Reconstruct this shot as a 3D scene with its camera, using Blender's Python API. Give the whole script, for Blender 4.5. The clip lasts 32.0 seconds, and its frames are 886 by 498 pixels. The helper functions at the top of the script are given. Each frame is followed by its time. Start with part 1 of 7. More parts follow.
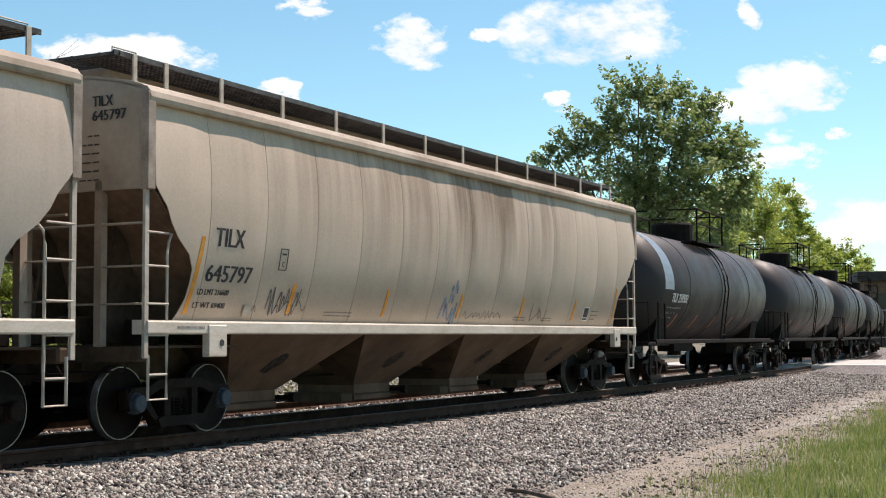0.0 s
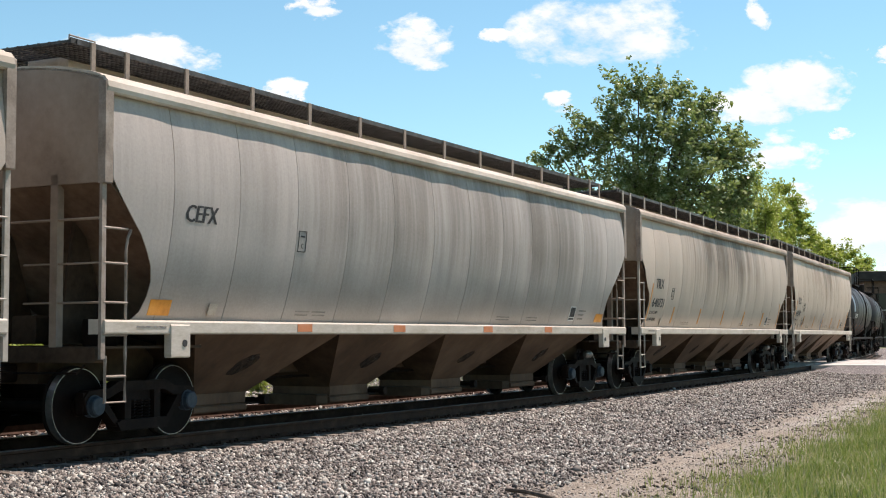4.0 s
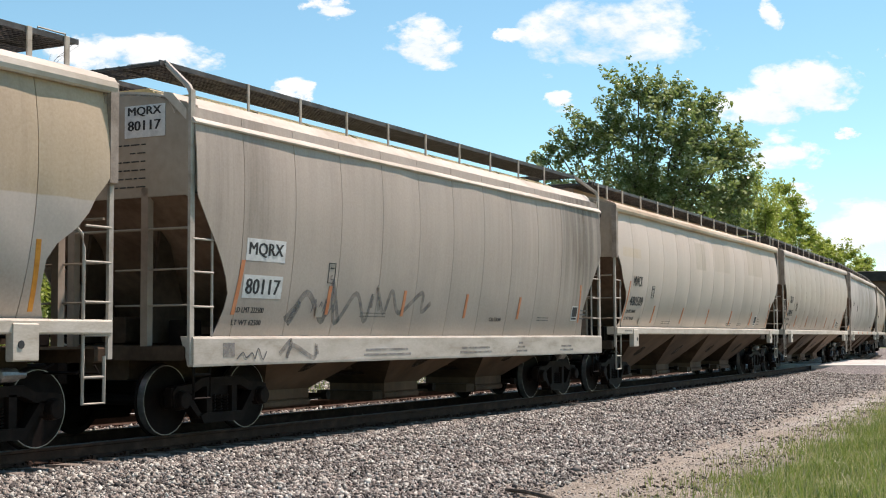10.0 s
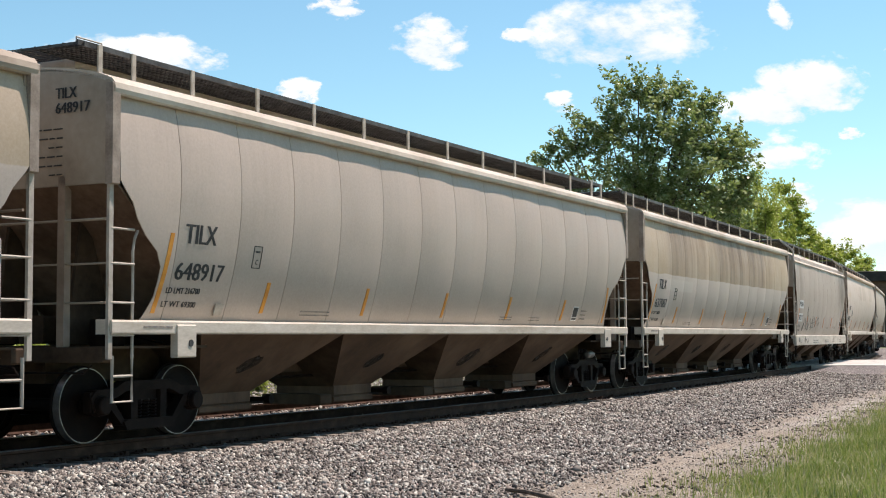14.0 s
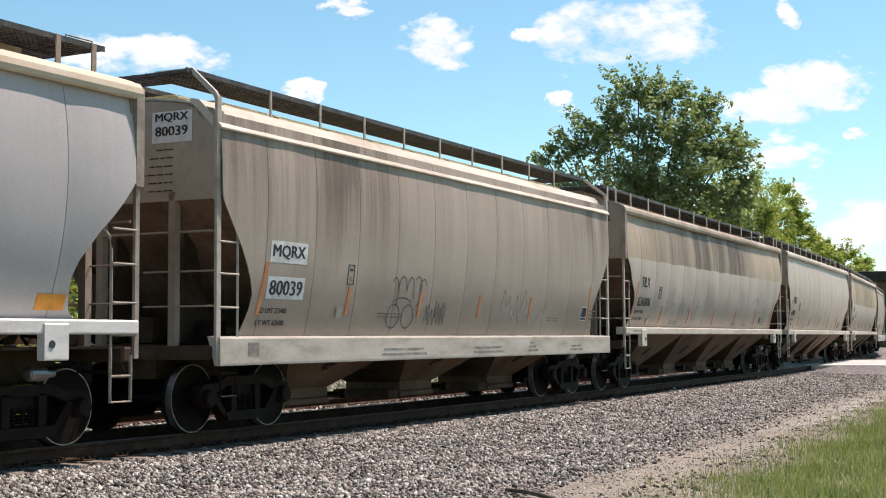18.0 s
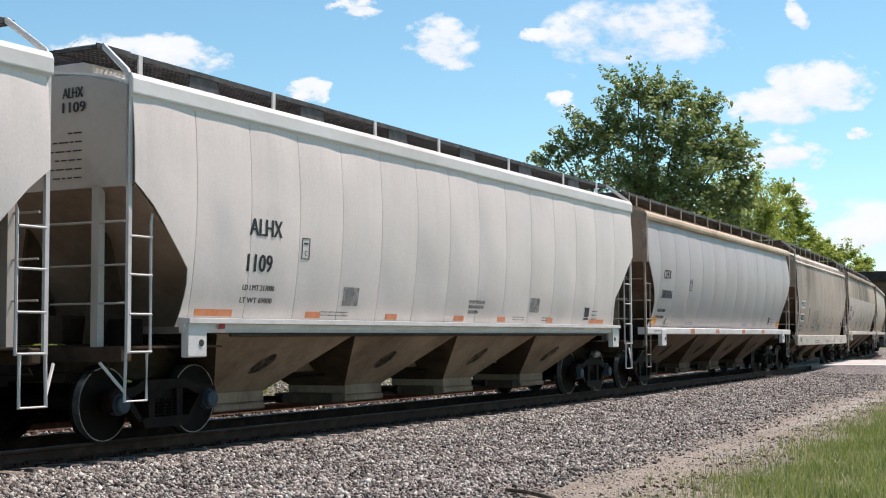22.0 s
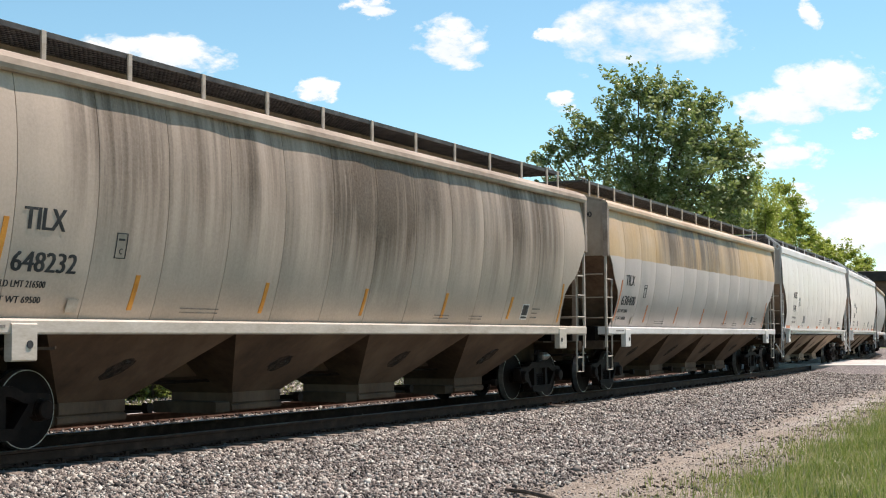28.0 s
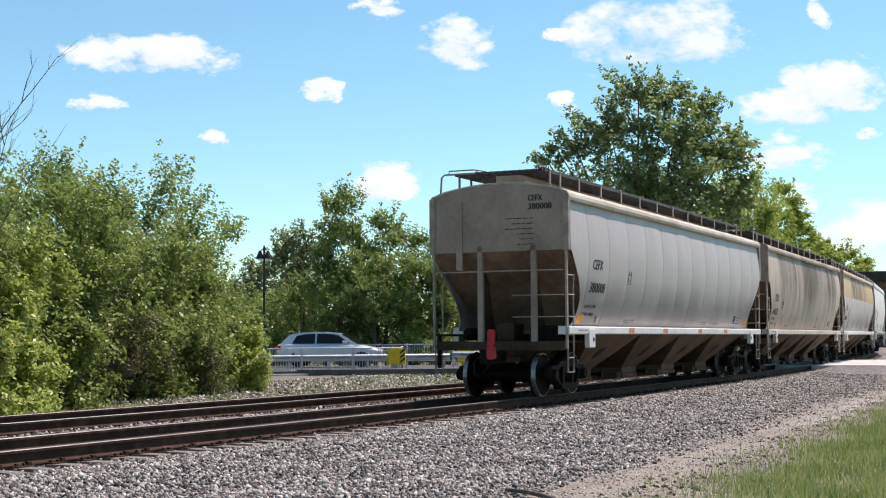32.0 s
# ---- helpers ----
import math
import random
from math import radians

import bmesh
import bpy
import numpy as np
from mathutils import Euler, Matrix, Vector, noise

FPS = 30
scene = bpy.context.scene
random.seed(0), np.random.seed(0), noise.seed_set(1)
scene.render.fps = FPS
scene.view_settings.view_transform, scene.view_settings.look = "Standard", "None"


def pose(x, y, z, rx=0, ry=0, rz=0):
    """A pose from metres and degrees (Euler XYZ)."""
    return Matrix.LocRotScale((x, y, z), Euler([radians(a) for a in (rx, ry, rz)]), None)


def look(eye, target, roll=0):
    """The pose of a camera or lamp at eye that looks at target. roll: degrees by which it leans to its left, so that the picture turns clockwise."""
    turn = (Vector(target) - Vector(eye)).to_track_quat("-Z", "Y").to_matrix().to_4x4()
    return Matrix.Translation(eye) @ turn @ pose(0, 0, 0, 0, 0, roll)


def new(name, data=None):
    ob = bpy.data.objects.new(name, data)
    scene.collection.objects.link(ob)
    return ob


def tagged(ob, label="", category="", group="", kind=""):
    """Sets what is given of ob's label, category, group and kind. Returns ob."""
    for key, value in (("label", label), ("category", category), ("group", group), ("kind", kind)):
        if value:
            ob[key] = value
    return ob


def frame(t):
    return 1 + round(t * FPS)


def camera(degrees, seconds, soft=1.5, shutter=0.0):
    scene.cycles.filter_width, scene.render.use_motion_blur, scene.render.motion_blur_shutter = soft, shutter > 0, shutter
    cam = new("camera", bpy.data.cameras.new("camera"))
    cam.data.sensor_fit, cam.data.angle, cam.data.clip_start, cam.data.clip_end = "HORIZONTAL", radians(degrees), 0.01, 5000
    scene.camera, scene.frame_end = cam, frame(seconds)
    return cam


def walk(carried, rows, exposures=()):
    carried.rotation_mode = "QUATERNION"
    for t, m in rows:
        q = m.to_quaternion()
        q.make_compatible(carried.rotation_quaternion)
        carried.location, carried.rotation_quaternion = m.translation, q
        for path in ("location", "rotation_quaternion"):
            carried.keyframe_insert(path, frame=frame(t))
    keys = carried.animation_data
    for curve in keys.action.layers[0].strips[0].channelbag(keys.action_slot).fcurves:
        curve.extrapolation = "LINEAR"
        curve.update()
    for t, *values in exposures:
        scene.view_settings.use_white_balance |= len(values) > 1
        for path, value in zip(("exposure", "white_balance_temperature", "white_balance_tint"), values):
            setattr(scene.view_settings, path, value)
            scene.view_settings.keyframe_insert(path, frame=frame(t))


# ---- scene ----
cam = camera(36.14, 32.0, soft=1.1)
EYE = Vector((0.0, -12.405, 1.243))
VIEW = look(EYE, EYE + Vector((0.88034, 0.46980, 0.06554)), -0.323)
walk(cam, [(0.0, VIEW), (32.0, VIEW)], [(0.0, 0.0, 6500, 10), (18.0, 0.0, 6480, 10), (20.5, -0.05, 6400, 11), (22.0, -0.13, 6280, 11), (24.0, -0.32, 6230, 11), (25.5, -0.12, 6350, 11), (27.8, 0.0, 6520, 10), (30.0, 0.0, 6350, 11), (32.0, -0.05, 6150, 12)])

# ---- light ----
SUN_DIR = Vector((0.46, -0.205, 0.85)).normalized()
world = bpy.data.worlds.new("world")
scene.world = world
world.use_nodes = True
wn = world.node_tree
sky = wn.nodes.new("ShaderNodeTexSky")
sky.sky_type = "NISHITA"
sky.sun_disc = False
sky.sun_elevation = math.asin(SUN_DIR.z)
sky.sun_rotation = math.atan2(SUN_DIR.x, SUN_DIR.y)
sky.air_density, sky.dust_density, sky.ozone_density = 1.0, 0.0, 3.0
background = wn.nodes["Background"]
background.inputs["Strength"].default_value = 0.15
tint = wn.nodes.new("ShaderNodeMix")
tint.data_type, tint.blend_type = "RGBA", "MULTIPLY"
tint.inputs[0].default_value, tint.inputs[7].default_value = 1.0, (0.96, 1.115, 1.0, 1)
wn.links.new(sky.outputs[0], tint.inputs[6])
wn.links.new(tint.outputs[2], background.inputs[0])
sun = new("sun", bpy.data.lights.new("sun", "SUN"))
sun.data.energy, sun.data.angle, sun.data.color = 7.4, radians(0.53), (1.0, 0.838, 0.752)
sun.matrix_world = look(SUN_DIR * 100, (0, 0, 0))

# ---- the line: a straight, then a long left-hand curve ----
BEND, RADIUS = 11.8, 554.4
SPACING = 3.9


def on_track(s, y=0.0):
    """Ground point at distance s along the line, y metres to its left, and the heading."""
    if s <= BEND:
        return s, y, 0.0
    a = (s - BEND) / RADIUS
    return BEND + (RADIUS - y) * math.sin(a), RADIUS - (RADIUS - y) * math.cos(a), a


# ---- materials ----
def nodes_of(name):
    m = bpy.data.materials.new(name)
    m.use_nodes = True
    nt = m.node_tree
    return m, nt, nt.nodes["Principled BSDF"]


def add(nt, kind, **values):
    n = nt.nodes.new(kind)
    for k, v in values.items():
        n.inputs[k].default_value = v
    return n


def mapped(nt, scale, offset=(0, 0, 0), source="Object"):
    tc = nt.nodes.new("ShaderNodeTexCoord")
    mp = nt.nodes.new("ShaderNodeMapping")
    mp.inputs["Scale"].default_value = scale
    mp.inputs["Location"].default_value = offset
    nt.links.new(tc.outputs[source], mp.inputs[0])
    return mp.outputs[0]


def noisy(nt, vec, scale, detail=5.0, rough=0.55):
    n = add(nt, "ShaderNodeTexNoise", Scale=scale, Detail=detail, Roughness=rough)
    nt.links.new(vec, n.inputs["Vector"])
    return n.outputs["Fac"]


def ramp(nt, fac, stops):
    n = nt.nodes.new("ShaderNodeValToRGB")
    e = n.color_ramp.elements
    while len(e) < len(stops):
        e.new(0.5)
    for k, (p, c) in enumerate(stops):
        e[k].position = p
        e[k].color = (*c, 1) if isinstance(c, tuple) else (c, c, c, 1)
    nt.links.new(fac, n.inputs[0])
    return n.outputs[0]


def mixed(nt, fac, a, b, mode="MIX"):
    n = nt.nodes.new("ShaderNodeMix")
    n.data_type, n.blend_type = "RGBA", mode
    for socket, v in ((n.inputs[0], fac), (n.inputs[6], a), (n.inputs[7], b)):
        if isinstance(v, (int, float)):
            socket.default_value = v
        elif isinstance(v, tuple):
            socket.default_value = (*v, 1)
        else:
            nt.links.new(v, socket)
    return n.outputs[2]


def maths(nt, op, a, b=0.0, clamp=False):
    n = nt.nodes.new("ShaderNodeMath")
    n.operation, n.use_clamp = op, clamp
    for k, v in enumerate((a, b)):
        if isinstance(v, (int, float)):
            n.inputs[k].default_value = v
        else:
            nt.links.new(v, n.inputs[k])
    return n.outputs[0]


def bumped(nt, bsdf, height, strength, distance=0.01):
    b = add(nt, "ShaderNodeBump", Strength=strength, Distance=distance)
    nt.links.new(height, b.inputs["Height"])
    nt.links.new(b.outputs[0], bsdf.inputs["Normal"])


def surface(name, dark, mid, light, scale=3.0, rough=0.7, metal=0.0, bump=0.2, stretch=(1, 1, 1), distance=0.01, gloss=0.3):
    """A worn surface: three tones at two scales, with fine relief."""
    m, nt, bsdf = nodes_of(name)
    v = mapped(nt, stretch)
    big = noisy(nt, v, scale, 4)
    fine = noisy(nt, v, scale * 9, 6, 0.65)
    c = ramp(nt, big, [(0.32, dark), (0.5, mid), (0.7, light)])
    c = mixed(nt, 0.35, c, ramp(nt, fine, [(0.3, dark), (0.7, light)]))
    nt.links.new(c, bsdf.inputs["Base Color"])
    bsdf.inputs["Metallic"].default_value = metal
    bsdf.inputs["Specular IOR Level"].default_value = gloss
    nt.links.new(ramp(nt, fine, [(0.25, max(rough - 0.15, 0.05)), (0.75, min(rough + 0.12, 1.0))]), bsdf.inputs["Roughness"])
    bumped(nt, bsdf, fine, bump, distance)
    return m


def car_paint(name, base, stain, streak=0.5, seed=0.0, band=None, band_z=2.9, grime=0.35, low_z=2.6, dirt_shade=(2.3, 0.35), zones=((0.0, 0.5), (1.0, 0.5)), length=17.78, rough=0.5, dents=0.25, patches=()):
    """Weathered paint on a car's side. zones: share of the length and strength of the rain streaks that hang from the roof there; low_z: how far down
    they run; band: a repainted lower side leaves an upper band; patches: newer or dirtier rectangles (x0, x1, z0, z1, colour, strength)."""
    base, stain = (base[0] * 1.095, base[1] * 1.055, base[2] * 1.05), (stain[0], stain[1] * 0.95, stain[2] * 0.93)
    m, nt, bsdf = nodes_of(name)
    tc = nt.nodes.new("ShaderNodeTexCoord")
    sep = nt.nodes.new("ShaderNodeSeparateXYZ")
    nt.links.new(tc.outputs["Object"], sep.inputs[0])
    x, z = sep.outputs["X"], sep.outputs["Z"]
    v = mapped(nt, (1, 1, 1), (seed * 13.7, 0, seed * 3.1))
    wide = noisy(nt, mapped(nt, (1.25, 0.2, 0.05), (seed * 7.3, 0, seed)), 0.9, 5, 0.62)
    thin = noisy(nt, mapped(nt, (4.5, 0.5, 0.22), (seed * 3.3, 0, seed)), 1.6, 5, 0.68)
    hair = noisy(nt, mapped(nt, (16.0, 1.0, 0.5), (seed * 2.3, 0, seed)), 1.2, 3, 0.6)
    soft = noisy(nt, v, 0.55, 5)
    cloud = noisy(nt, mapped(nt, (1, 1, 1), (seed * 5.7, 3.0, seed)), 1.7, 6, 0.62)
    fine = noisy(nt, v, 26.0, 6, 0.7)
    col = mixed(nt, ramp(nt, soft, [(0.35, 0.0), (0.68, grime)]), base, tuple(0.5 * a + 0.5 * b for a, b in zip(base, stain)))
    col = mixed(nt, ramp(nt, cloud, [(0.42, 0.0), (0.7, 0.22)]), col, tuple(min(1.18 * a, 0.86) for a in base))
    up = 1.0
    if band:
        wob = noisy(nt, mapped(nt, (0.6, 0.6, 0.2), (seed, 0, 0)), 2.0, 3)
        edge = maths(nt, "ADD", z, maths(nt, "MULTIPLY", wob, 0.08))
        up = maths(nt, "MULTIPLY", maths(nt, "SUBTRACT", edge, band_z + 0.04), 45.0, True)
        tone = mixed(nt, ramp(nt, soft, [(0.4, 0.0), (0.62, 0.6)]), band, tuple(0.6 * a + 0.4 * b for a, b in zip(band, base)))
        col = mixed(nt, up, col, tone)
    # Splashed dirt, and the shade of the inward-curving lower sheets put into the colour.
    if dirt_shade:
        z_top, much = dirt_shade
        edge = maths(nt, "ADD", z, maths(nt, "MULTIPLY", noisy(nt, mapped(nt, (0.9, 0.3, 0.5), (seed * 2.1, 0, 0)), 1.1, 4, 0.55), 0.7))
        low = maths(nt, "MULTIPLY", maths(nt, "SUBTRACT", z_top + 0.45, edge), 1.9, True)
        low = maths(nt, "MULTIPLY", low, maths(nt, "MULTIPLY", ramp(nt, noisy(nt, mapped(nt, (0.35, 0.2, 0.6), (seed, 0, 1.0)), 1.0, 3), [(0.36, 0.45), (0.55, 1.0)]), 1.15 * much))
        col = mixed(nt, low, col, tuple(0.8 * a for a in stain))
    # streaks: strong where the zones say so, broken into runs of several widths
    share = maths(nt, "ADD", maths(nt, "DIVIDE", x, length), 0.5)
    zone = ramp(nt, share, list(zones))
    reach = noisy(nt, mapped(nt, (1.5, 0.1, 0.02), (seed * 4.9, 0, seed)), 1.1, 5, 0.65)
    hang = maths(nt, "MULTIPLY", maths(nt, "SUBTRACT", z, maths(nt, "ADD", low_z - 0.9, maths(nt, "MULTIPLY", reach, 1.8))), 0.75, True)
    if band:
        hang = maths(nt, "MULTIPLY", maths(nt, "ADD", maths(nt, "MULTIPLY", hang, 0.4), 0.6), up, True)
    heavy = ramp(nt, wide, [(0.36, 0.35), (0.47, 0.8), (0.56, 1.1)])
    run = maths(nt, "MULTIPLY", maths(nt, "MULTIPLY", zone, hang), streak)
    s1 = maths(nt, "MULTIPLY", maths(nt, "MULTIPLY", heavy, ramp(nt, thin, [(0.32, 0.8), (0.52, 1.2)])), run, True)
    s2 = maths(nt, "MULTIPLY", ramp(nt, thin, [(0.48, 0.0), (0.66, 0.8)]), maths(nt, "ADD", maths(nt, "MULTIPLY", run, 0.75), 0.05), True)
    s3 = maths(nt, "MULTIPLY", ramp(nt, hair, [(0.6, 0.0), (0.72, 0.5)]), maths(nt, "MULTIPLY", run, 0.5), True)
    col = mixed(nt, s1, col, tuple(0.85 * a for a in stain))
    col = mixed(nt, s2, col, tuple(0.75 * a for a in stain))
    col = mixed(nt, s3, col, tuple(min(1.1 * a, 0.8) for a in base))
    for x0, x1, z0, z1, tone, much in patches:
        ax = maths(nt, "MULTIPLY", maths(nt, "MULTIPLY", maths(nt, "SUBTRACT", x, x0), 30.0, True), maths(nt, "MULTIPLY", maths(nt, "SUBTRACT", x1, x), 30.0, True))
        az = maths(nt, "MULTIPLY", maths(nt, "MULTIPLY", maths(nt, "SUBTRACT", z, z0), 30.0, True), maths(nt, "MULTIPLY", maths(nt, "SUBTRACT", z1, z), 30.0, True))
        worn = ramp(nt, thin, [(0.3, 0.6 * much), (0.6, much)])
        col = mixed(nt, maths(nt, "MULTIPLY", maths(nt, "MULTIPLY", ax, az), worn), col, tone)
    col = mixed(nt, 0.14, col, ramp(nt, fine, [(0.3, tuple(0.5 * a for a in stain)), (0.7, tuple(min(1.12 * a, 0.85) for a in base))]))
    nt.links.new(col, bsdf.inputs["Base Color"])
    nt.links.new(ramp(nt, cloud, [(0.35, rough), (0.7, min(rough + 0.2, 0.9))]), bsdf.inputs["Roughness"])
    bsdf.inputs["Specular IOR Level"].default_value = 0.22
    bumped(nt, bsdf, noisy(nt, mapped(nt, (1.0, 1.0, 0.7), (seed * 13.7, 0, seed * 3.1)), 1.1, 1.2, 0.4), dents, 0.07)
    return m


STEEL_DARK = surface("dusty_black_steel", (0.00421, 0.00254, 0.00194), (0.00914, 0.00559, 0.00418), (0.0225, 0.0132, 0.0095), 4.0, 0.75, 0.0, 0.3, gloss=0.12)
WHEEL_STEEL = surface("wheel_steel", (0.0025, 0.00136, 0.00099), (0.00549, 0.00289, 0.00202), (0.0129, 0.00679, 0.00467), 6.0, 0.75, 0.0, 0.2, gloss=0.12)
TREAD = surface("polished_tread", (0.16, 0.15, 0.14), (0.25, 0.24, 0.23), (0.36, 0.35, 0.34), 9.0, 0.4, 0.8, 0.05)
RAIL_SIDE = surface("rusty_rail", (0.0216, 0.0118, 0.00807), (0.0456, 0.0255, 0.0174), (0.096, 0.0549, 0.0374), 5.0, 0.8, 0.1, 0.4, gloss=0.12)
RAIL_HEAD = surface("worn_rail_head", (0.09, 0.083, 0.076), (0.15, 0.14, 0.13), (0.22, 0.21, 0.20), 3.0, 0.5, 0.7, 0.08, (0.3, 3, 3))
TIE_WOOD = surface("weathered_tie", (0.063, 0.0484, 0.0387), (0.153, 0.123, 0.103), (0.27, 0.229, 0.189), 3.0, 0.9, 0.0, 0.6, (5, 0.6, 3))
GRATING = surface("galvanised_grating", (0.03, 0.028, 0.027), (0.07, 0.066, 0.063), (0.14, 0.135, 0.13), 5.0, 0.6, 0.4, 0.1)
GLASS_BLACK = surface("dark_window_glass", (0.008, 0.009, 0.011), (0.012, 0.013, 0.015), (0.018, 0.019, 0.02), 2.0, 0.08, 0.0, 0.0)
INK = surface("black_stencil_paint", (0.02, 0.02, 0.02), (0.035, 0.035, 0.036), (0.07, 0.07, 0.07), 8.0, 0.7, 0.0, 0.1)
INK_FAINT = surface("faded_stencil_paint", (0.16, 0.155, 0.15), (0.22, 0.21, 0.20), (0.3, 0.29, 0.28), 8.0, 0.7, 0.0, 0.1)
INK_WHITE = surface("white_stencil_paint", (0.45, 0.45, 0.44), (0.62, 0.62, 0.6), (0.75, 0.75, 0.73), 8.0, 0.7, 0.0, 0.1)
ORANGE = surface("orange_reflector", (0.45, 0.17, 0.02), (0.62, 0.26, 0.03), (0.72, 0.34, 0.06), 6.0, 0.5, 0.0, 0.1)
ORANGE_OLD = surface("faded_orange_reflector", (0.459, 0.159, 0.0612), (0.546, 0.199, 0.0816), (0.6, 0.263, 0.136), 6.0, 0.6, 0.0, 0.1)
RED_MARK = surface("red_marker", (0.3, 0.008, 0.012), (0.413, 0.016, 0.024), (0.488, 0.04, 0.04), 6.0, 0.45, 0.0, 0.1)
BLUE_CAP = surface("blue_bearing_cap", (0.016, 0.024, 0.034), (0.03, 0.045, 0.062), (0.055, 0.075, 0.095), 9.0, 0.6, 0.0, 0.2)
SPRAY = surface("dark_spray_paint", (0.05, 0.05, 0.055), (0.09, 0.09, 0.095), (0.16, 0.16, 0.16), 12.0, 0.6, 0.0, 0.0)
SPRAY_BLUE = surface("blue_spray_paint", (0.13, 0.19, 0.30), (0.2, 0.27, 0.38), (0.3, 0.36, 0.45), 12.0, 0.6, 0.0, 0.0)
SPRAY_SOFT = surface("blurred_grey_spray_paint", (0.10, 0.10, 0.10), (0.16, 0.155, 0.15), (0.24, 0.235, 0.225), 12.0, 0.7, 0.0, 0.0)


def sheer(m, cover):
    """Lets the paint below show through a thin sprayed coat."""
    nt = m.node_tree
    clear = nt.nodes.new("ShaderNodeBsdfTransparent")
    mx = nt.nodes.new("ShaderNodeMixShader")
    nt.links.new(ramp(nt, noisy(nt, mapped(nt, (1, 1, 1)), 5.0, 5, 0.65), [(0.35, cover * 0.35), (0.65, cover)]), mx.inputs[0])
    nt.links.new(clear.outputs[0], mx.inputs[1])
    nt.links.new(nt.nodes["Principled BSDF"].outputs[0], mx.inputs[2])
    nt.links.new(mx.outputs[0], nt.nodes["Material Output"].inputs[0])
    return m


sheer(SPRAY_SOFT, 0.7)
sheer(INK_FAINT, 0.75)
sheer(SPRAY_BLUE, 0.75)
SMUDGE = sheer(surface("greasy_black_smudge", (0.012, 0.010, 0.009), (0.022, 0.018, 0.015), (0.045, 0.037, 0.03), 9.0, 0.7, 0.0, 0.0), 0.95)
SPRAY_PALE = surface("pale_spray_paint", (0.45, 0.45, 0.45), (0.55, 0.55, 0.55), (0.65, 0.65, 0.65), 12.0, 0.6, 0.0, 0.0)
HATCH_TAN = surface("tan_hatch_cover", (0.42, 0.33, 0.17), (0.58, 0.47, 0.25), (0.7, 0.6, 0.36), 4.0, 0.6, 0.0, 0.1)
CONCRETE = surface("pale_concrete", (0.36, 0.34, 0.31), (0.48, 0.46, 0.42), (0.58, 0.56, 0.52), 1.5, 0.85, 0.0, 0.2)
BARK = surface("grey_bark", (0.05, 0.04, 0.032), (0.11, 0.09, 0.07), (0.18, 0.15, 0.12), 5.0, 0.95, 0.0, 0.7, (2, 2, 0.4))


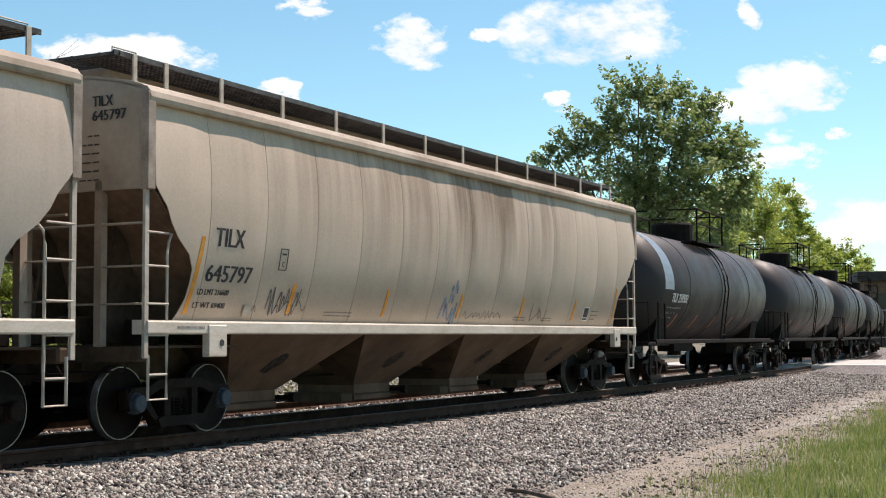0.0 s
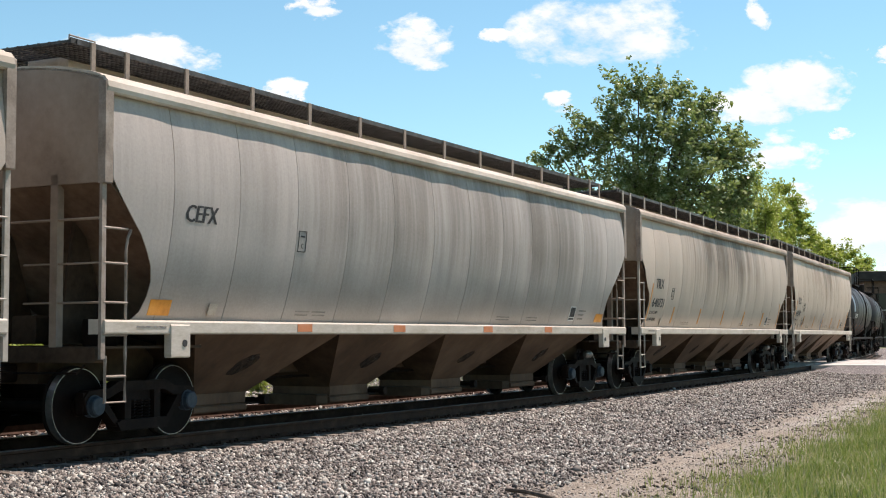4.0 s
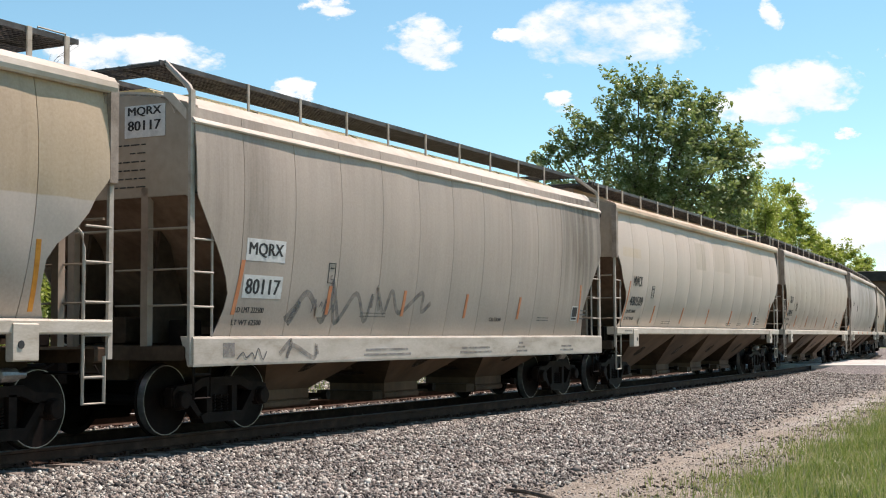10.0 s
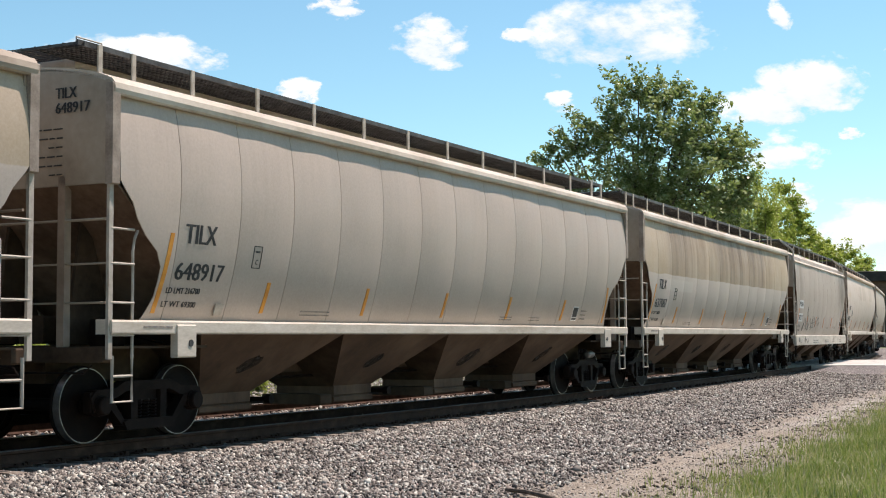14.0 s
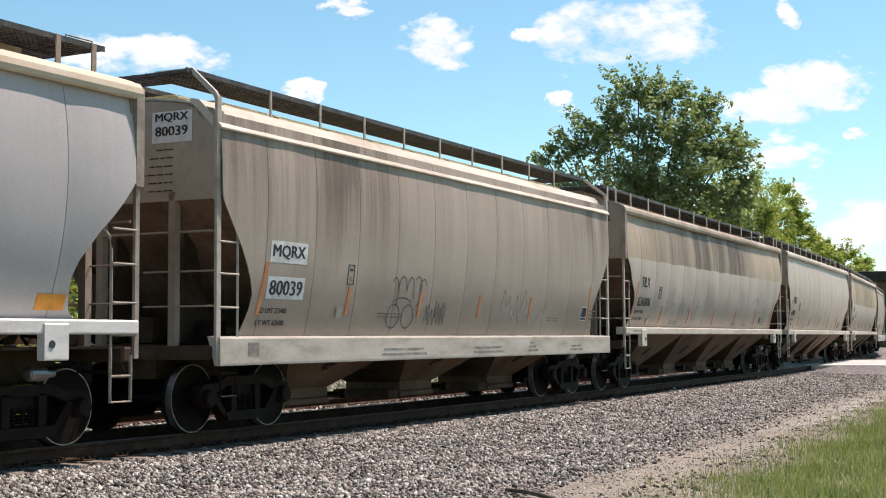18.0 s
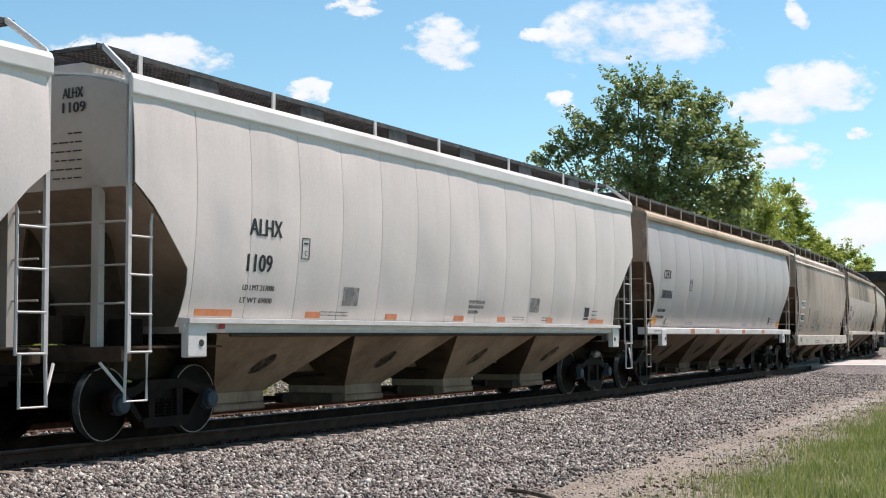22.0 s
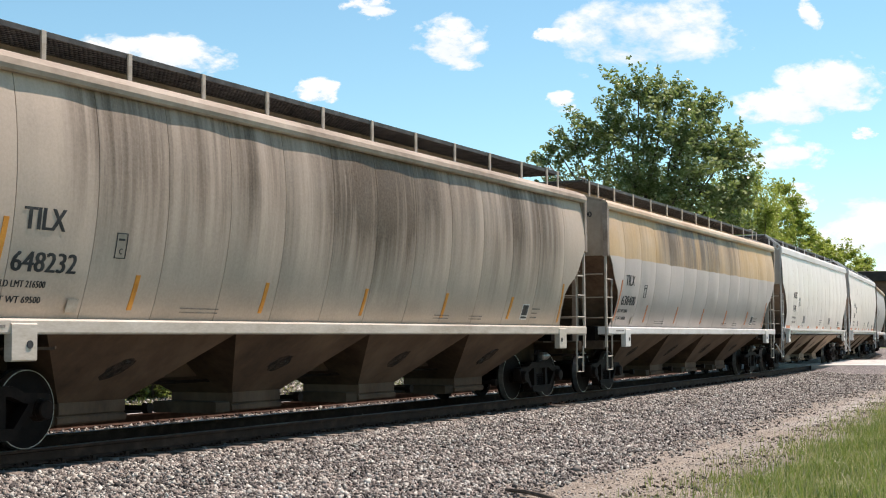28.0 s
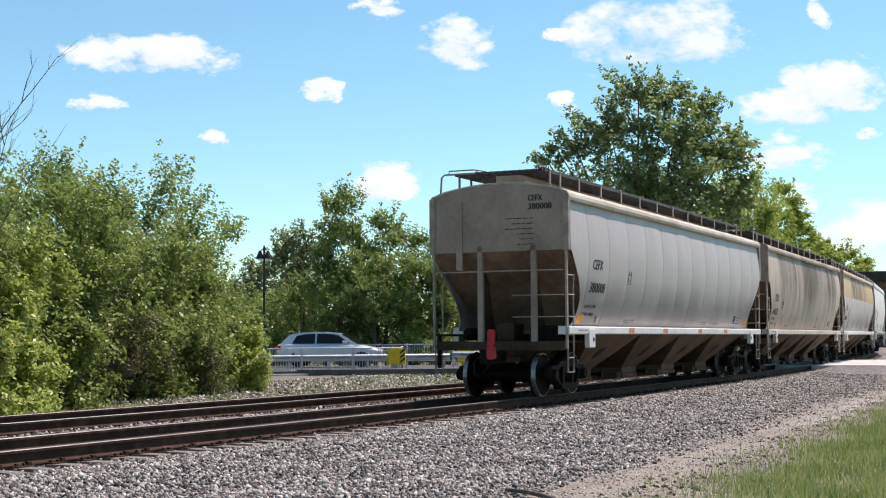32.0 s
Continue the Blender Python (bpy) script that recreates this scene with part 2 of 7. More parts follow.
# ---- mesh helpers ----
class Shape:
    """Collects corners and faces of one mesh."""

    def __init__(self):
        self.v, self.f, self.m = [], [], []

    def add(self, verts, faces, mat=0):
        n = len(self.v)
        self.v += [tuple(p) for p in verts]
        self.f += [tuple(i + n for i in f) for f in faces]
        self.m += [mat] * len(faces)
        return self

    def box(self, x0, x1, y0, y1, z0, z1, c=0.0, mat=0):
        """A box whose long edges are chamfered by c."""
        if c <= 0:
            p = [(x, y, z) for x in (x0, x1) for y in (y0, y1) for z in (z0, z1)]
            return self.add(p, [(0, 1, 3, 2), (4, 6, 7, 5), (0, 4, 5, 1), (2, 3, 7, 6), (0, 2, 6, 4), (1, 5, 7, 3)], mat)
        ring = [(y0 + c, z0), (y1 - c, z0), (y1, z0 + c), (y1, z1 - c), (y1 - c, z1), (y0 + c, z1), (y0, z1 - c), (y0, z0 + c)]
        return self.prism(ring, x0, x1, "x", mat)

    def prism(self, ring, a, b, axis="x", mat=0):
        """A closed outline pushed along an axis. Outline in (y, z), (x, z) or (x, y)."""
        n = len(ring)

        def at(p, t):
            return {"x": (t, p[0], p[1]), "y": (p[0], t, p[1]), "z": (p[0], p[1], t)}[axis]
        verts = [at(p, a) for p in ring] + [at(p, b) for p in ring]
        faces = [tuple(range(n))[::-1], tuple(range(n, 2 * n))] + [(i, (i + 1) % n, n + (i + 1) % n, n + i) for i in range(n)]
        return self.add(verts, faces, mat)

    def tube(self, path, r, n=6, mat=0, r2=None):
        """A round bar along a path; r may shrink to r2."""
        pts = [Vector(p) for p in path]
        rings, last = [], Vector((0, 0, 1))
        for k, p in enumerate(pts):
            d = (pts[min(k + 1, len(pts) - 1)] - pts[max(k - 1, 0)]).normalized()
            a = d.cross(Vector((0.31, 0.72, 0.62)) if abs(d.z) > 0.9 else Vector((0, 0, 1)))
            a = a.normalized() if a.length > 1e-6 else Vector((1, 0, 0))
            b = d.cross(a)
            rr = r if r2 is None else r + (r2 - r) * k / max(len(pts) - 1, 1)
            rings.append([p + rr * (math.cos(2 * math.pi * i / n) * a + math.sin(2 * math.pi * i / n) * b) for i in range(n)])
        verts = [q for ring in rings for q in ring]
        faces = [(k * n + i, k * n + (i + 1) % n, (k + 1) * n + (i + 1) % n, (k + 1) * n + i) for k in range(len(pts) - 1) for i in range(n)]
        faces += [tuple(range(n))[::-1], tuple(range((len(pts) - 1) * n, len(pts) * n))]
        return self.add(verts, faces, mat)

    def lathe(self, profile, axis_at, axis="y", n=28, mat=0, capped=True):
        """A profile of (along, radius) turned round an axis through axis_at."""
        verts, faces = [], []
        x, y, z = axis_at
        for t, r in profile:
            for i in range(n):
                c, s = math.cos(2 * math.pi * i / n) * r, math.sin(2 * math.pi * i / n) * r
                verts.append({"y": (x + c, y + t, z + s), "x": (x + t, y + c, z + s), "z": (x + c, y + s, z + t)}[axis])
        for k in range(len(profile) - 1):
            faces += [(k * n + i, k * n + (i + 1) % n, (k + 1) * n + (i + 1) % n, (k + 1) * n + i) for i in range(n)]
        if capped:
            faces += [tuple(range(n))[::-1], tuple(range((len(profile) - 1) * n, len(profile) * n))]
        return self.add(verts, faces, mat)

    def mirrored(self, length):
        """The same shape at the other end of a car of that length."""
        s = Shape()
        s.v = [(length - x, y, z) for x, y, z in self.v]
        s.f = [f[::-1] for f in self.f]
        s.m = list(self.m)
        return s

    def flipped(self):
        """The same shape on the other side."""
        s = Shape()
        s.v = [(x, -y, z) for x, y, z in self.v]
        s.f = [f[::-1] for f in self.f]
        s.m = list(self.m)
        return s

    def mesh(self, name, shift=0.0, smooth=False):
        me = bpy.data.meshes.new(name)
        me.from_pydata([(x - shift, y, z) for x, y, z in self.v], [], self.f)
        if any(self.m):
            me.polygons.foreach_set("material_index", self.m)
        if smooth:
            me.polygons.foreach_set("use_smooth", [True] * len(me.polygons))
        me.update()
        return me


def put(name, me, mats, parent=None, label="", at=None):
    """One mesh object, with materials of its own, under a thing or part."""
    ob = new(name, me)
    mats = mats if isinstance(mats, (list, tuple)) else [mats]
    while len(me.materials) < len(mats):
        me.materials.append(None)
    for k, m in enumerate(mats):
        ob.material_slots[k].link = "OBJECT"
        ob.material_slots[k].material = m
    if parent:
        ob.parent = parent
    if at:
        ob.location = at
    if label:
        ob["label"] = label
    return ob


def part(name, shape, material, parent, label="", shift=0.0, smooth=False, at=None):
    return put(name, shape.mesh(name, shift, smooth), material, parent, label, at)


def arrays_mesh(name, verts, faces, smooth=False):
    """A mesh of many equal-sided faces from arrays."""
    me = bpy.data.meshes.new(name)
    n, k = faces.shape
    me.vertices.add(len(verts))
    me.vertices.foreach_set("co", np.asarray(verts, np.float32).ravel())
    me.loops.add(n * k)
    me.loops.foreach_set("vertex_index", np.asarray(faces, np.int32).ravel())
    me.polygons.add(n)
    me.polygons.foreach_set("loop_start", np.arange(0, n * k, k, dtype=np.int32))
    if smooth:
        me.polygons.foreach_set("use_smooth", np.ones(n, bool))
    me.update(calc_edges=True)
    return me


# ---- ground ----
def off_track(x, y):
    """Offset to the left of the near line, for arrays."""
    bent = RADIUS - np.hypot(x - BEND, RADIUS - y)
    return np.where(x < BEND, y, bent)


GROUND_OFF = [-4000, -30, -9, -7.2, -5.0, -3.4, -2.1, -1.3, 1.3, 1.9, 2.4, 5.3, 6.0, 7.6, 9.5, 40, 4000]
GROUND_Z = [-0.5, -0.5, -0.42, -0.48, -0.47, -0.40, -0.25, -0.236, -0.236, -0.24, -0.215, -0.215, -0.25, -0.40, -0.45, -0.45, -0.5]


def ground_z(x, y):
    x, y = np.asarray(x, float), np.asarray(y, float)
    off = off_track(x, y)
    z = np.interp(off, GROUND_OFF, GROUND_Z)
    ramp_up = np.interp(np.abs(x - 65.6), [6.8, 13.0], [1.0, 0.0]) * np.interp(off, [-16, -6.5, -1.7, -1.0], [0, 1, 1, 0])
    z = z + (-0.02 - z) * ramp_up
    rough = 0.02 * np.sin(x * 1.7 + 0.6 * y) * np.sin(y * 2.3 - 0.4 * x) + 0.014 * np.sin(4.1 * x + 1.0) * np.sin(3.7 * y)
    return z + rough * (np.abs(off_track(x, y) - 1.9) > 4.0)


def ground_material():
    m, nt, bsdf = nodes_of("ballast_dirt_and_grass_ground")
    tc = nt.nodes.new("ShaderNodeTexCoord")
    sep = nt.nodes.new("ShaderNodeSeparateXYZ")
    nt.links.new(tc.outputs["Object"], sep.inputs[0])
    x, y = sep.outputs["X"], sep.outputs["Y"]
    run = maths(nt, "MAXIMUM", maths(nt, "SUBTRACT", x, BEND), 0.0)
    off = maths(nt, "SUBTRACT", y, maths(nt, "DIVIDE", maths(nt, "MULTIPLY", run, run), 2 * RADIUS))
    v = mapped(nt, (1, 1, 1))
    wob = maths(nt, "SUBTRACT", noisy(nt, v, 0.9, 6, 0.65), 0.5)
    # crushed stone
    cell = add(nt, "ShaderNodeTexVoronoi", Scale=21.0)
    nt.links.new(v, cell.inputs["Vector"])
    stone = ramp(nt, cell.outputs["Color"], [(0.1, (0.067, 0.059, 0.056)), (0.35, (0.148, 0.130, 0.122)), (0.6, (0.244, 0.211, 0.196)), (0.85, (0.348, 0.318, 0.296)), (1.0, (0.459, 0.437, 0.414))])
    stone = mixed(nt, ramp(nt, cell.outputs["Distance"], [(0.3, 0.0), (0.75, 0.75)]), stone, (0.04, 0.036, 0.034))
    # dirt
    fine = noisy(nt, v, 14.0, 8, 0.7)
    dirt = ramp(nt, noisy(nt, mapped(nt, (0.20, 1.25, 0.880)), 1.0, 9, 0.7), [(0.34, (0.075, 0.062, 0.047)), (0.46, (0.18, 0.15, 0.112)), (0.54, (0.31, 0.265, 0.205)), (0.64, (0.22, 0.205, 0.18)), (0.78, (0.40, 0.37, 0.325))])
    pale = maths(nt, "SUBTRACT", 1.0, maths(nt, "MULTIPLY", maths(nt, "ABSOLUTE", maths(nt, "ADD", maths(nt, "ADD", off, 6.1), maths(nt, "MULTIPLY", wob, 2.6))), 1.7), True)
    pale = maths(nt, "MULTIPLY", pale, maths(nt, "MULTIPLY", maths(nt, "SUBTRACT", x, 24.0), 0.25, True), True)
    earth = ramp(nt, noisy(nt, mapped(nt, (0.16, 1.0, 0.880)), 1.3, 9, 0.72), [(0.35, (0.105, 0.084, 0.062)), (0.6, (0.225, 0.185, 0.138)), (0.75, (0.345, 0.295, 0.23))])
    dirt = mixed(nt, 0.4, dirt, earth)
    dirt = mixed(nt, pale, dirt, ramp(nt, noisy(nt, mapped(nt, (0.440, 1.760, 0.880)), 1.6, 8, 0.7), [(0.35, (0.30, 0.275, 0.235)), (0.65, (0.46, 0.44, 0.40))]))
    dirt = mixed(nt, 0.35, dirt, ramp(nt, fine, [(0.32, (0.075, 0.06, 0.046)), (0.68, (0.44, 0.385, 0.31))]))
    grass = ramp(nt, noisy(nt, v, 3.0, 8, 0.7), [(0.3, (0.075, 0.088, 0.03)), (0.5, (0.14, 0.155, 0.055)), (0.7, (0.25, 0.23, 0.13))])
    weeds = ramp(nt, noisy(nt, v, 1.5, 8, 0.7), [(0.3, (0.04, 0.05, 0.018)), (0.5, (0.09, 0.085, 0.045)), (0.7, (0.2, 0.17, 0.12))])
    edge = maths(nt, "MINIMUM", maths(nt, "ADD", maths(nt, "MULTIPLY", x, 0.07), -6.9), -4.6)
    near = maths(nt, "SUBTRACT", off, maths(nt, "ADD", edge, maths(nt, "MULTIPLY", wob, 2.4)))
    near = maths(nt, "MULTIPLY", near, 1.6, True)
    col = mixed(nt, near, dirt, stone)
    green = maths(nt, "ADD", maths(nt, "SUBTRACT", maths(nt, "MINIMUM", maths(nt, "SUBTRACT", maths(nt, "MULTIPLY", x, 0.05), 8.75), -6.9), off), maths(nt, "MULTIPLY", wob, 1.6))
    col = mixed(nt, maths(nt, "MULTIPLY", green, 3.0, True), col, grass)
    beyond = maths(nt, "ADD", maths(nt, "SUBTRACT", off, 7.3), maths(nt, "MULTIPLY", wob, 2.0))
    col = mixed(nt, maths(nt, "MULTIPLY", beyond, 1.5, True), col, mixed(nt, 0.5, dirt, weeds))
    nt.links.new(col, bsdf.inputs["Base Color"])
    bsdf.inputs["Roughness"].default_value = 0.95
    high = maths(nt, "ADD", maths(nt, "MULTIPLY", cell.outputs["Distance"], -0.9), maths(nt, "MULTIPLY", fine, 0.6))
    bumped(nt, bsdf, high, 0.9, 0.03)
    return m


def make_ground():
    xs = np.concatenate([[-4000, -1200, -400, -150, -60, -25, -8, 0, 4], np.arange(7, 42, 0.35), np.arange(42, 112, 0.9), [115, 125, 140, 160, 190, 240, 300, 400, 700, 1500, 4500]])
    ys = np.concatenate([[-4000, -1200, -400, -120, -50, -30, -20, -15, -12], np.arange(-10.5, 10, 0.28), np.arange(10, 32, 0.9), [36, 45, 60, 80, 110, 160, 250, 500, 1400, 4500]])
    gx, gy = np.meshgrid(xs, ys, indexing="ij")
    verts = np.stack([gx.ravel(), gy.ravel(), ground_z(gx, gy).ravel()], 1)
    a = (np.arange(len(xs) - 1)[:, None] * len(ys) + np.arange(len(ys) - 1)[None, :]).ravel()
    faces = np.stack([a, a + len(ys), a + len(ys) + 1, a + 1], 1)
    ob = put("ground", arrays_mesh("ground", verts, faces, True), ground_material())
    return tagged(ob, "trackside ground of grey ballast, bare dirt and grass", "ground", kind="structure")


make_ground()


def island_material(name, stops, rough=0.85, bump=0.3, translucent=0.0, scale=30.0):
    """A material that gives each loose piece of a mesh its own tone."""
    m, nt, bsdf = nodes_of(name)
    geo = nt.nodes.new("ShaderNodeNewGeometry")
    c = ramp(nt, geo.outputs["Random Per Island"], stops)
    n = noisy(nt, mapped(nt, (1, 1, 1)), scale, 4, 0.6)
    c = mixed(nt, ramp(nt, n, [(0.3, 0.25), (0.75, 0.0)]), c, tuple(0.45 * a for a in stops[0][1]))
    nt.links.new(c, bsdf.inputs["Base Color"])
    bsdf.inputs["Roughness"].default_value = rough
    if bump:
        bumped(nt, bsdf, n, bump, 0.01)
    if translucent:
        t = nt.nodes.new("ShaderNodeBsdfTranslucent")
        nt.links.new(mixed(nt, 0.35, c, (0.22, 0.31, 0.04)), t.inputs[0])
        mx = nt.nodes.new("ShaderNodeMixShader")
        mx.inputs[0].default_value = translucent
        nt.links.new(bsdf.outputs[0], mx.inputs[1])
        nt.links.new(t.outputs[0], mx.inputs[2])
        nt.links.new(mx.outputs[0], nt.nodes["Material Output"].inputs[0])
    return m


STONE = island_material("crushed_stone", [(0.0, (0.0272, 0.0232, 0.0208)), (0.22, (0.084, 0.0729, 0.0641)), (0.42, (0.204, 0.184, 0.162)), (0.6, (0.28, 0.23, 0.197)), (0.78, (0.416, 0.393, 0.34)), (1.0, (0.576, 0.571, 0.512))])

def chip():
    """Corners and faces of a broken stone: a cut block of eight corners."""
    v = np.array([(x, y, z) for x in (-0.8, 0.8) for y in (-0.8, 0.8) for z in (-0.7, 0.7)])
    f = np.array([(0, 1, 3), (0, 3, 2), (4, 6, 7), (4, 7, 5), (0, 4, 5), (0, 5, 1), (2, 3, 7), (2, 7, 6), (0, 2, 6), (0, 6, 4), (1, 5, 7), (1, 7, 3)])
    return v, f


def scatter_stones(name, pts, size, seed, label):
    rng = np.random.default_rng(seed)
    v, f = chip()
    n = len(pts)
    jit = v[None] + rng.uniform(-0.42, 0.42, (n, len(v), 3))
    sc = size * np.exp(rng.normal(0, 0.28, (n, 1, 1))) * rng.uniform(0.55, 1.15, (n, 1, 3))
    q = rng.normal(size=(n, 4))
    q /= np.linalg.norm(q, axis=1, keepdims=True)
    w, x, y, z = q.T
    rot = np.stack([1 - 2 * (y * y + z * z), 2 * (x * y - z * w), 2 * (x * z + y * w), 2 * (x * y + z * w), 1 - 2 * (x * x + z * z), 2 * (y * z - x * w), 2 * (x * z - y * w), 2 * (y * z + x * w), 1 - 2 * (x * x + y * y)], 1).reshape(n, 3, 3)
    verts = np.einsum("nij,nkj->nki", rot, jit * sc) + pts[:, None, :]
    faces = (f[None] + (np.arange(n) * len(v))[:, None, None]).reshape(-1, 3)
    ob = put(name, arrays_mesh(name, verts.reshape(-1, 3), faces), STONE)
    return tagged(ob, label, "ballast", kind="stuff")


def along(s, off):
    """World points for arrays of distance along the line and offset."""
    a = np.maximum(s - BEND, 0) / RADIUS
    x = np.where(s < BEND, s, BEND + (RADIUS - off) * np.sin(a))
    y = np.where(s < BEND, off, RADIUS - (RADIUS - off) * np.cos(a))
    return x, y


def ballast():
    rng = np.random.default_rng(4)
    n = 130000
    s = 8.5 + 46 * rng.random(n) ** 1.45
    off = -1.25 - 4.9 * rng.random(n) ** 1.1
    edge = np.minimum(-6.9 + 0.07 * s, -4.6)
    keep = (off > edge + rng.normal(0, 0.45, n)) & (rng.random(n) < np.clip(1.25 - (s - 9) / 90, 0.5, 1))
    s, off = s[keep], off[keep]
    x, y = along(s, off)
    z = ground_z(x, y) + rng.uniform(-0.004, 0.018, len(s))
    scatter_stones("ballast_shoulder", np.stack([x, y, z], 1), 0.0178, 5, "loose grey and pinkish crushed stone beside the rails")
    n = 15000
    s = 8 + 60 * rng.random(n) ** 1.3
    off = np.where(rng.random(n) < 0.6, rng.uniform(1.0, 6.3, n), rng.uniform(-1.2, 1.2, n))
    x, y = along(s, off)
    z = ground_z(x, y) + rng.uniform(-0.01, 0.015, len(s))
    scatter_stones("ballast_between_rails", np.stack([x, y, z], 1), 0.03, 6, "grey crushed stone between and beyond the rails")
    n = 9000
    s = 9 + 50 * rng.random(n) ** 1.3
    off = rng.uniform(1.9, 3.2, n)
    x, y = along(s, off)
    scatter_stones("ballast_between_tracks", np.stack([x, y, ground_z(x, y) + rng.uniform(-0.005, 0.02, n)], 1), 0.026, 9, "pale crushed stone heaped between the two tracks")
    n = 12000
    s = rng.uniform(28, 60, n)
    off = 6.3 + 12.0 * rng.random(n) ** 1.2
    x, y = along(s, off)
    scatter_stones("rubble", np.stack([x, y, ground_z(x, y) + 0.006], 1), 0.045, 8, "pale rubble strewn over dirt beyond the far track")
    n = 26000
    s = 10 + 45 * rng.random(n) ** 1.4
    off = np.minimum(-6.9 + 0.07 * s, -4.6) - 2.6 * rng.random(n) ** 1.8 + 0.3
    x, y = along(s, off)
    z = ground_z(x, y) - 0.003
    scatter_stones("stray_gravel", np.stack([x, y, z], 1), 0.0105, 7, "stray gravel scattered over bare dirt")


def clods():
    """Dark clods and pale lumps thrown up along the rut beside the grass."""
    rng = np.random.default_rng(12)
    n = 1100
    s = 12 + 32 * rng.random(n) ** 1.2
    off = np.minimum(-8.35 + 0.05 * s, -6.6) + rng.normal(0.25, 0.28, n)
    x, y = along(s, off)
    ob = scatter_stones("clods", np.stack([x, y, ground_z(x, y) + 0.004], 1), 0.017, 13, "crumbled brown earth clods beside the rut")
    ob.material_slots[0].material = CLOD


CLOD = island_material("earth_clods", [(0.0, (0.045, 0.034, 0.025)), (0.4, (0.10, 0.078, 0.056)), (0.8, (0.19, 0.155, 0.115)), (1.0, (0.33, 0.29, 0.23))], 0.95)
ballast()
clods()

# ---- rails, ties and fastenings ----
RAIL_RING = [(-0.075, -0.18), (0.075, -0.18), (0.075, -0.168), (0.012, -0.145), (0.009, -0.05), (0.036, -0.038), (0.037, -0.008), (0.028, 0.0), (-0.028, 0.0), (-0.037, -0.008), (-0.036, -0.038), (-0.009, -0.05), (-0.012, -0.145), (-0.075, -0.168)]


def rail_shape(off):
    sh = Shape()
    stations = [-80, -40, 0] + list(range(4, 260, 4))
    n = len(RAIL_RING)
    verts, faces, mats = [], [], []
    for s in stations:
        for a, z in RAIL_RING:
            x, y, _ = on_track(s, off + a)
            verts.append((x, y, z))
    for k in range(len(stations) - 1):
        for i in range(n):
            faces.append((k * n + i, (k + 1) * n + i, (k + 1) * n + (i + 1) % n, k * n + (i + 1) % n))
            mats.append(1 if i in (6, 7, 8) else 0)
    sh.v, sh.f, sh.m = verts, faces, mats
    return sh


def make_track(centre, first, last, label):
    track = tagged(new("railway_track"), label, "railway track", kind="structure")
    for side in (-0.755, 0.755):
        part("rail", rail_shape(centre + side), [RAIL_SIDE, RAIL_HEAD], track)
    rng = random.Random(int(centre * 10) + 3)
    tie_mesh = Shape().box(-0.115, 0.115, -1.3, 1.3, -0.36, -0.192, 0.018).mesh("tie")
    plate = Shape().box(-0.09, 0.09, -0.19, 0.19, -0.192, -0.176, 0.004)
    for px, py in ((-0.055, -0.12), (0.055, -0.125), (0.05, 0.12)):
        plate.box(px - 0.014, px + 0.014, py - 0.018, py + 0.018, -0.18, -0.148, 0.004)
    plate_mesh = plate.mesh("tie_plate")
    anchor = Shape().box(-0.025, 0.025, -0.12, 0.11, -0.20, -0.165, 0.005).box(-0.028, 0.028, -0.135, -0.08, -0.215, -0.135, 0.005).mesh("rail_anchor")
    s = first
    while s < last:
        s += 0.495 + rng.uniform(-0.02, 0.02)
        x, y, a = on_track(s, centre + rng.uniform(-0.05, 0.05))
        tie = put("tie", tie_mesh, TIE_WOOD, track)
        tie.matrix_basis = pose(x, y, rng.uniform(-0.012, 0.004), 0, 0, math.degrees(a) + rng.uniform(-1.2, 1.2))
        if s < 48 and s > 7:
            for side in (-0.755, 0.755):
                p = put("tie_plate", plate_mesh, RAIL_SIDE, tie, at=(0, side, 0))
            if centre < 1 and rng.random() < 0.95:
                put("rail_anchor", anchor, RAIL_SIDE, tie, at=(0.14, -0.755, 0.0))
    return track


make_track(0.0, 5.5, 105, "near railway track, dark rusty rails on weathered wooden ties")
make_track(SPACING, 6.0, 105, "far railway track, dark rusty rails on weathered wooden ties")


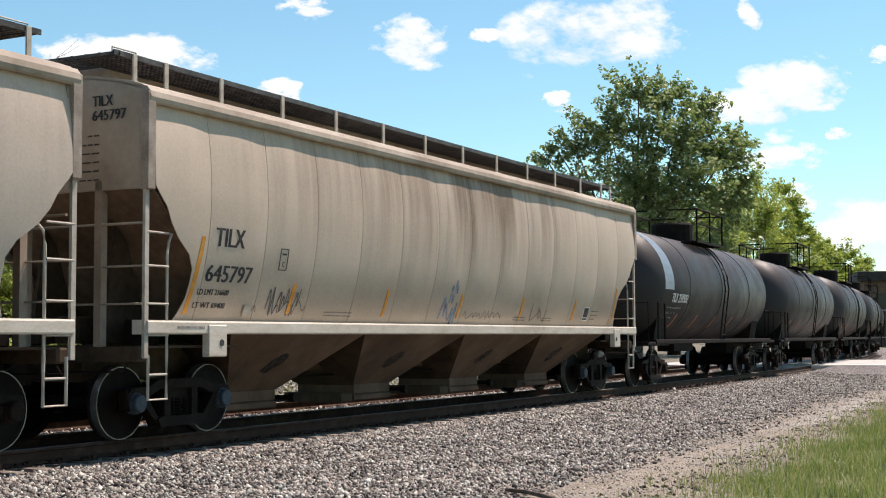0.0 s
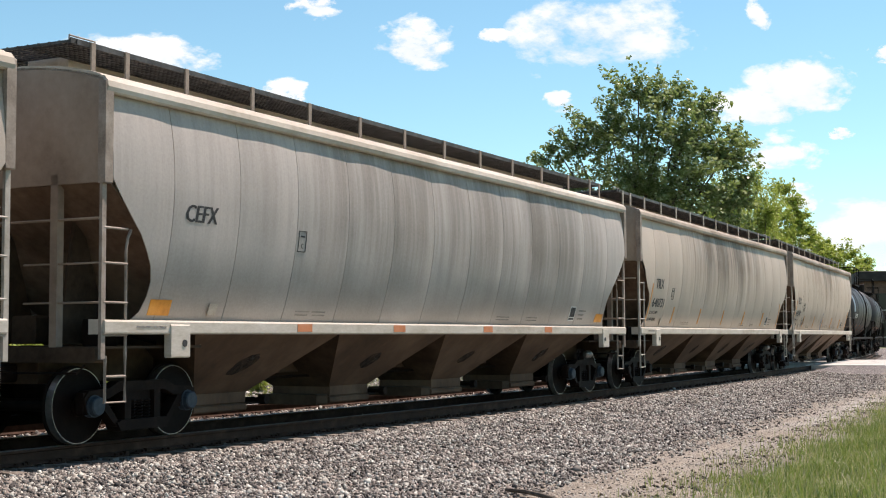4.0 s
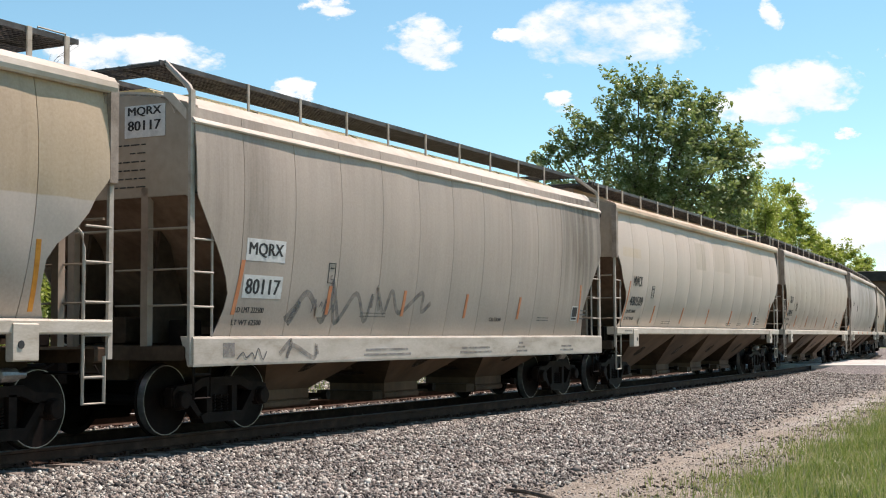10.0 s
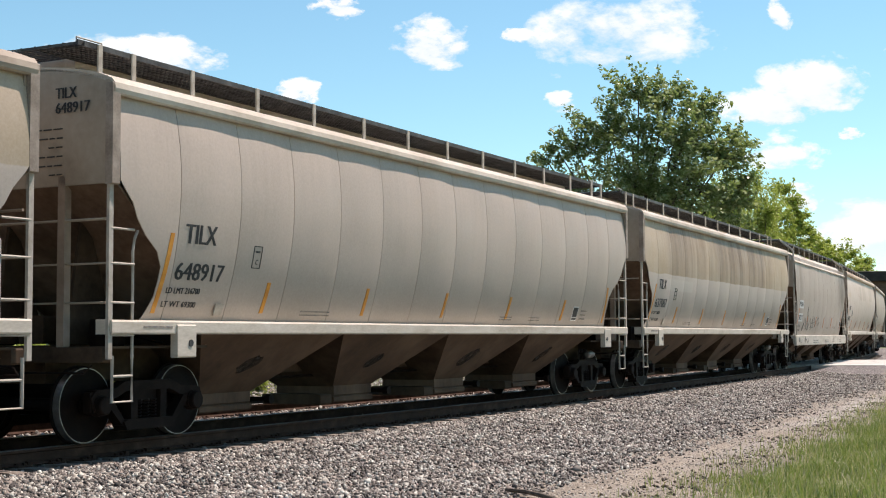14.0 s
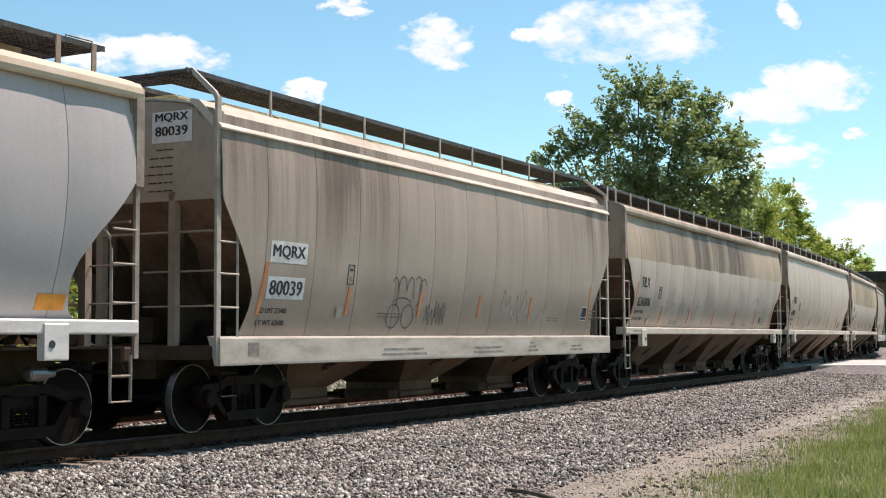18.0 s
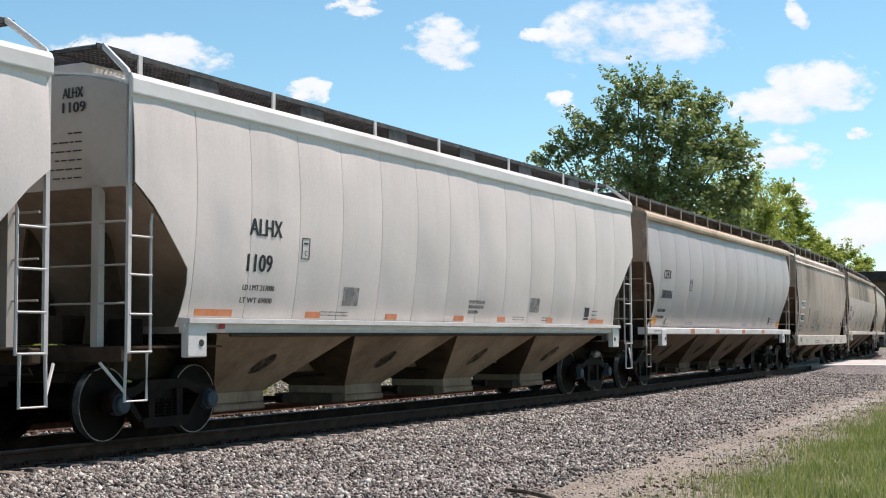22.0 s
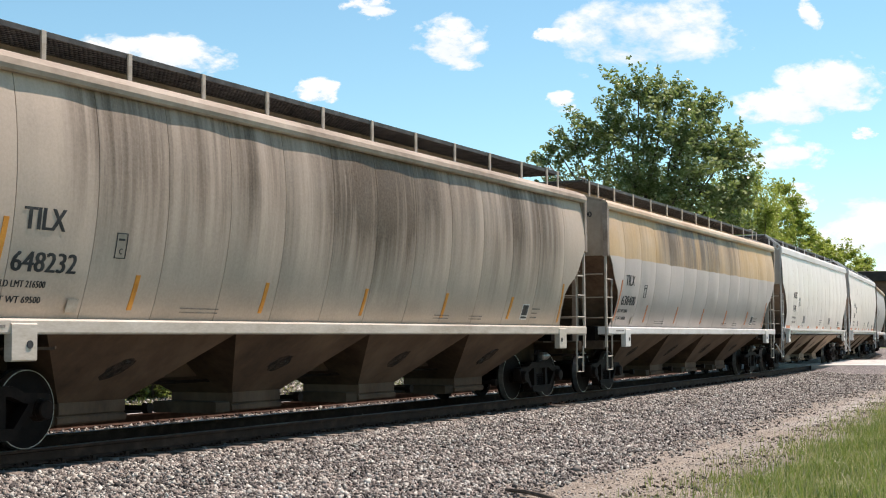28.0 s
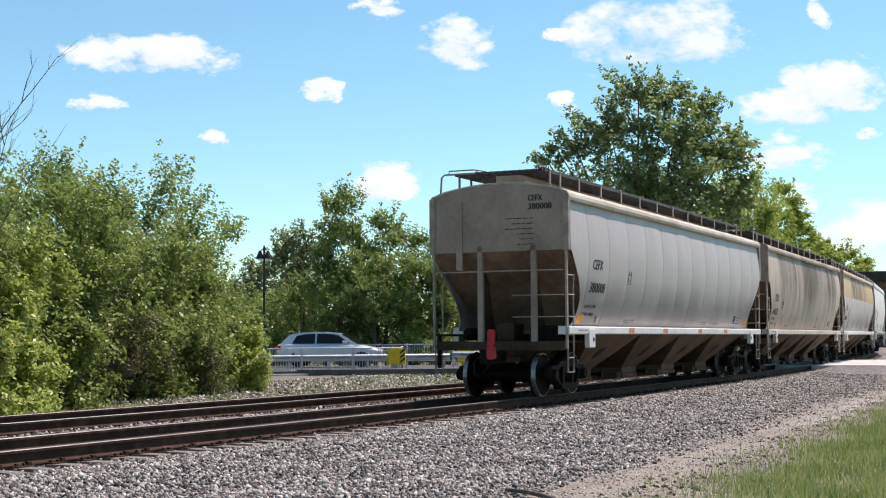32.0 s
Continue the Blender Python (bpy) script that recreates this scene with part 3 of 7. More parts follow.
# ---- rolling stock ----
def lettering(text, x0, x1, z0, z1, profile, car, material, name="lettering", shift=0.0, end=None, label="", slant=0.0):
    """Letters of the built-in font fitted to a box on a car's near side, or flat on its rear end (end: the plane's place)."""
    cu = bpy.data.curves.new(name, "FONT")
    cu.body, cu.resolution_u = text, 2
    ob = bpy.data.objects.new(name, cu)
    scene.collection.objects.link(ob)
    me = bpy.data.meshes.new_from_object(ob.evaluated_get(bpy.context.evaluated_depsgraph_get()))
    bpy.data.objects.remove(ob)
    co = np.zeros(len(me.vertices) * 3)
    me.vertices.foreach_get("co", co)
    co = co.reshape(-1, 3)
    lo, hi = co.min(0), co.max(0)
    a = (co[:, 0] - lo[0]) / max(hi[0] - lo[0], 1e-6)
    b = (co[:, 1] - lo[1]) / max(hi[1] - lo[1], 1e-6)
    z = z0 + (z1 - z0) * b
    if end is None:
        x = x0 + (x1 - x0) * a + slant * (b - 0.5) - shift
        y = -np.array([profile(p + shift, q) for p, q in zip(x, z)]) - 0.004
    else:
        y = x1 - (x1 - x0) * a
        x = np.full(len(z), end - 0.002 - shift)
    # a second pass of the stencil, a little aside, thickens the strokes
    co = np.stack([x, y, z], 1)
    aside = 0.05 * (z1 - z0) * (np.array([1, 0, 0]) if end is None else np.array([0, 1, 0]))
    proud = np.array([0, -0.0015, 0]) if end is None else np.array([-0.0015, 0, 0])
    faces = [tuple(p.vertices) for p in me.polygons]
    bold = bpy.data.meshes.new(name)
    bold.from_pydata([tuple(p) for p in co - aside] + [tuple(p) for p in co + aside + proud], [], faces + [tuple(i + len(co) for i in f) for f in faces])
    bold.update()
    bpy.data.meshes.remove(me)
    return put(name, bold, material, car, label)


def plate_on_side(name, x0, x1, z0, z1, profile, car, material, shift, proud=0.006, lean=0.0, label="", sill=False):
    """A thin rectangle that follows a car's near side."""
    sh = Shape()
    n = 4
    verts, faces = [], []
    for k in range(n + 1):
        z = z0 + (z1 - z0) * k / n
        d = lean * (k / n - 0.5)
        ya, yb = -(profile(x0 + d, z) + proud), -(profile(x1 + d, z) + proud)
        verts += [(x0 + d, ya, z), (x1 + d, yb, z), (x0 + d, ya + 0.012, z), (x1 + d, yb + 0.012, z)]
    for k in range(n):
        a, b = 4 * k, 4 * k + 4
        faces += [(a, a + 1, b + 1, b), (a + 1, a + 3, b + 3, b + 1), (a + 2, a, b, b + 2)]
    faces += [(0, 2, 3, 1), (4 * n, 4 * n + 1, 4 * n + 3, 4 * n + 2)]
    sh.add(verts, faces)
    return part(name, sh, material, car, label, shift)


def stroke(points, profile, car, material, shift, width=0.03, name="graffiti", label="scribbled dark spray paint"):
    """A sprayed line on a car's near side through points (x, z)."""
    sh = Shape()
    verts, faces = [], []
    for k, (x, z) in enumerate(points):
        x2, z2 = points[min(k + 1, len(points) - 1)]
        x1, z1 = points[max(k - 1, 0)]
        d = Vector((x2 - x1, z2 - z1))
        d = d.normalized() if d.length > 1e-6 else Vector((1, 0))
        for sgn in (-1, 1):
            px, pz = x - sgn * d.y * width / 2, z + sgn * d.x * width / 2
            verts.append((px, -(profile(px, pz) + 0.007), pz))
    faces = [(2 * k, 2 * k + 1, 2 * k + 3, 2 * k + 2) for k in range(len(points) - 1)]
    sh.add(verts, faces)
    return sh


def scrawl(x0, x1, z0, z1, seed, profile, car, material, shift, turns=9, width=0.03, label="scribbled dark spray paint", swing=0.35):
    """One sprayed line that swings up and down along its length, doubling back now and then."""
    rng = random.Random(seed)
    keys = []
    for k in range(turns + 1):
        f = k / turns + rng.uniform(-swing, swing) / turns * 2
        keys.append((x0 + (x1 - x0) * min(max(f, 0), 1), z0 + (z1 - z0) * (rng.uniform(0.6, 1.0) if k % 2 else rng.uniform(0.0, 0.4))))
    pts = []
    for k in range(len(keys) - 1):
        p0, p1, p2, p3 = keys[max(k - 1, 0)], keys[k], keys[k + 1], keys[min(k + 2, len(keys) - 1)]
        for i in range(7):
            t = i / 7
            pts.append(tuple(0.5 * (2 * p1[a] + (p2[a] - p0[a]) * t + (2 * p0[a] - 5 * p1[a] + 4 * p2[a] - p3[a]) * t * t + (3 * p1[a] - p0[a] - 3 * p2[a] + p3[a]) * t ** 3) for a in (0, 1)))
    return part("graffiti", stroke(pts, profile, car, material, shift, width), material, car, label, shift)


def round_side(z, arc=6.0):
    """Half width of a car at height z: an arc of that radius."""
    return 1.610 - (z - 3.18) ** 2 / (2 * arc)


CUT_NOTCHED = ([1.30, 1.46, 1.57, 1.80, 2.16, 2.49, 2.51, 2.78, 3.10, 3.11, 4.3], [0.70, 0.80, 0.87, 0.97, 0.97, 0.72, 0.46, 0.40, 0.10, 0.09, 0.09])
CUT_SMOOTH = ([1.30, 1.46, 1.57, 1.80, 2.05, 2.45, 2.78, 3.10, 3.11, 4.3], [0.60, 0.72, 0.90, 0.98, 0.98, 0.70, 0.36, 0.10, 0.09, 0.09])
CUT_SHORT = ([1.20, 1.31, 1.78, 2.10, 2.45, 2.78, 3.08, 3.3, 4.3], [0.62, 0.68, 0.87, 0.74, 0.50, 0.24, 0.03, 0.02, 0.02])
CUT_ANGLED = ([1.40, 1.52, 1.80, 2.10, 2.50, 2.99, 3.06, 3.10, 4.3], [1.00, 1.04, 1.10, 1.13, 0.72, 0.24, 0.10, 0.02, 0.02])


def skin(x, z, x0, x1, seed, z_low, bulge, arc):
    """Half width of a side sheet between the seams x0 and x1: soft swell and shallow dents."""
    fx = min(max((x - x0) / (x1 - x0), 0.0), 1.0)
    rise = min(max((z - z_low) / (4.2 - z_low), 0.0), 1.0)
    swell = bulge * math.sin(math.pi * fx) * (0.45 + 0.55 * math.sin(math.pi * rise))
    dent = 0.015 * noise.noise(Vector((x * 0.50 + seed * 9.1, z * 0.60, seed * 3.7))) + 0.005 * noise.noise(Vector((x * 1.9 + seed, z * 0.8, seed)))
    return round_side(z, arc) + swell + dent


def skin_of(seams, seed, z_low, bulge, arc):
    def at(x, z):
        k = max(i for i in range(len(seams) - 1) if x >= seams[i] or i == 0)
        return skin(x, z, seams[k], seams[k + 1], seed, z_low, bulge, arc)
    return at


def side_panel(x0, x1, length, cut, seed, z_low, bulge, arc, thick=0.012):
    """One pressed side sheet between two seams, trimmed at the car's ends by the cut-out."""
    nz, nx = 14, 6
    zs = np.concatenate([np.linspace(z_low, 3.05, 10), np.linspace(3.12, 4.2, nz - 9)])
    cz, cx = cut
    verts, faces = [], []
    for inner in (0, 1):
        for z in zs:
            c = float(np.interp(z, cz, cx))
            a, b = max(x0 + 0.0055, c), min(x1 - 0.0055, length - c)
            for i in range(nx + 1):
                f = i / nx
                x = a + (b - a) * f
                y = skin(x, z, x0, x1, seed, z_low, bulge, arc)
                verts.append((x, -(y - inner * thick), z))
    m = len(zs) * (nx + 1)
    for j in range(len(zs) - 1):
        for i in range(nx):
            a = j * (nx + 1) + i
            faces.append((a, a + 1, a + nx + 2, a + nx + 1))
            faces.append((m + a, m + a + nx + 1, m + a + nx + 2, m + a + 1))
    # the rim has corners of its own, so that the sheet shades smoothly up to its edge
    for j in range(len(zs) - 1):
        for a in (j * (nx + 1), j * (nx + 1) + nx):
            n = len(verts)
            verts += [verts[a], verts[a + nx + 1], verts[m + a + nx + 1], verts[m + a]]
            faces.append((n, n + 1, n + 2, n + 3))
    return Shape().add(verts, faces)


MESHES = {}


def shared(key, maker, shift=0.0, smooth=False):
    """A mesh that is made once and used by all the cars of a kind."""
    if key not in MESHES:
        MESHES[key] = maker().mesh(key.split(":")[0], shift, smooth)
    return MESHES[key]


def wheel_shape():
    sh = Shape()
    for sgn in (-1, 1):
        y = -0.83 if sgn < 0 else 0.83
        o = 1 if sgn < 0 else -1
        # rim with flange, dished plate, hub
        sh.lathe([(0.00 * o, 0.395), (0.0 * o, 0.452), (0.10 * o, 0.458), (0.105 * o, 0.484), (0.13 * o, 0.484), (0.135 * o, 0.40)], (0, y, 0), n=32, capped=False)
        sh.lathe([(-0.004 * o, 0.443), (-0.004 * o, 0.4535), (0.095 * o, 0.4595), (0.095 * o, 0.450)], (0, y, 0), n=32, mat=1, capped=False)
        sh.lathe([(0.012 * o, 0.41), (0.05 * o, 0.36), (0.06 * o, 0.25), (0.03 * o, 0.13), (-0.03 * o, 0.12), (-0.03 * o, 0.02)], (0, y, 0), n=32)
        for k in range(3):
            a = 2.1 * k
            sh.box(0.05 * math.cos(a) - 0.012, 0.05 * math.cos(a) + 0.012, y - 0.05 * o, y - 0.03 * o, 0.05 * math.sin(a) - 0.012, 0.05 * math.sin(a) + 0.012)
    sh.lathe([(-1.05, 0.08), (1.05, 0.08)], (0, 0, 0), n=12)
    return sh


def sideframe_shape():
    """A cast truck side frame: arched top chord, V struts, window for the springs, pedestals over the axles."""
    sh = Shape()
    y0, y1 = -0.075, 0.075
    top = [(-1.02, 0.36), (-1.06, 0.55), (-0.98, 0.64), (-0.62, 0.66), (-0.45, 0.74), (0.45, 0.74), (0.62, 0.66), (0.98, 0.64), (1.06, 0.55), (1.02, 0.36), (0.90, 0.40), (0.86, 0.52), (0.62, 0.54), (0.42, 0.62), (-0.42, 0.62), (-0.62, 0.54), (-0.86, 0.52), (-0.90, 0.40)]
    sh.prism(top, y0, y1, "y")
    sh.prism([(-0.44, 0.14), (0.44, 0.14), (0.50, 0.24), (0.42, 0.27), (-0.42, 0.27), (-0.50, 0.24)], y0 - 0.03, y1 + 0.03, "y")
    for s in (-1, 1):
        sh.prism([(s * 0.86, 0.55), (s * 0.70, 0.55), (s * 0.38, 0.17), (s * 0.50, 0.20)][::s], y0, y1, "y")
        sh.prism([(s * 0.22, 0.26), (s * 0.34, 0.26), (s * 0.34, 0.64), (s * 0.22, 0.64)][::s], y0, y1, "y")
        sh.prism([(s * 0.72, 0.38), (s * 1.06, 0.38), (s * 1.06, 0.62), (s * 0.72, 0.62)][::s], y0 + 0.02, y1 - 0.02, "y")
    return sh


def spring_shape():
    """One coil spring."""
    turns = [(0.055 * math.cos(0.9 * k), 0.055 * math.sin(0.9 * k), 0.27 + 0.0055 * k) for k in range(44)]
    return Shape().tube(turns, 0.011, 5)


def bearing_shape():
    return Shape().lathe([(-0.10, 0.03), (-0.10, 0.10), (-0.085, 0.115), (-0.03, 0.12), (-0.03, 0.135), (0.06, 0.135)], (0, 0, 0), "y", 16)


def add_truck(car, x, caps):
    """A two-axle truck with its wheelsets, side frames, springs and bearings."""
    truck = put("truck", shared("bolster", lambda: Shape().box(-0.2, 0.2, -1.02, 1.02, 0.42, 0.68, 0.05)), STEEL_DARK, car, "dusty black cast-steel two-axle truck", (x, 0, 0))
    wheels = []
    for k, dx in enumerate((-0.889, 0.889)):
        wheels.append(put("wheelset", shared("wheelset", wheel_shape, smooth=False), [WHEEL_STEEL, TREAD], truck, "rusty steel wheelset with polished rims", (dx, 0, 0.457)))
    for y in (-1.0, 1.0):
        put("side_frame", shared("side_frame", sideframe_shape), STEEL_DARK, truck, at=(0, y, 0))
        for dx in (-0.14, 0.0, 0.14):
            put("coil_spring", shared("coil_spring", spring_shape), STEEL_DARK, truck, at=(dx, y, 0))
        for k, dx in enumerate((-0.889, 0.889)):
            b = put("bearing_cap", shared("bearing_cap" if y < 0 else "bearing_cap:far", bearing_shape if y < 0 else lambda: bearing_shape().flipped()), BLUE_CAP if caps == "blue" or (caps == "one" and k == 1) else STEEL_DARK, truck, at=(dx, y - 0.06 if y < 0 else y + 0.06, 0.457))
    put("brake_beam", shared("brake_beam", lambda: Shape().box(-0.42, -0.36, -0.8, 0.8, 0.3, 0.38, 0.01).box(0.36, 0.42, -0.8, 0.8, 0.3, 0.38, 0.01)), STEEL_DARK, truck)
    return wheels


def coupler_shape():
    sh = Shape()
    sh.box(-0.75, 0.5, -0.09, 0.09, 0.74, 0.96, 0.03)
    sh.prism([(-0.78, -0.16), (-0.58, -0.2), (-0.5, -0.1), (-0.5, 0.12), (-0.6, 0.19), (-0.70, 0.1), (-0.80, 0.06)], 0.70, 1.0, "z")
    sh.tube([(-0.2, 0.35, 0.85), (-0.45, 0.38, 0.72), (-0.62, 0.3, 0.5), (-0.7, 0.15, 0.42)], 0.03, 6)
    sh.tube([(-0.02, -1.3, 0.95), (-0.12, -1.28, 0.86), (-0.14, -0.3, 0.86), (-0.5, -0.2, 0.95)], 0.014, 5)
    return sh


def grating_shape(length, y0, y1, z):
    """A long grating of bearing bars and cross bars."""
    sh = Shape()
    y = y0
    while y <= y1 + 1e-6:
        sh.box(0.0, length, y - 0.012, y + 0.012, z - 0.03, z)
        y += (y1 - y0) / 9
    x = 0.02
    while x < length:
        sh.box(x - 0.011, x + 0.011, y0, y1, z - 0.036, z - 0.004)
        x += 0.085
    sh.box(0, length, y0 - 0.02, y0, z - 0.045, z + 0.02)
    sh.box(0, length, y1, y1 + 0.02, z - 0.045, z + 0.02)
    return sh


def roof_ring(half=1.60, eave=4.20, crown=4.56, n=9):
    top = [(half - 0.02, eave + 0.06), (half - 0.09, eave + 0.15), (half - 0.3, eave + 0.22)]
    arc = [(y, crown - (crown - eave - 0.22) * (abs(y) / (half - 0.3)) ** 2) for y in np.linspace(half - 0.5, 0.0, n)]
    right = [(half + 0.015, eave - 0.02)] + top + arc
    left = [(-y, z) for y, z in right[::-1][1:]]
    outer = right + left
    inner = [(y * 0.97, z - 0.05) for y, z in outer[::-1]]
    return outer + inner


def bay_shape(x0, x1, y_top, z_top, z_low, w, y_low):
    """One discharge hopper: four sheets that slope to its outlet, with stiffening lips and the outlet gate frame."""
    c = (x0 + x1) / 2
    top = [(x0, -y_top, z_top), (x1, -y_top, z_top), (x1, y_top, z_top), (x0, y_top, z_top)]
    low = [(c - w, -y_low, z_low), (c + w, -y_low, z_low), (c + w, y_low, z_low), (c - w, y_low, z_low)]
    sh = Shape()
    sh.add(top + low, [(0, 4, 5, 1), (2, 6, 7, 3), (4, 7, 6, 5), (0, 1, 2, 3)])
    # The slopes' shade goes into their colour: a darker second material.
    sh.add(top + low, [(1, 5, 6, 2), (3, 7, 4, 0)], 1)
    return sh


def smudge_shape(x, z, half_at, seed):
    """An uneven leaning stain on a hopper's sloping side."""
    rng = random.Random(seed)
    n = 18
    rx, rz, lean = rng.uniform(0.17, 0.23), rng.uniform(0.11, 0.16), rng.uniform(0.5, 0.9)
    pts = [(x, -half_at(z), z)]
    for k in range(n):
        a = 2 * math.pi * k / n
        r = 1.0 + rng.uniform(-0.12, 0.12)
        dz = rz * r * math.sin(a)
        pts.append((x + rx * r * math.cos(a) + lean * dz, -half_at(z + dz), z + dz))
    return Shape().add(pts, [(0, 1 + k, 1 + (k + 1) % n) for k in range(n)])


def outlet_shape(c, w, y, z0, z1):
    sh = Shape()
    sh.box(c - w - 0.04, c + w + 0.04, -y - 0.05, y + 0.05, z0 + 0.1, z1, 0.02)
    sh.box(c - w - 0.1, c + w + 0.02, -y - 0.09, y + 0.09, z0, z0 + 0.1, 0.02)
    return sh


def gate_shape(c, w, y, z0):
    """Rack, capstan bar and latch of an outlet gate."""
    sh = Shape()
    sh.box(c + w + 0.04, c + w + 0.62, -y + 0.12, y - 0.12, z0 + 0.06, z0 + 0.11, 0.01)
    sh.tube([(c + w + 0.30, -y - 0.22, z0 + 0.14), (c + w + 0.30, y + 0.22, z0 + 0.14)], 0.035, 8)
    sh.lathe([(-0.05, 0.07), (0.05, 0.07)], (c + w + 0.30, -y - 0.2, z0 + 0.14), "y", 10)
    return sh


def add_ladder(car, key, length, x0, x1, y, z0, z1a, z1b, rungs, material, wide=0.035):
    """At each end: a flat outer stile, a bent inner stile and its rungs."""
    h = length / 2
    outer = lambda: Shape().box(x0 - wide, x0 + wide, y - 0.03, y + 0.012, z0, z1a, 0.006)
    inner = lambda: Shape().tube([(x1, y, z0), (x1, y, z1b - 0.25), (x1 + 0.03, y, z1b - 0.1), (x1 + 0.12, y + math.copysign(0.03, -y), z1b)], 0.02, 6)
    for end in ("r", "f"):
        turn = (lambda m: m()) if end == "r" else (lambda m: m().mirrored(length))
        ladder = put("ladder", shared("ladder:%s:%s" % (key, end), lambda: turn(outer), h), material, car)
        put("stile", shared("stile:%s:%s" % (key, end), lambda: turn(inner), h), material, ladder)
        for z in rungs:
            put("rung", shared("rung:%s:%s:%.2f" % (key, end, z), lambda: turn(lambda: Shape().tube([(x0, y - math.copysign(0.02, -y), z), (x1, y - math.copysign(0.02, -y), z)], 0.016, 6)), h), material, ladder)


def step_shape(x0, x1, y, z0, z1):
    sh = Shape()
    sh.tube([(x0, y, z1), (x0, y, z0), (x1, y, z0), (x1, y, z1)], 0.022, 6)
    sh.tube([(x0, y, z0 + 0.3), (x1, y, z0 + 0.3)], 0.018, 6)
    return sh


def hand_brake_shape(x, y, z):
    sh = Shape()
    n = 20
    sh.tube([(x, y + 0.28 * math.cos(2 * math.pi * k / n), z + 0.28 * math.sin(2 * math.pi * k / n)) for k in range(n + 1)], 0.018, 5)
    for a in (0, 1.57, 3.14, 4.71):
        sh.tube([(x, y, z), (x, y + 0.28 * math.cos(a), z + 0.28 * math.sin(a))], 0.012, 5)
    sh.box(x + 0.02, x + 0.16, y - 0.12, y + 0.12, z - 0.18, z + 0.18, 0.02)
    return sh


def both_ends(car, name, key, maker, length, material, label="", smooth=False):
    """A piece at the rear end and its mirror image at the front."""
    h = length / 2
    put(name, shared("%s:%s:r" % (name, key), maker, h, smooth), material, car, label)
    put(name, shared("%s:%s:f" % (name, key), lambda: maker().mirrored(length), h, smooth), material, car, label)


def end_wall_shape(half, eave, crown, z_low, x=0.02):
    """The upper end sheet with its corner posts."""
    ring = [(half - 0.06, z_low), (half - 0.04, eave)] + [(y, crown - (crown - eave - 0.1) * (abs(y) / half) ** 2) for y in np.linspace(half - 0.1, -half + 0.1, 13)] + [(-half + 0.04, eave), (-half + 0.06, z_low)]
    sh = Shape().prism(ring, x - 0.02, x + 0.03, "x")
    for s in (-1, 1):
        sh.box(x - 0.05, x + 0.10, s * (half - 0.05) - 0.035, s * (half - 0.05) + 0.035, z_low - 0.02, eave + 0.1, 0.01)
    return sh


def slope_sheet_shape(x0, z0, x1, z1, arc):
    """The sloping end sheet of a car's body, as wide as the curved sides allow, and the upright web below it."""
    sh = Shape()
    n = 8
    verts = []
    for k in range(n + 1):
        x, z = x0 + (x1 - x0) * k / n, z0 + (z1 - z0) * k / n
        w = round_side(z, arc) - 0.03
        verts += [(x, -w, z), (x, w, z), (x + 0.02, w, z + 0.03), (x + 0.02, -w, z + 0.03)]
    faces = [(4 * k + i, 4 * k + (i + 1) % 4, 4 * k + 4 + (i + 1) % 4, 4 * k + 4 + i) for k in range(n) for i in range(4)] + [(3, 2, 1, 0), (4 * n, 4 * n + 1, 4 * n + 2, 4 * n + 3)]
    sh.add(verts, faces)
    sh.prism([(x1, z1), (x1 + 0.02, 1.15), (x1, 1.15)], -1.3, 1.3, "y")
    return sh


def running_gear(car, length, inset, caps):
    wheels = []
    h = length / 2
    for x in (inset - h, h - inset):
        wheels += add_truck(car, x, caps)
    return wheels


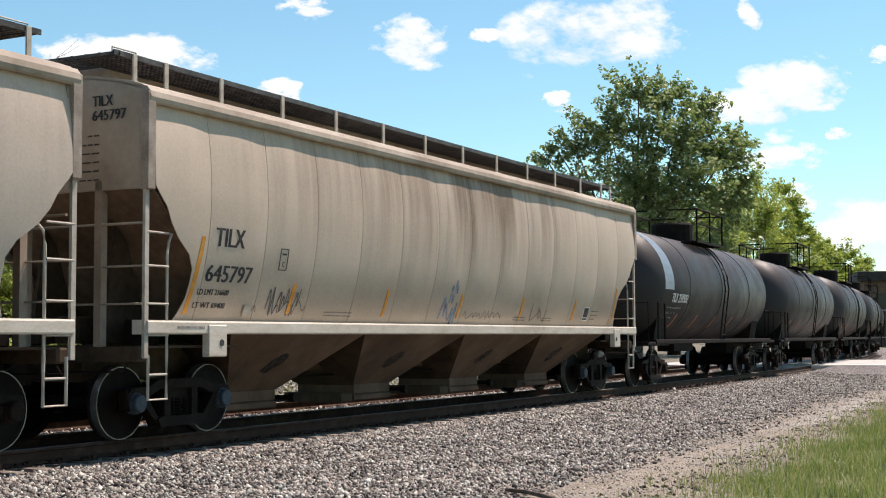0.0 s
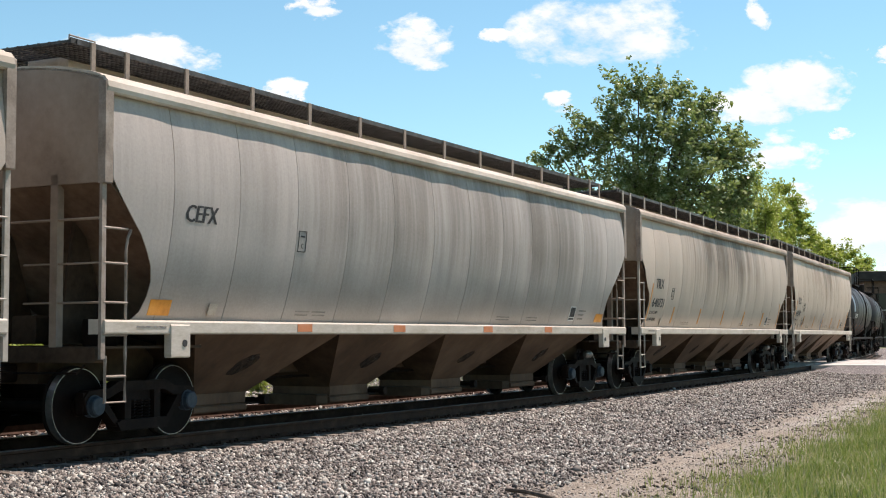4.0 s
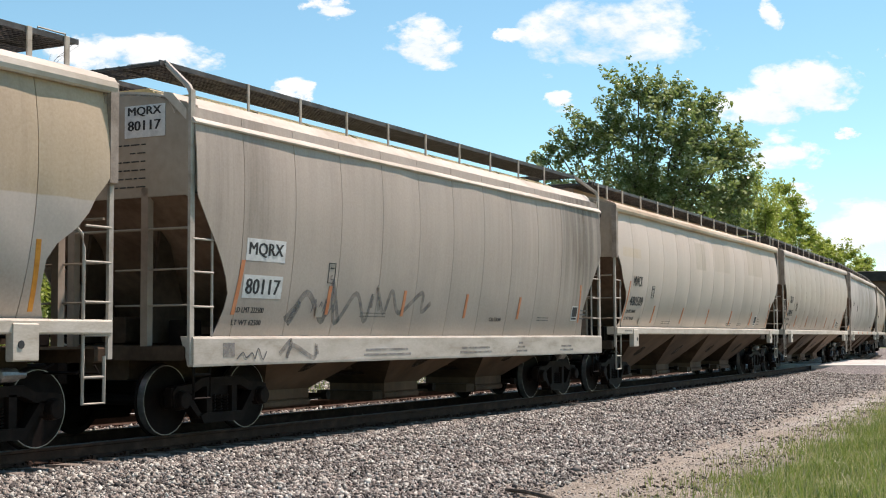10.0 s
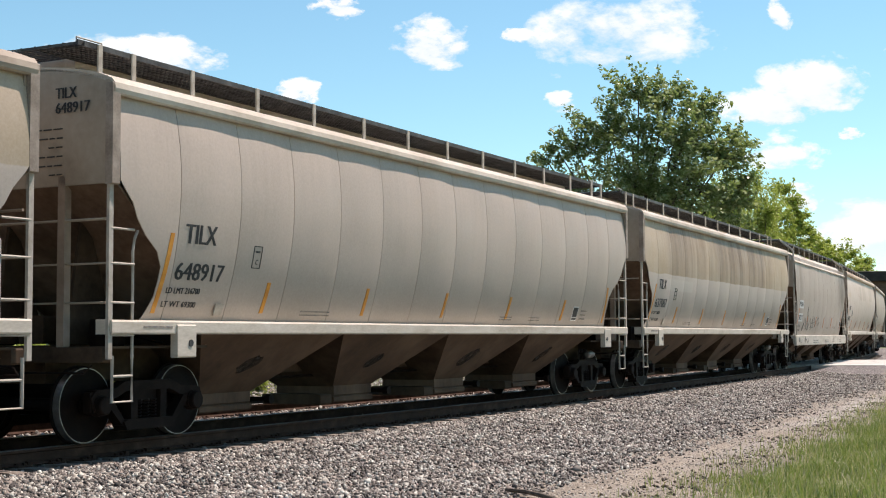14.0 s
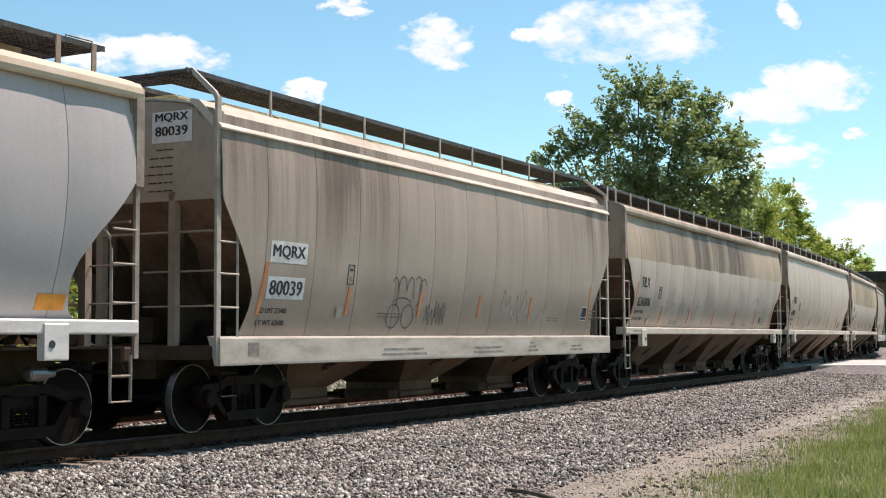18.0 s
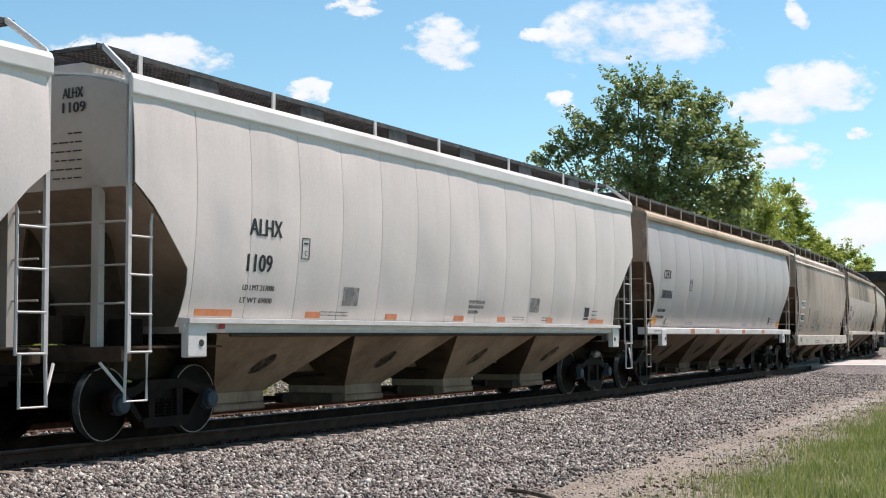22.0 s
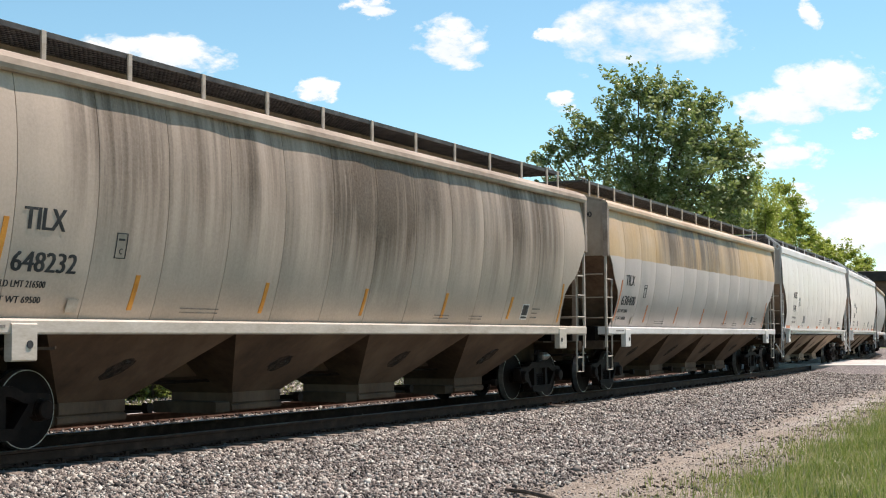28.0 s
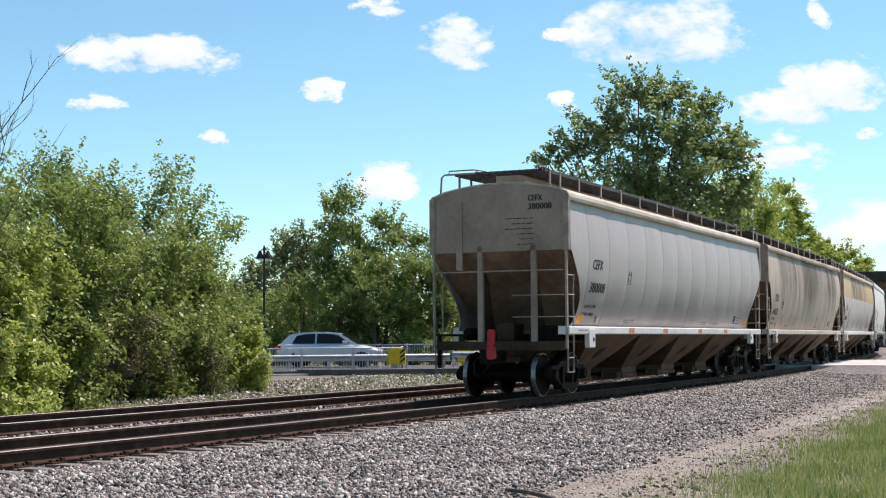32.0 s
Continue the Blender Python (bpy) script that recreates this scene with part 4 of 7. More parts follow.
def make_hopper(kind, spec):
    """A covered hopper car. kind: rounded sides, short with deep sills, or angled end frames."""
    length, cut = spec["length"], spec["cut"]
    h = length / 2
    paint, trim = spec["paint"], spec["trim"]
    under = spec["under"]
    short, angled = kind == "short", kind == "angled"
    car = tagged(new("covered_hopper_car"), spec["label"], "rail car", group="cars of the freight train")
    z_low = 1.30 if short else 1.46
    eave, crown = (4.14, 4.50) if short else (4.20, 4.56)
    # side sheets
    n = spec["panels"]
    x_first = 1.22 if not short else 1.05
    seams = [0.0] + [x_first + (length - 2 * x_first) * k / (n - 2) for k in range(n - 1)] + [length]
    spec["skin"] = skin_of(seams, spec["seed"], z_low - 0.06, spec["bulge"], spec["arc"])
    for k in range(n):
        near = side_panel(seams[k], seams[k + 1], length, cut, spec["seed"], z_low - 0.06, spec["bulge"], spec["arc"])
        part("side_panel", near, paint, car, "", h, True)
        put("side_panel", shared("side_panel:%s:%d" % (spec["shape"], k), near.flipped, h, True), paint, car)
    # roof and eaves
    put("roof", shared("roof:" + spec["shape"], lambda: Shape().prism(roof_ring(1.57 if not short else 1.28, eave if not short else 4.2, crown), 0.0, length, "x"), h), spec["roof"], car)
    for s in (-1, 1):
        if angled:
            ring = [(1.54, 4.17), (1.60, 4.18), (1.605, 4.20), (1.605, 4.36), (1.57, 4.43), (1.48, 4.44), (1.48, 4.18)]
        elif short:
            ring = [(1.50, 4.00), (1.60, 3.985), (1.615, 4.005), (1.60, 4.03), (1.24, 4.40), (1.10, 4.43), (1.10, 4.38), (1.46, 4.04)]
        else:
            ring = [(1.50, 4.13), (1.59, 4.12), (1.612, 4.14), (1.624, 4.19), (1.61, 4.26), (1.56, 4.32), (1.48, 4.34)]
        key = "eave:%s:%d" % (spec["shape"], s)
        put("eave_rail", shared(key, lambda: Shape().prism([(s * y, z) for y, z in ring], -0.02, length + 0.02, "x"), h), spec["roof"], car)
        if short:
            chord = [(1.47, 3.70), (1.53, 3.70), (1.525, 3.86), (1.538, 3.865), (1.538, 3.885), (1.52, 3.89), (1.517, 3.93), (1.532, 3.935), (1.532, 3.955), (1.47, 3.98)]
            put("top_chord", shared("top_chord:%d" % s, lambda: Shape().prism([(s * (y + 0.03), z) for y, z in chord], 0.03, length - 0.03, "x"), h), paint, car)
    # hatch trough
    ht = 0.16 if short else 0.34
    put("hatch_cover", shared("hatch_cover:" + spec["shape"], lambda: Shape().prism([(-0.34, crown - 0.05), (0.34, crown - 0.05), (0.34, crown + ht - 0.05), (0.26, crown + ht), (-0.26, crown + ht), (-0.34, crown + ht - 0.05)], 0.7, length - 0.7, "x"), h), HATCH_TAN if short else spec["roof"], car)
    if short:
        for k in range(9):
            x = 0.95 + (length - 1.9) * (k + 0.5) / 9
            put("roof_hatch", shared("roof_hatch", lambda: Shape().prism([(-0.92, crown - 0.12), (-0.86, crown + 0.02), (-0.72, crown + 0.09), (-0.5, crown + 0.10), (-0.40, crown + 0.02), (-0.40, crown - 0.12)], -0.62, 0.62, "x")), HATCH_TAN, car, "long tan hatch cover", (x - h, 0, 0))
    # running boards
    zb = 4.82 if angled or short else 4.80
    y_in, y_out = (0.36, 1.03) if not angled else (0.34, 0.99)
    for s in (-1, 1):
        a, b = (-y_out, -y_in) if s < 0 else (y_in, y_out)
        put("running_board", shared("running_board:%s:%d" % (spec["shape"], s), lambda: grating_shape(length - 0.16, a, b, zb), h - 0.08), GRATING, car, "grey steel grating walkway")
        if angled:
            stations = [0.8, 3.78, 6.75, 9.05, 12.1, 15.0, length - 0.8]
        elif short:
            stations = [1.9 + (length - 3.8) * k / 8 for k in range(9)]
        else:
            stations = [0.34, 0.96] + [2.15 + (length - 4.3) * k / 9 for k in range(10)] + [length - 0.84, length - 0.24]
        w = 0.036 if not short else 0.02
        for x in stations:
            y = s * (y_out + 0.03)
            zf = crown - (crown - eave - 0.22) * (abs(y) / 1.3) ** 2 - 0.06
            put("board_post", shared("board_post:%s:%d" % (spec["shape"], s), lambda: Shape().box(-w, w, y - 0.012, y + 0.012, zf, zb + 0.02, 0.004)), trim, car, at=(x - h, 0, 0))
        if angled:
            for k in range(6):
                x = 1.85 + (length - 4.3) * k / 5.0
                put("saddle", shared("saddle:%d" % s, lambda: Shape().prism([(-0.02, crown - 0.18), (0.75, crown - 0.18), (0.62, zb - 0.04), (0.02, zb - 0.04)], s * (y_out - 0.02) - 0.012, s * (y_out - 0.02) + 0.012, "y")), GRATING, car, at=(x - h, 0, 0))
    both_ends(car, "end_platform", spec["shape"], lambda: grating_shape(0.62, -1.0, 1.0 if spec["shape"] != "smooth" else 0.5, zb + 0.012), length, GRATING)
    if not short and not angled:
        both_ends(car, "grab_rail", spec["shape"], lambda: Shape().tube([(0.1, -0.9, zb), (0.1, -0.9, zb + 0.09), (0.55, -0.9, zb + 0.09), (0.55, -0.9, zb)], 0.012, 5), length, trim)
    if spec["shape"] == "smooth":
        both_ends(car, "end_rail", "smooth", lambda: Shape().tube([(0.08, 0.5, zb), (0.08, 1.3, zb), (0.06, 1.36, zb - 0.06), (0.04, 1.38, 4.3)], 0.022, 6).tube([(0.5, 0.5, zb + 0.08), (0.1, 0.6, zb + 0.08), (0.1, 1.2, zb + 0.08), (0.1, 1.2, zb)], 0.016, 6), length, trim)
    # ends
    zl = 3.08
    both_ends(car, "end_wall", spec["shape"], lambda: end_wall_shape(1.56, eave, crown - 0.02, zl), length, spec["ends"])
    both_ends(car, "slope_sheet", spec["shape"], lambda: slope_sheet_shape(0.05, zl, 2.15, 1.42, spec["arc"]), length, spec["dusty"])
    both_ends(car, "end_sill", spec["shape"], lambda: Shape().box(-0.02, 0.16, -1.46, 1.46, 0.98, 1.16, 0.02).box(0.16, 2.3, -0.42, 0.42, 0.72, 1.18, 0.03).box(0.1, 2.0, -1.44, 1.44, 1.14, 1.17), length, spec["shade_brown"])
    both_ends(car, "coupler", "all", coupler_shape, length, STEEL_DARK, "rusty black knuckle coupler with air hose")
    if not short and not angled:
        for s in (-1, 1):
            both_ends(car, "corner_post", "%s%d" % (spec["shape"], s), lambda: Shape().box(-0.05, 0.085, min(s * 1.50, s * 1.612), max(s * 1.50, s * 1.612), 3.06, 4.26, 0.012), length, TRIM_DUSTY)
    post_y = (-0.79, 0.44) if not angled else (-1.02, 1.02)
    for y in post_y:
        both_ends(car, "end_post", "%s%.2f" % (spec["shape"], y), lambda: Shape().box(0.0, 0.11, y - 0.055, y + 0.055, 1.16, 3.2 if not angled else 3.12, 0.01), length, END_DUSTY if not angled else spec["ends"])
    both_ends(car, "end_stiffener", spec["shape"], lambda: Shape().box(-0.03, 0.02, 0.84, 0.98, 2.7, 4.18, 0.01), length, spec["ends"])
    both_ends(car, "cross_rail", spec["shape"], lambda: Shape().tube([(0.02, -1.46, 2.66), (0.02, 1.46, 2.66)], 0.018, 6).tube([(0.03, -1.46, 2.14), (0.03, -0.3, 2.14)], 0.014, 5).tube([(0.03, -1.46, 1.68), (0.03, -0.3, 1.68)], 0.014, 5), length, spec["ends"])
    both_ends(car, "slope_stiffener", spec["shape"], lambda: Shape().prism([(0.3, 1.2), (1.2, 1.2), (0.75, 2.5), (0.55, 2.7)], -0.62, -0.57, "y").prism([(0.3, 1.2), (1.2, 1.2), (0.75, 2.5), (0.55, 2.7)], 0.57, 0.62, "y").box(0.35, 0.9, -0.2, 0.2, 1.2, 1.55, 0.03), length, spec["shade_brown"])
    # ladders and steps
    rungs = [1.30, 1.68, 2.14, 2.55] if not short else [1.22, 1.66, 2.1, 2.52]
    for s in (-1, 1):
        y = s * 1.53
        if angled:
            add_ladder(car, "a%d" % s, length, 0.0, 0.42, y, 1.08, 4.42, 2.9, [1.10, 1.55, 2.02, 2.48], trim, 0.03)
            both_ends(car, "step", "a%d" % s, lambda: Shape().tube([(-0.02, y, 1.1), (-0.04, y, 0.52), (0.36, y, 0.52), (0.36, y, 1.1)], 0.022, 6).tube([(-0.03, y, 0.62), (-0.3, y * 0.9, 0.98)], 0.02, 6), length, trim)
        elif short:
            add_ladder(car, "s%d" % s, length, 0.0, 0.45, y, 0.92, 4.42, 2.9, rungs, trim, 0.045)
            both_ends(car, "step", "s%d" % s, lambda: step_shape(0.08, 0.42, y, 0.50, 0.92), length, STEEL_DARK)
        else:
            add_ladder(car, "r" + spec["shape"] + str(s), length, 0.0, 0.42, y, 1.02, 3.12, 2.55, rungs, trim, 0.036)
            both_ends(car, "step", "r%d" % s, lambda: step_shape(0.07, 0.42, y, 0.52, 1.06), length, trim)
        if short or angled:
            both_ends(car, "corner_brace", spec["shape"] + str(s), lambda: Shape().tube([(0.0, s * 1.53, 4.38), (0.0, s * 1.49, 4.46), (0.12, s * 1.02, zb + 0.01), (0.12, s * 0.4, zb + 0.01)], 0.04, 6), length, trim)
    # side sills and jacking pads
    for s in (-1, 1):
        if short:
            ring = [(1.50, 0.90), (1.585, 0.90), (1.59, 0.93), (1.59, 1.25), (1.575, 1.275), (1.38, 1.285)]
            x0 = 0.0
        elif angled:
            ring = [(1.48, 1.33), (1.54, 1.33), (1.56, 1.38), (1.56, 1.44), (1.65, 1.45), (1.65, 1.51), (1.48, 1.52)]
            x0 = 1.03
        else:
            ring = [(1.34, 1.31), (1.575, 1.31), (1.59, 1.33), (1.59, 1.455), (1.575, 1.475), (1.34, 1.485)]
            x0 = 0.0
        put("side_sill", shared("side_sill:%s:%d" % (spec["shape"], s), lambda: Shape().prism([(s * y, z) for y, z in ring], x0 if s < 0 else 1.1, length - x0, "x"), h), spec["sill"], car)
        if not short:
            px = 1.18 if not angled else 1.06
            both_ends(car, "jacking_pad", spec["shape"] + str(s), lambda: Shape().box(px, px + 0.37, min(s * 1.50, s * 1.61), max(s * 1.50, s * 1.61), 1.02, 1.43 if not angled else 1.49, 0.015), length, spec["sill"])
            both_ends(car, "pad_hole", spec["shape"] + str(s), lambda: Shape().lathe([(-0.008, 0.045), (0.008, 0.045)], (px + 0.26, s * 1.612, 1.20), "y", 12), length, INK)
    if angled:
        put("sill_pipe", shared("sill_pipe", lambda: Shape().tube([(2.0, -1.56, 1.30), (length - 2.0, -1.56, 1.30)], 0.022, 8), h), spec["shade_brown"], car)
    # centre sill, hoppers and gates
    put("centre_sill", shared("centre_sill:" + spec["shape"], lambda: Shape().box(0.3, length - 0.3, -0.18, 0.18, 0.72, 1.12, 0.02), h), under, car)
    bays = spec["bays"]
    bx = 1.86
    for k in range(bays):
        a = bx + (length - 2 * bx) * k / bays
        b = bx + (length - 2 * bx) * (k + 1) / bays
        c = (a + b) / 2
        zt = 1.32 if not short else 1.2
        bay = put("hopper_bay", shared("hopper_bay:%s:%d" % (spec["shape"], k), lambda: bay_shape(a, b, 1.45, zt, 0.46, 0.58, 0.52), h), [under, spec["shade_brown"]], car, "sloping discharge hopper, dusty brown")
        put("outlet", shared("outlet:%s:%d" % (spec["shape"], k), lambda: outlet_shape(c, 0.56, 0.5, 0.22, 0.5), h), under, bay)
        put("gate", shared("gate:%s:%d" % (spec["shape"], k), lambda: gate_shape(c, 0.56, 0.5, 0.22), h), STEEL_DARK, bay)
        put("gate_lock", shared("gate_lock:%s:%d" % (spec["shape"], k), lambda: Shape().box(c - 1.01, c - 0.68, -0.56, 0.56, 0.20, 0.36, 0.02), h), spec["shade_brown"], bay)
        tilt = (1.45 - 0.52) / (zt - 0.46)
        part("smudge", smudge_shape(c - 0.05, 0.89, lambda z: 0.52 + (z - 0.46) * tilt + 0.004, 40 * spec["seed"] + k), SMUDGE, bay, "black greasy smudge", h)
    put("brake_pipe", shared("brake_pipe:" + spec["shape"], lambda: Shape().tube([(0.4, -0.3, 0.66), (length - 0.4, -0.3, 0.66)], 0.025, 6), h), STEEL_DARK, car)
    both_ends(car, "air_reservoir", spec["shape"], lambda: Shape().lathe([(0, 0.10), (0.03, 0.14), (0.5, 0.14), (0.53, 0.10)], (0.5, 0.95, 1.32), "x", 14), length, STEEL_DARK)
    both_ends(car, "brake_valve", spec["shape"], lambda: Shape().box(0.5, 0.8, -1.1, -0.8, 1.17, 1.5, 0.02).tube([(0.55, -0.9, 1.25), (1.2, -0.9, 1.3), (1.4, -1.2, 1.2)], 0.02, 5), length, STEEL_DARK)
    both_ends(car, "brake_step", spec["shape"], lambda: Shape().box(-0.02, 0.42, 0.75, 1.48, 1.28, 1.33, 0.008).box(0.0, 0.06, 1.38, 1.46, 0.6, 1.3, 0.01), length, STEEL_DARK)
    put("hand_brake", shared("hand_brake:" + spec["shape"], lambda: hand_brake_shape(-0.02, 0.45, 2.0).mirrored(length), h), under, car)
    # Added bare cylinder: stands in for the sunlit glint above the front truck.
    put("brake_cylinder", shared("brake_cylinder:" + spec["shape"], lambda: Shape().lathe([(0, 0.05), (0.02, 0.085), (0.26, 0.085), (0.29, 0.05), (0.42, 0.04)], (length - 1.25, -1.05, 0.86), "x", 14), h), TREAD, car, "bare steel brake cylinder")
    spec["wheels"] = running_gear(car, length, 1.30, spec["caps"])
    return car


def tank_shape(length, r):
    prof = [(0.75, 0.05), (0.80, 0.55), (0.92, 0.95), (1.12, 1.22), (1.45, r)] + [(1.45 + (length - 2.9) * k / 3, r) for k in (1, 2, 3)] + [(length - 1.12, 1.22), (length - 0.92, 0.95), (length - 0.80, 0.55), (length - 0.75, 0.05)]
    return Shape().lathe(prof, (0, 0, 2.62), "x", 48)


TANK_LENGTH = 15.0


def make_tank(spec):
    length = TANK_LENGTH
    h = length / 2
    r = 1.50
    car = tagged(new("tank_car"), spec["label"], "rail car", group="cars of the freight train")
    put("tank", shared("tank", lambda: tank_shape(length, r), h, True), spec["paint"], car)
    for x in (0.9 * 4.4, length / 2, length - 0.9 * 4.4):
        put("tank_band", shared("tank_band:%.1f" % x, lambda: Shape().lathe([(-0.04, r + 0.002), (-0.035, r + 0.014), (0.035, r + 0.014), (0.04, r + 0.002)], (x, 0, 2.62), "x", 40), h), spec["paint"], car)
    put("manway", shared("manway", lambda: Shape().lathe([(0, 0.62), (0.5, 0.62), (0.56, 0.58), (0.58, 0.1)], (length / 2, 0, 4.08), "z", 20), h), STEEL_DARK, car, "black manway housing")
    for s in (-1, 1):
        put("platform", shared("platform:%d" % s, lambda: grating_shape(3.0, min(s * 0.7, s * 1.15), max(s * 0.7, s * 1.15), 4.0), h - length / 2 + 1.5), STEEL_DARK, car)
        put("railing", shared("railing:%d" % s, lambda: Shape().tube([(-1.5, s * 1.15, 4.0), (-1.5, s * 1.15, 4.92), (1.5, s * 1.15, 4.92), (1.5, s * 1.15, 4.0)], 0.03, 6).tube([(-1.5, s * 1.15, 4.5), (1.5, s * 1.15, 4.5)], 0.022, 6).tube([(0, s * 1.15, 4.0), (0, s * 1.15, 4.92)], 0.025, 6).tube([(-1.5, s * 1.15, 4.92), (-1.5, s * 0.3, 4.92)], 0.025, 6).tube([(1.5, s * 1.15, 4.92), (1.5, s * 0.3, 4.92)], 0.025, 6)), STEEL_DARK, car)
        put("tank_ladder", shared("tank_ladder:%d" % s, lambda: tank_ladder(s, r)), STEEL_DARK, car)
        put("sill_pipe", shared("tank_sill:%d" % s, lambda: Shape().box(0.7, length - 0.7, s * 1.42 - 0.05, s * 1.42 + 0.05, 1.06, 1.18, 0.02), h), STEEL_DARK, car)
    both_ends(car, "saddle", "tank", lambda: Shape().prism([(-1.1, 1.1), (1.1, 1.1), (1.25, 1.9), (0.7, 1.35), (-0.7, 1.35), (-1.25, 1.9)], 1.6, 2.4, "x"), length, STEEL_DARK)
    both_ends(car, "end_platform", "tank", lambda: Shape().box(0.0, 1.9, -1.45, 1.45, 1.02, 1.12, 0.02).box(0.0, 2.4, -0.35, 0.35, 0.68, 1.04, 0.02), length, STEEL_DARK)
    both_ends(car, "coupler", "all_tank", coupler_shape, length, STEEL_DARK, "rusty black knuckle coupler with air hose")
    both_ends(car, "end_rail", "tank", lambda: Shape().tube([(0.05, -1.45, 1.1), (0.05, -1.45, 2.1), (0.05, -0.4, 2.1), (0.05, -0.4, 1.1)], 0.022, 6).tube([(0.9, -1.45, 1.1), (0.9, -1.45, 2.1), (1.5, -1.45, 2.1), (1.5, -1.45, 1.1)], 0.022, 6).tube([(0.05, 1.45, 1.1), (0.05, 1.45, 2.1), (0.05, 0.4, 2.1)], 0.022, 6), length, STEEL_DARK)
    both_ends(car, "step", "tank", lambda: step_shape(0.1, 0.5, -1.45, 0.5, 1.06), length, STEEL_DARK)
    put("bottom_outlet", shared("bottom_outlet", lambda: Shape().lathe([(0, 0.2), (0.45, 0.2)], (length / 2, 0, 0.7), "z", 14).box(length / 2 - 0.9, length / 2 + 1.2, -0.25, 0.25, 0.82, 1.1, 0.02), h), STEEL_DARK, car)
    # The tank shoulder's sky reflection, laid on as a pale coloured sheet.
    if spec.get("patch"):
        sh = Shape()
        verts, faces = [], []
        for k in range(13):
            a = -0.10 + 1.6 * k / 12
            y, z = -(r + 0.006) * math.cos(a), 2.62 + (r + 0.006) * math.sin(a)
            verts += [(1.46, y, z), (2.3 - 0.02 * k, y, z)]
        sh.add(verts, [(2 * k, 2 * k + 1, 2 * k + 3, 2 * k + 2) for k in range(12)])
        part("reflection_patch", sh, spec["patch"], car, "pale blue sky reflection painted on the tank", h)
        tank_y = lambda x, z: math.sqrt(max(r * r - (z - 2.62) ** 2, 0.01))
        lettering("TILX", 2.25, 2.75, 2.15, 2.38, tank_y, car, INK_WHITE, shift=h)
        lettering("250502", 2.85, 3.75, 2.15, 2.38, tank_y, car, INK_WHITE, shift=h)
        for k, (a, b) in enumerate(((2.0, 3.3), (2.0, 2.9), (1.95, 2.8))):
            plate_on_side("stencil_bar", a, b, 1.98 - 0.13 * k, 2.03 - 0.13 * k, tank_y, car, INK_FAINT, h, 0.006)
    tank_y = lambda x, z: math.sqrt(max(r * r - (z - 2.62) ** 2, 0.01))
    for k in range(5):
        x = 3.2 + 2.1 * k
        plate_on_side("reflector", x, x + 0.07, 1.5, 1.85, tank_y, car, ORANGE_OLD, h, 0.008)
    spec["wheels"] = running_gear(car, length, 1.75, "none")
    return car


def tank_ladder(s, r):
    sh = Shape()
    for dx in (-0.21, 0.21):
        sh.tube([(dx, s * 1.44, 1.1), (dx, s * (r + 0.14), 2.62)] + [(dx, s * (r + 0.14) * math.cos(a), 2.62 + (r + 0.14) * math.sin(a)) for a in (0.25, 0.5, 0.75, 1.0, 1.15)], 0.022, 5)
    for k in range(9):
        z = 1.3 + k * 0.32
        y = 1.50 + 0.1 * min(k, 3) / 3 if z < 2.7 else math.sqrt(max((r + 0.14) ** 2 - (z - 2.62) ** 2, 0.1))
        sh.tube([(-0.21, s * y, z), (0.21, s * y, z)], 0.016, 5)
    return sh


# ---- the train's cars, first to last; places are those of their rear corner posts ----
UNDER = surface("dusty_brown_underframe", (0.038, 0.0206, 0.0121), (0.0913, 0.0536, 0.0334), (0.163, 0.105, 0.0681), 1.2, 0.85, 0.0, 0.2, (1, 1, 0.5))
# Dirty brown, darkened further to hold the shade under slopes and end sills.
SHADE_BROWN = surface("shade_brown_sheet", (0.0224, 0.014, 0.009), (0.0544, 0.0359, 0.0232), (0.112, 0.078, 0.0525), 1.0, 0.9, 0.0, 0.2, gloss=0.15)
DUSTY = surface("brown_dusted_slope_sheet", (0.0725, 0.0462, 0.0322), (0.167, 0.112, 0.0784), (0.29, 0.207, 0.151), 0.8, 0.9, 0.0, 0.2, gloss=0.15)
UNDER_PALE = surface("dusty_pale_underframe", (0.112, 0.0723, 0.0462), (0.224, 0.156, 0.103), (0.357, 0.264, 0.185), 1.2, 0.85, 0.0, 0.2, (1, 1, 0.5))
SILL_BEIGE = surface("beige_sill_paint", (0.34, 0.28, 0.21), (0.52, 0.465, 0.385), (0.63, 0.575, 0.50), 1.6, 0.6, 0.0, 0.1, (1, 1, 3))
SILL_WHITE = surface("white_sill_paint", (0.48, 0.45, 0.41), (0.64, 0.62, 0.585), (0.74, 0.72, 0.69), 1.6, 0.55, 0.0, 0.1, (1, 1, 3))
SILL_GREY = surface("grey_sill_paint", (0.30, 0.255, 0.20), (0.46, 0.415, 0.35), (0.56, 0.515, 0.45), 1.6, 0.6, 0.0, 0.1, (1, 1, 3))
ROOF_BEIGE = surface("dirty_beige_roof", (0.34, 0.28, 0.21), (0.52, 0.46, 0.385), (0.64, 0.585, 0.515), 1.1, 0.7, 0.0, 0.1, (0.6, 1, 1))
ROOF_BROWN = surface("dusty_brown_roof", (0.19, 0.145, 0.105), (0.33, 0.265, 0.205), (0.50, 0.435, 0.36), 0.9, 0.75, 0.0, 0.1, (0.6, 1, 1))
ROOF_TAN = surface("rust_stained_tan_roof", (0.36, 0.24, 0.15), (0.52, 0.41, 0.29), (0.62, 0.54, 0.43), 0.8, 0.7, 0.0, 0.1, (0.5, 1, 1))
ROOF_WHITE = surface("white_roof", (0.6, 0.58, 0.54), (0.7, 0.69, 0.66), (0.77, 0.76, 0.74), 1.0, 0.6, 0.0, 0.1, (0.6, 1, 1))
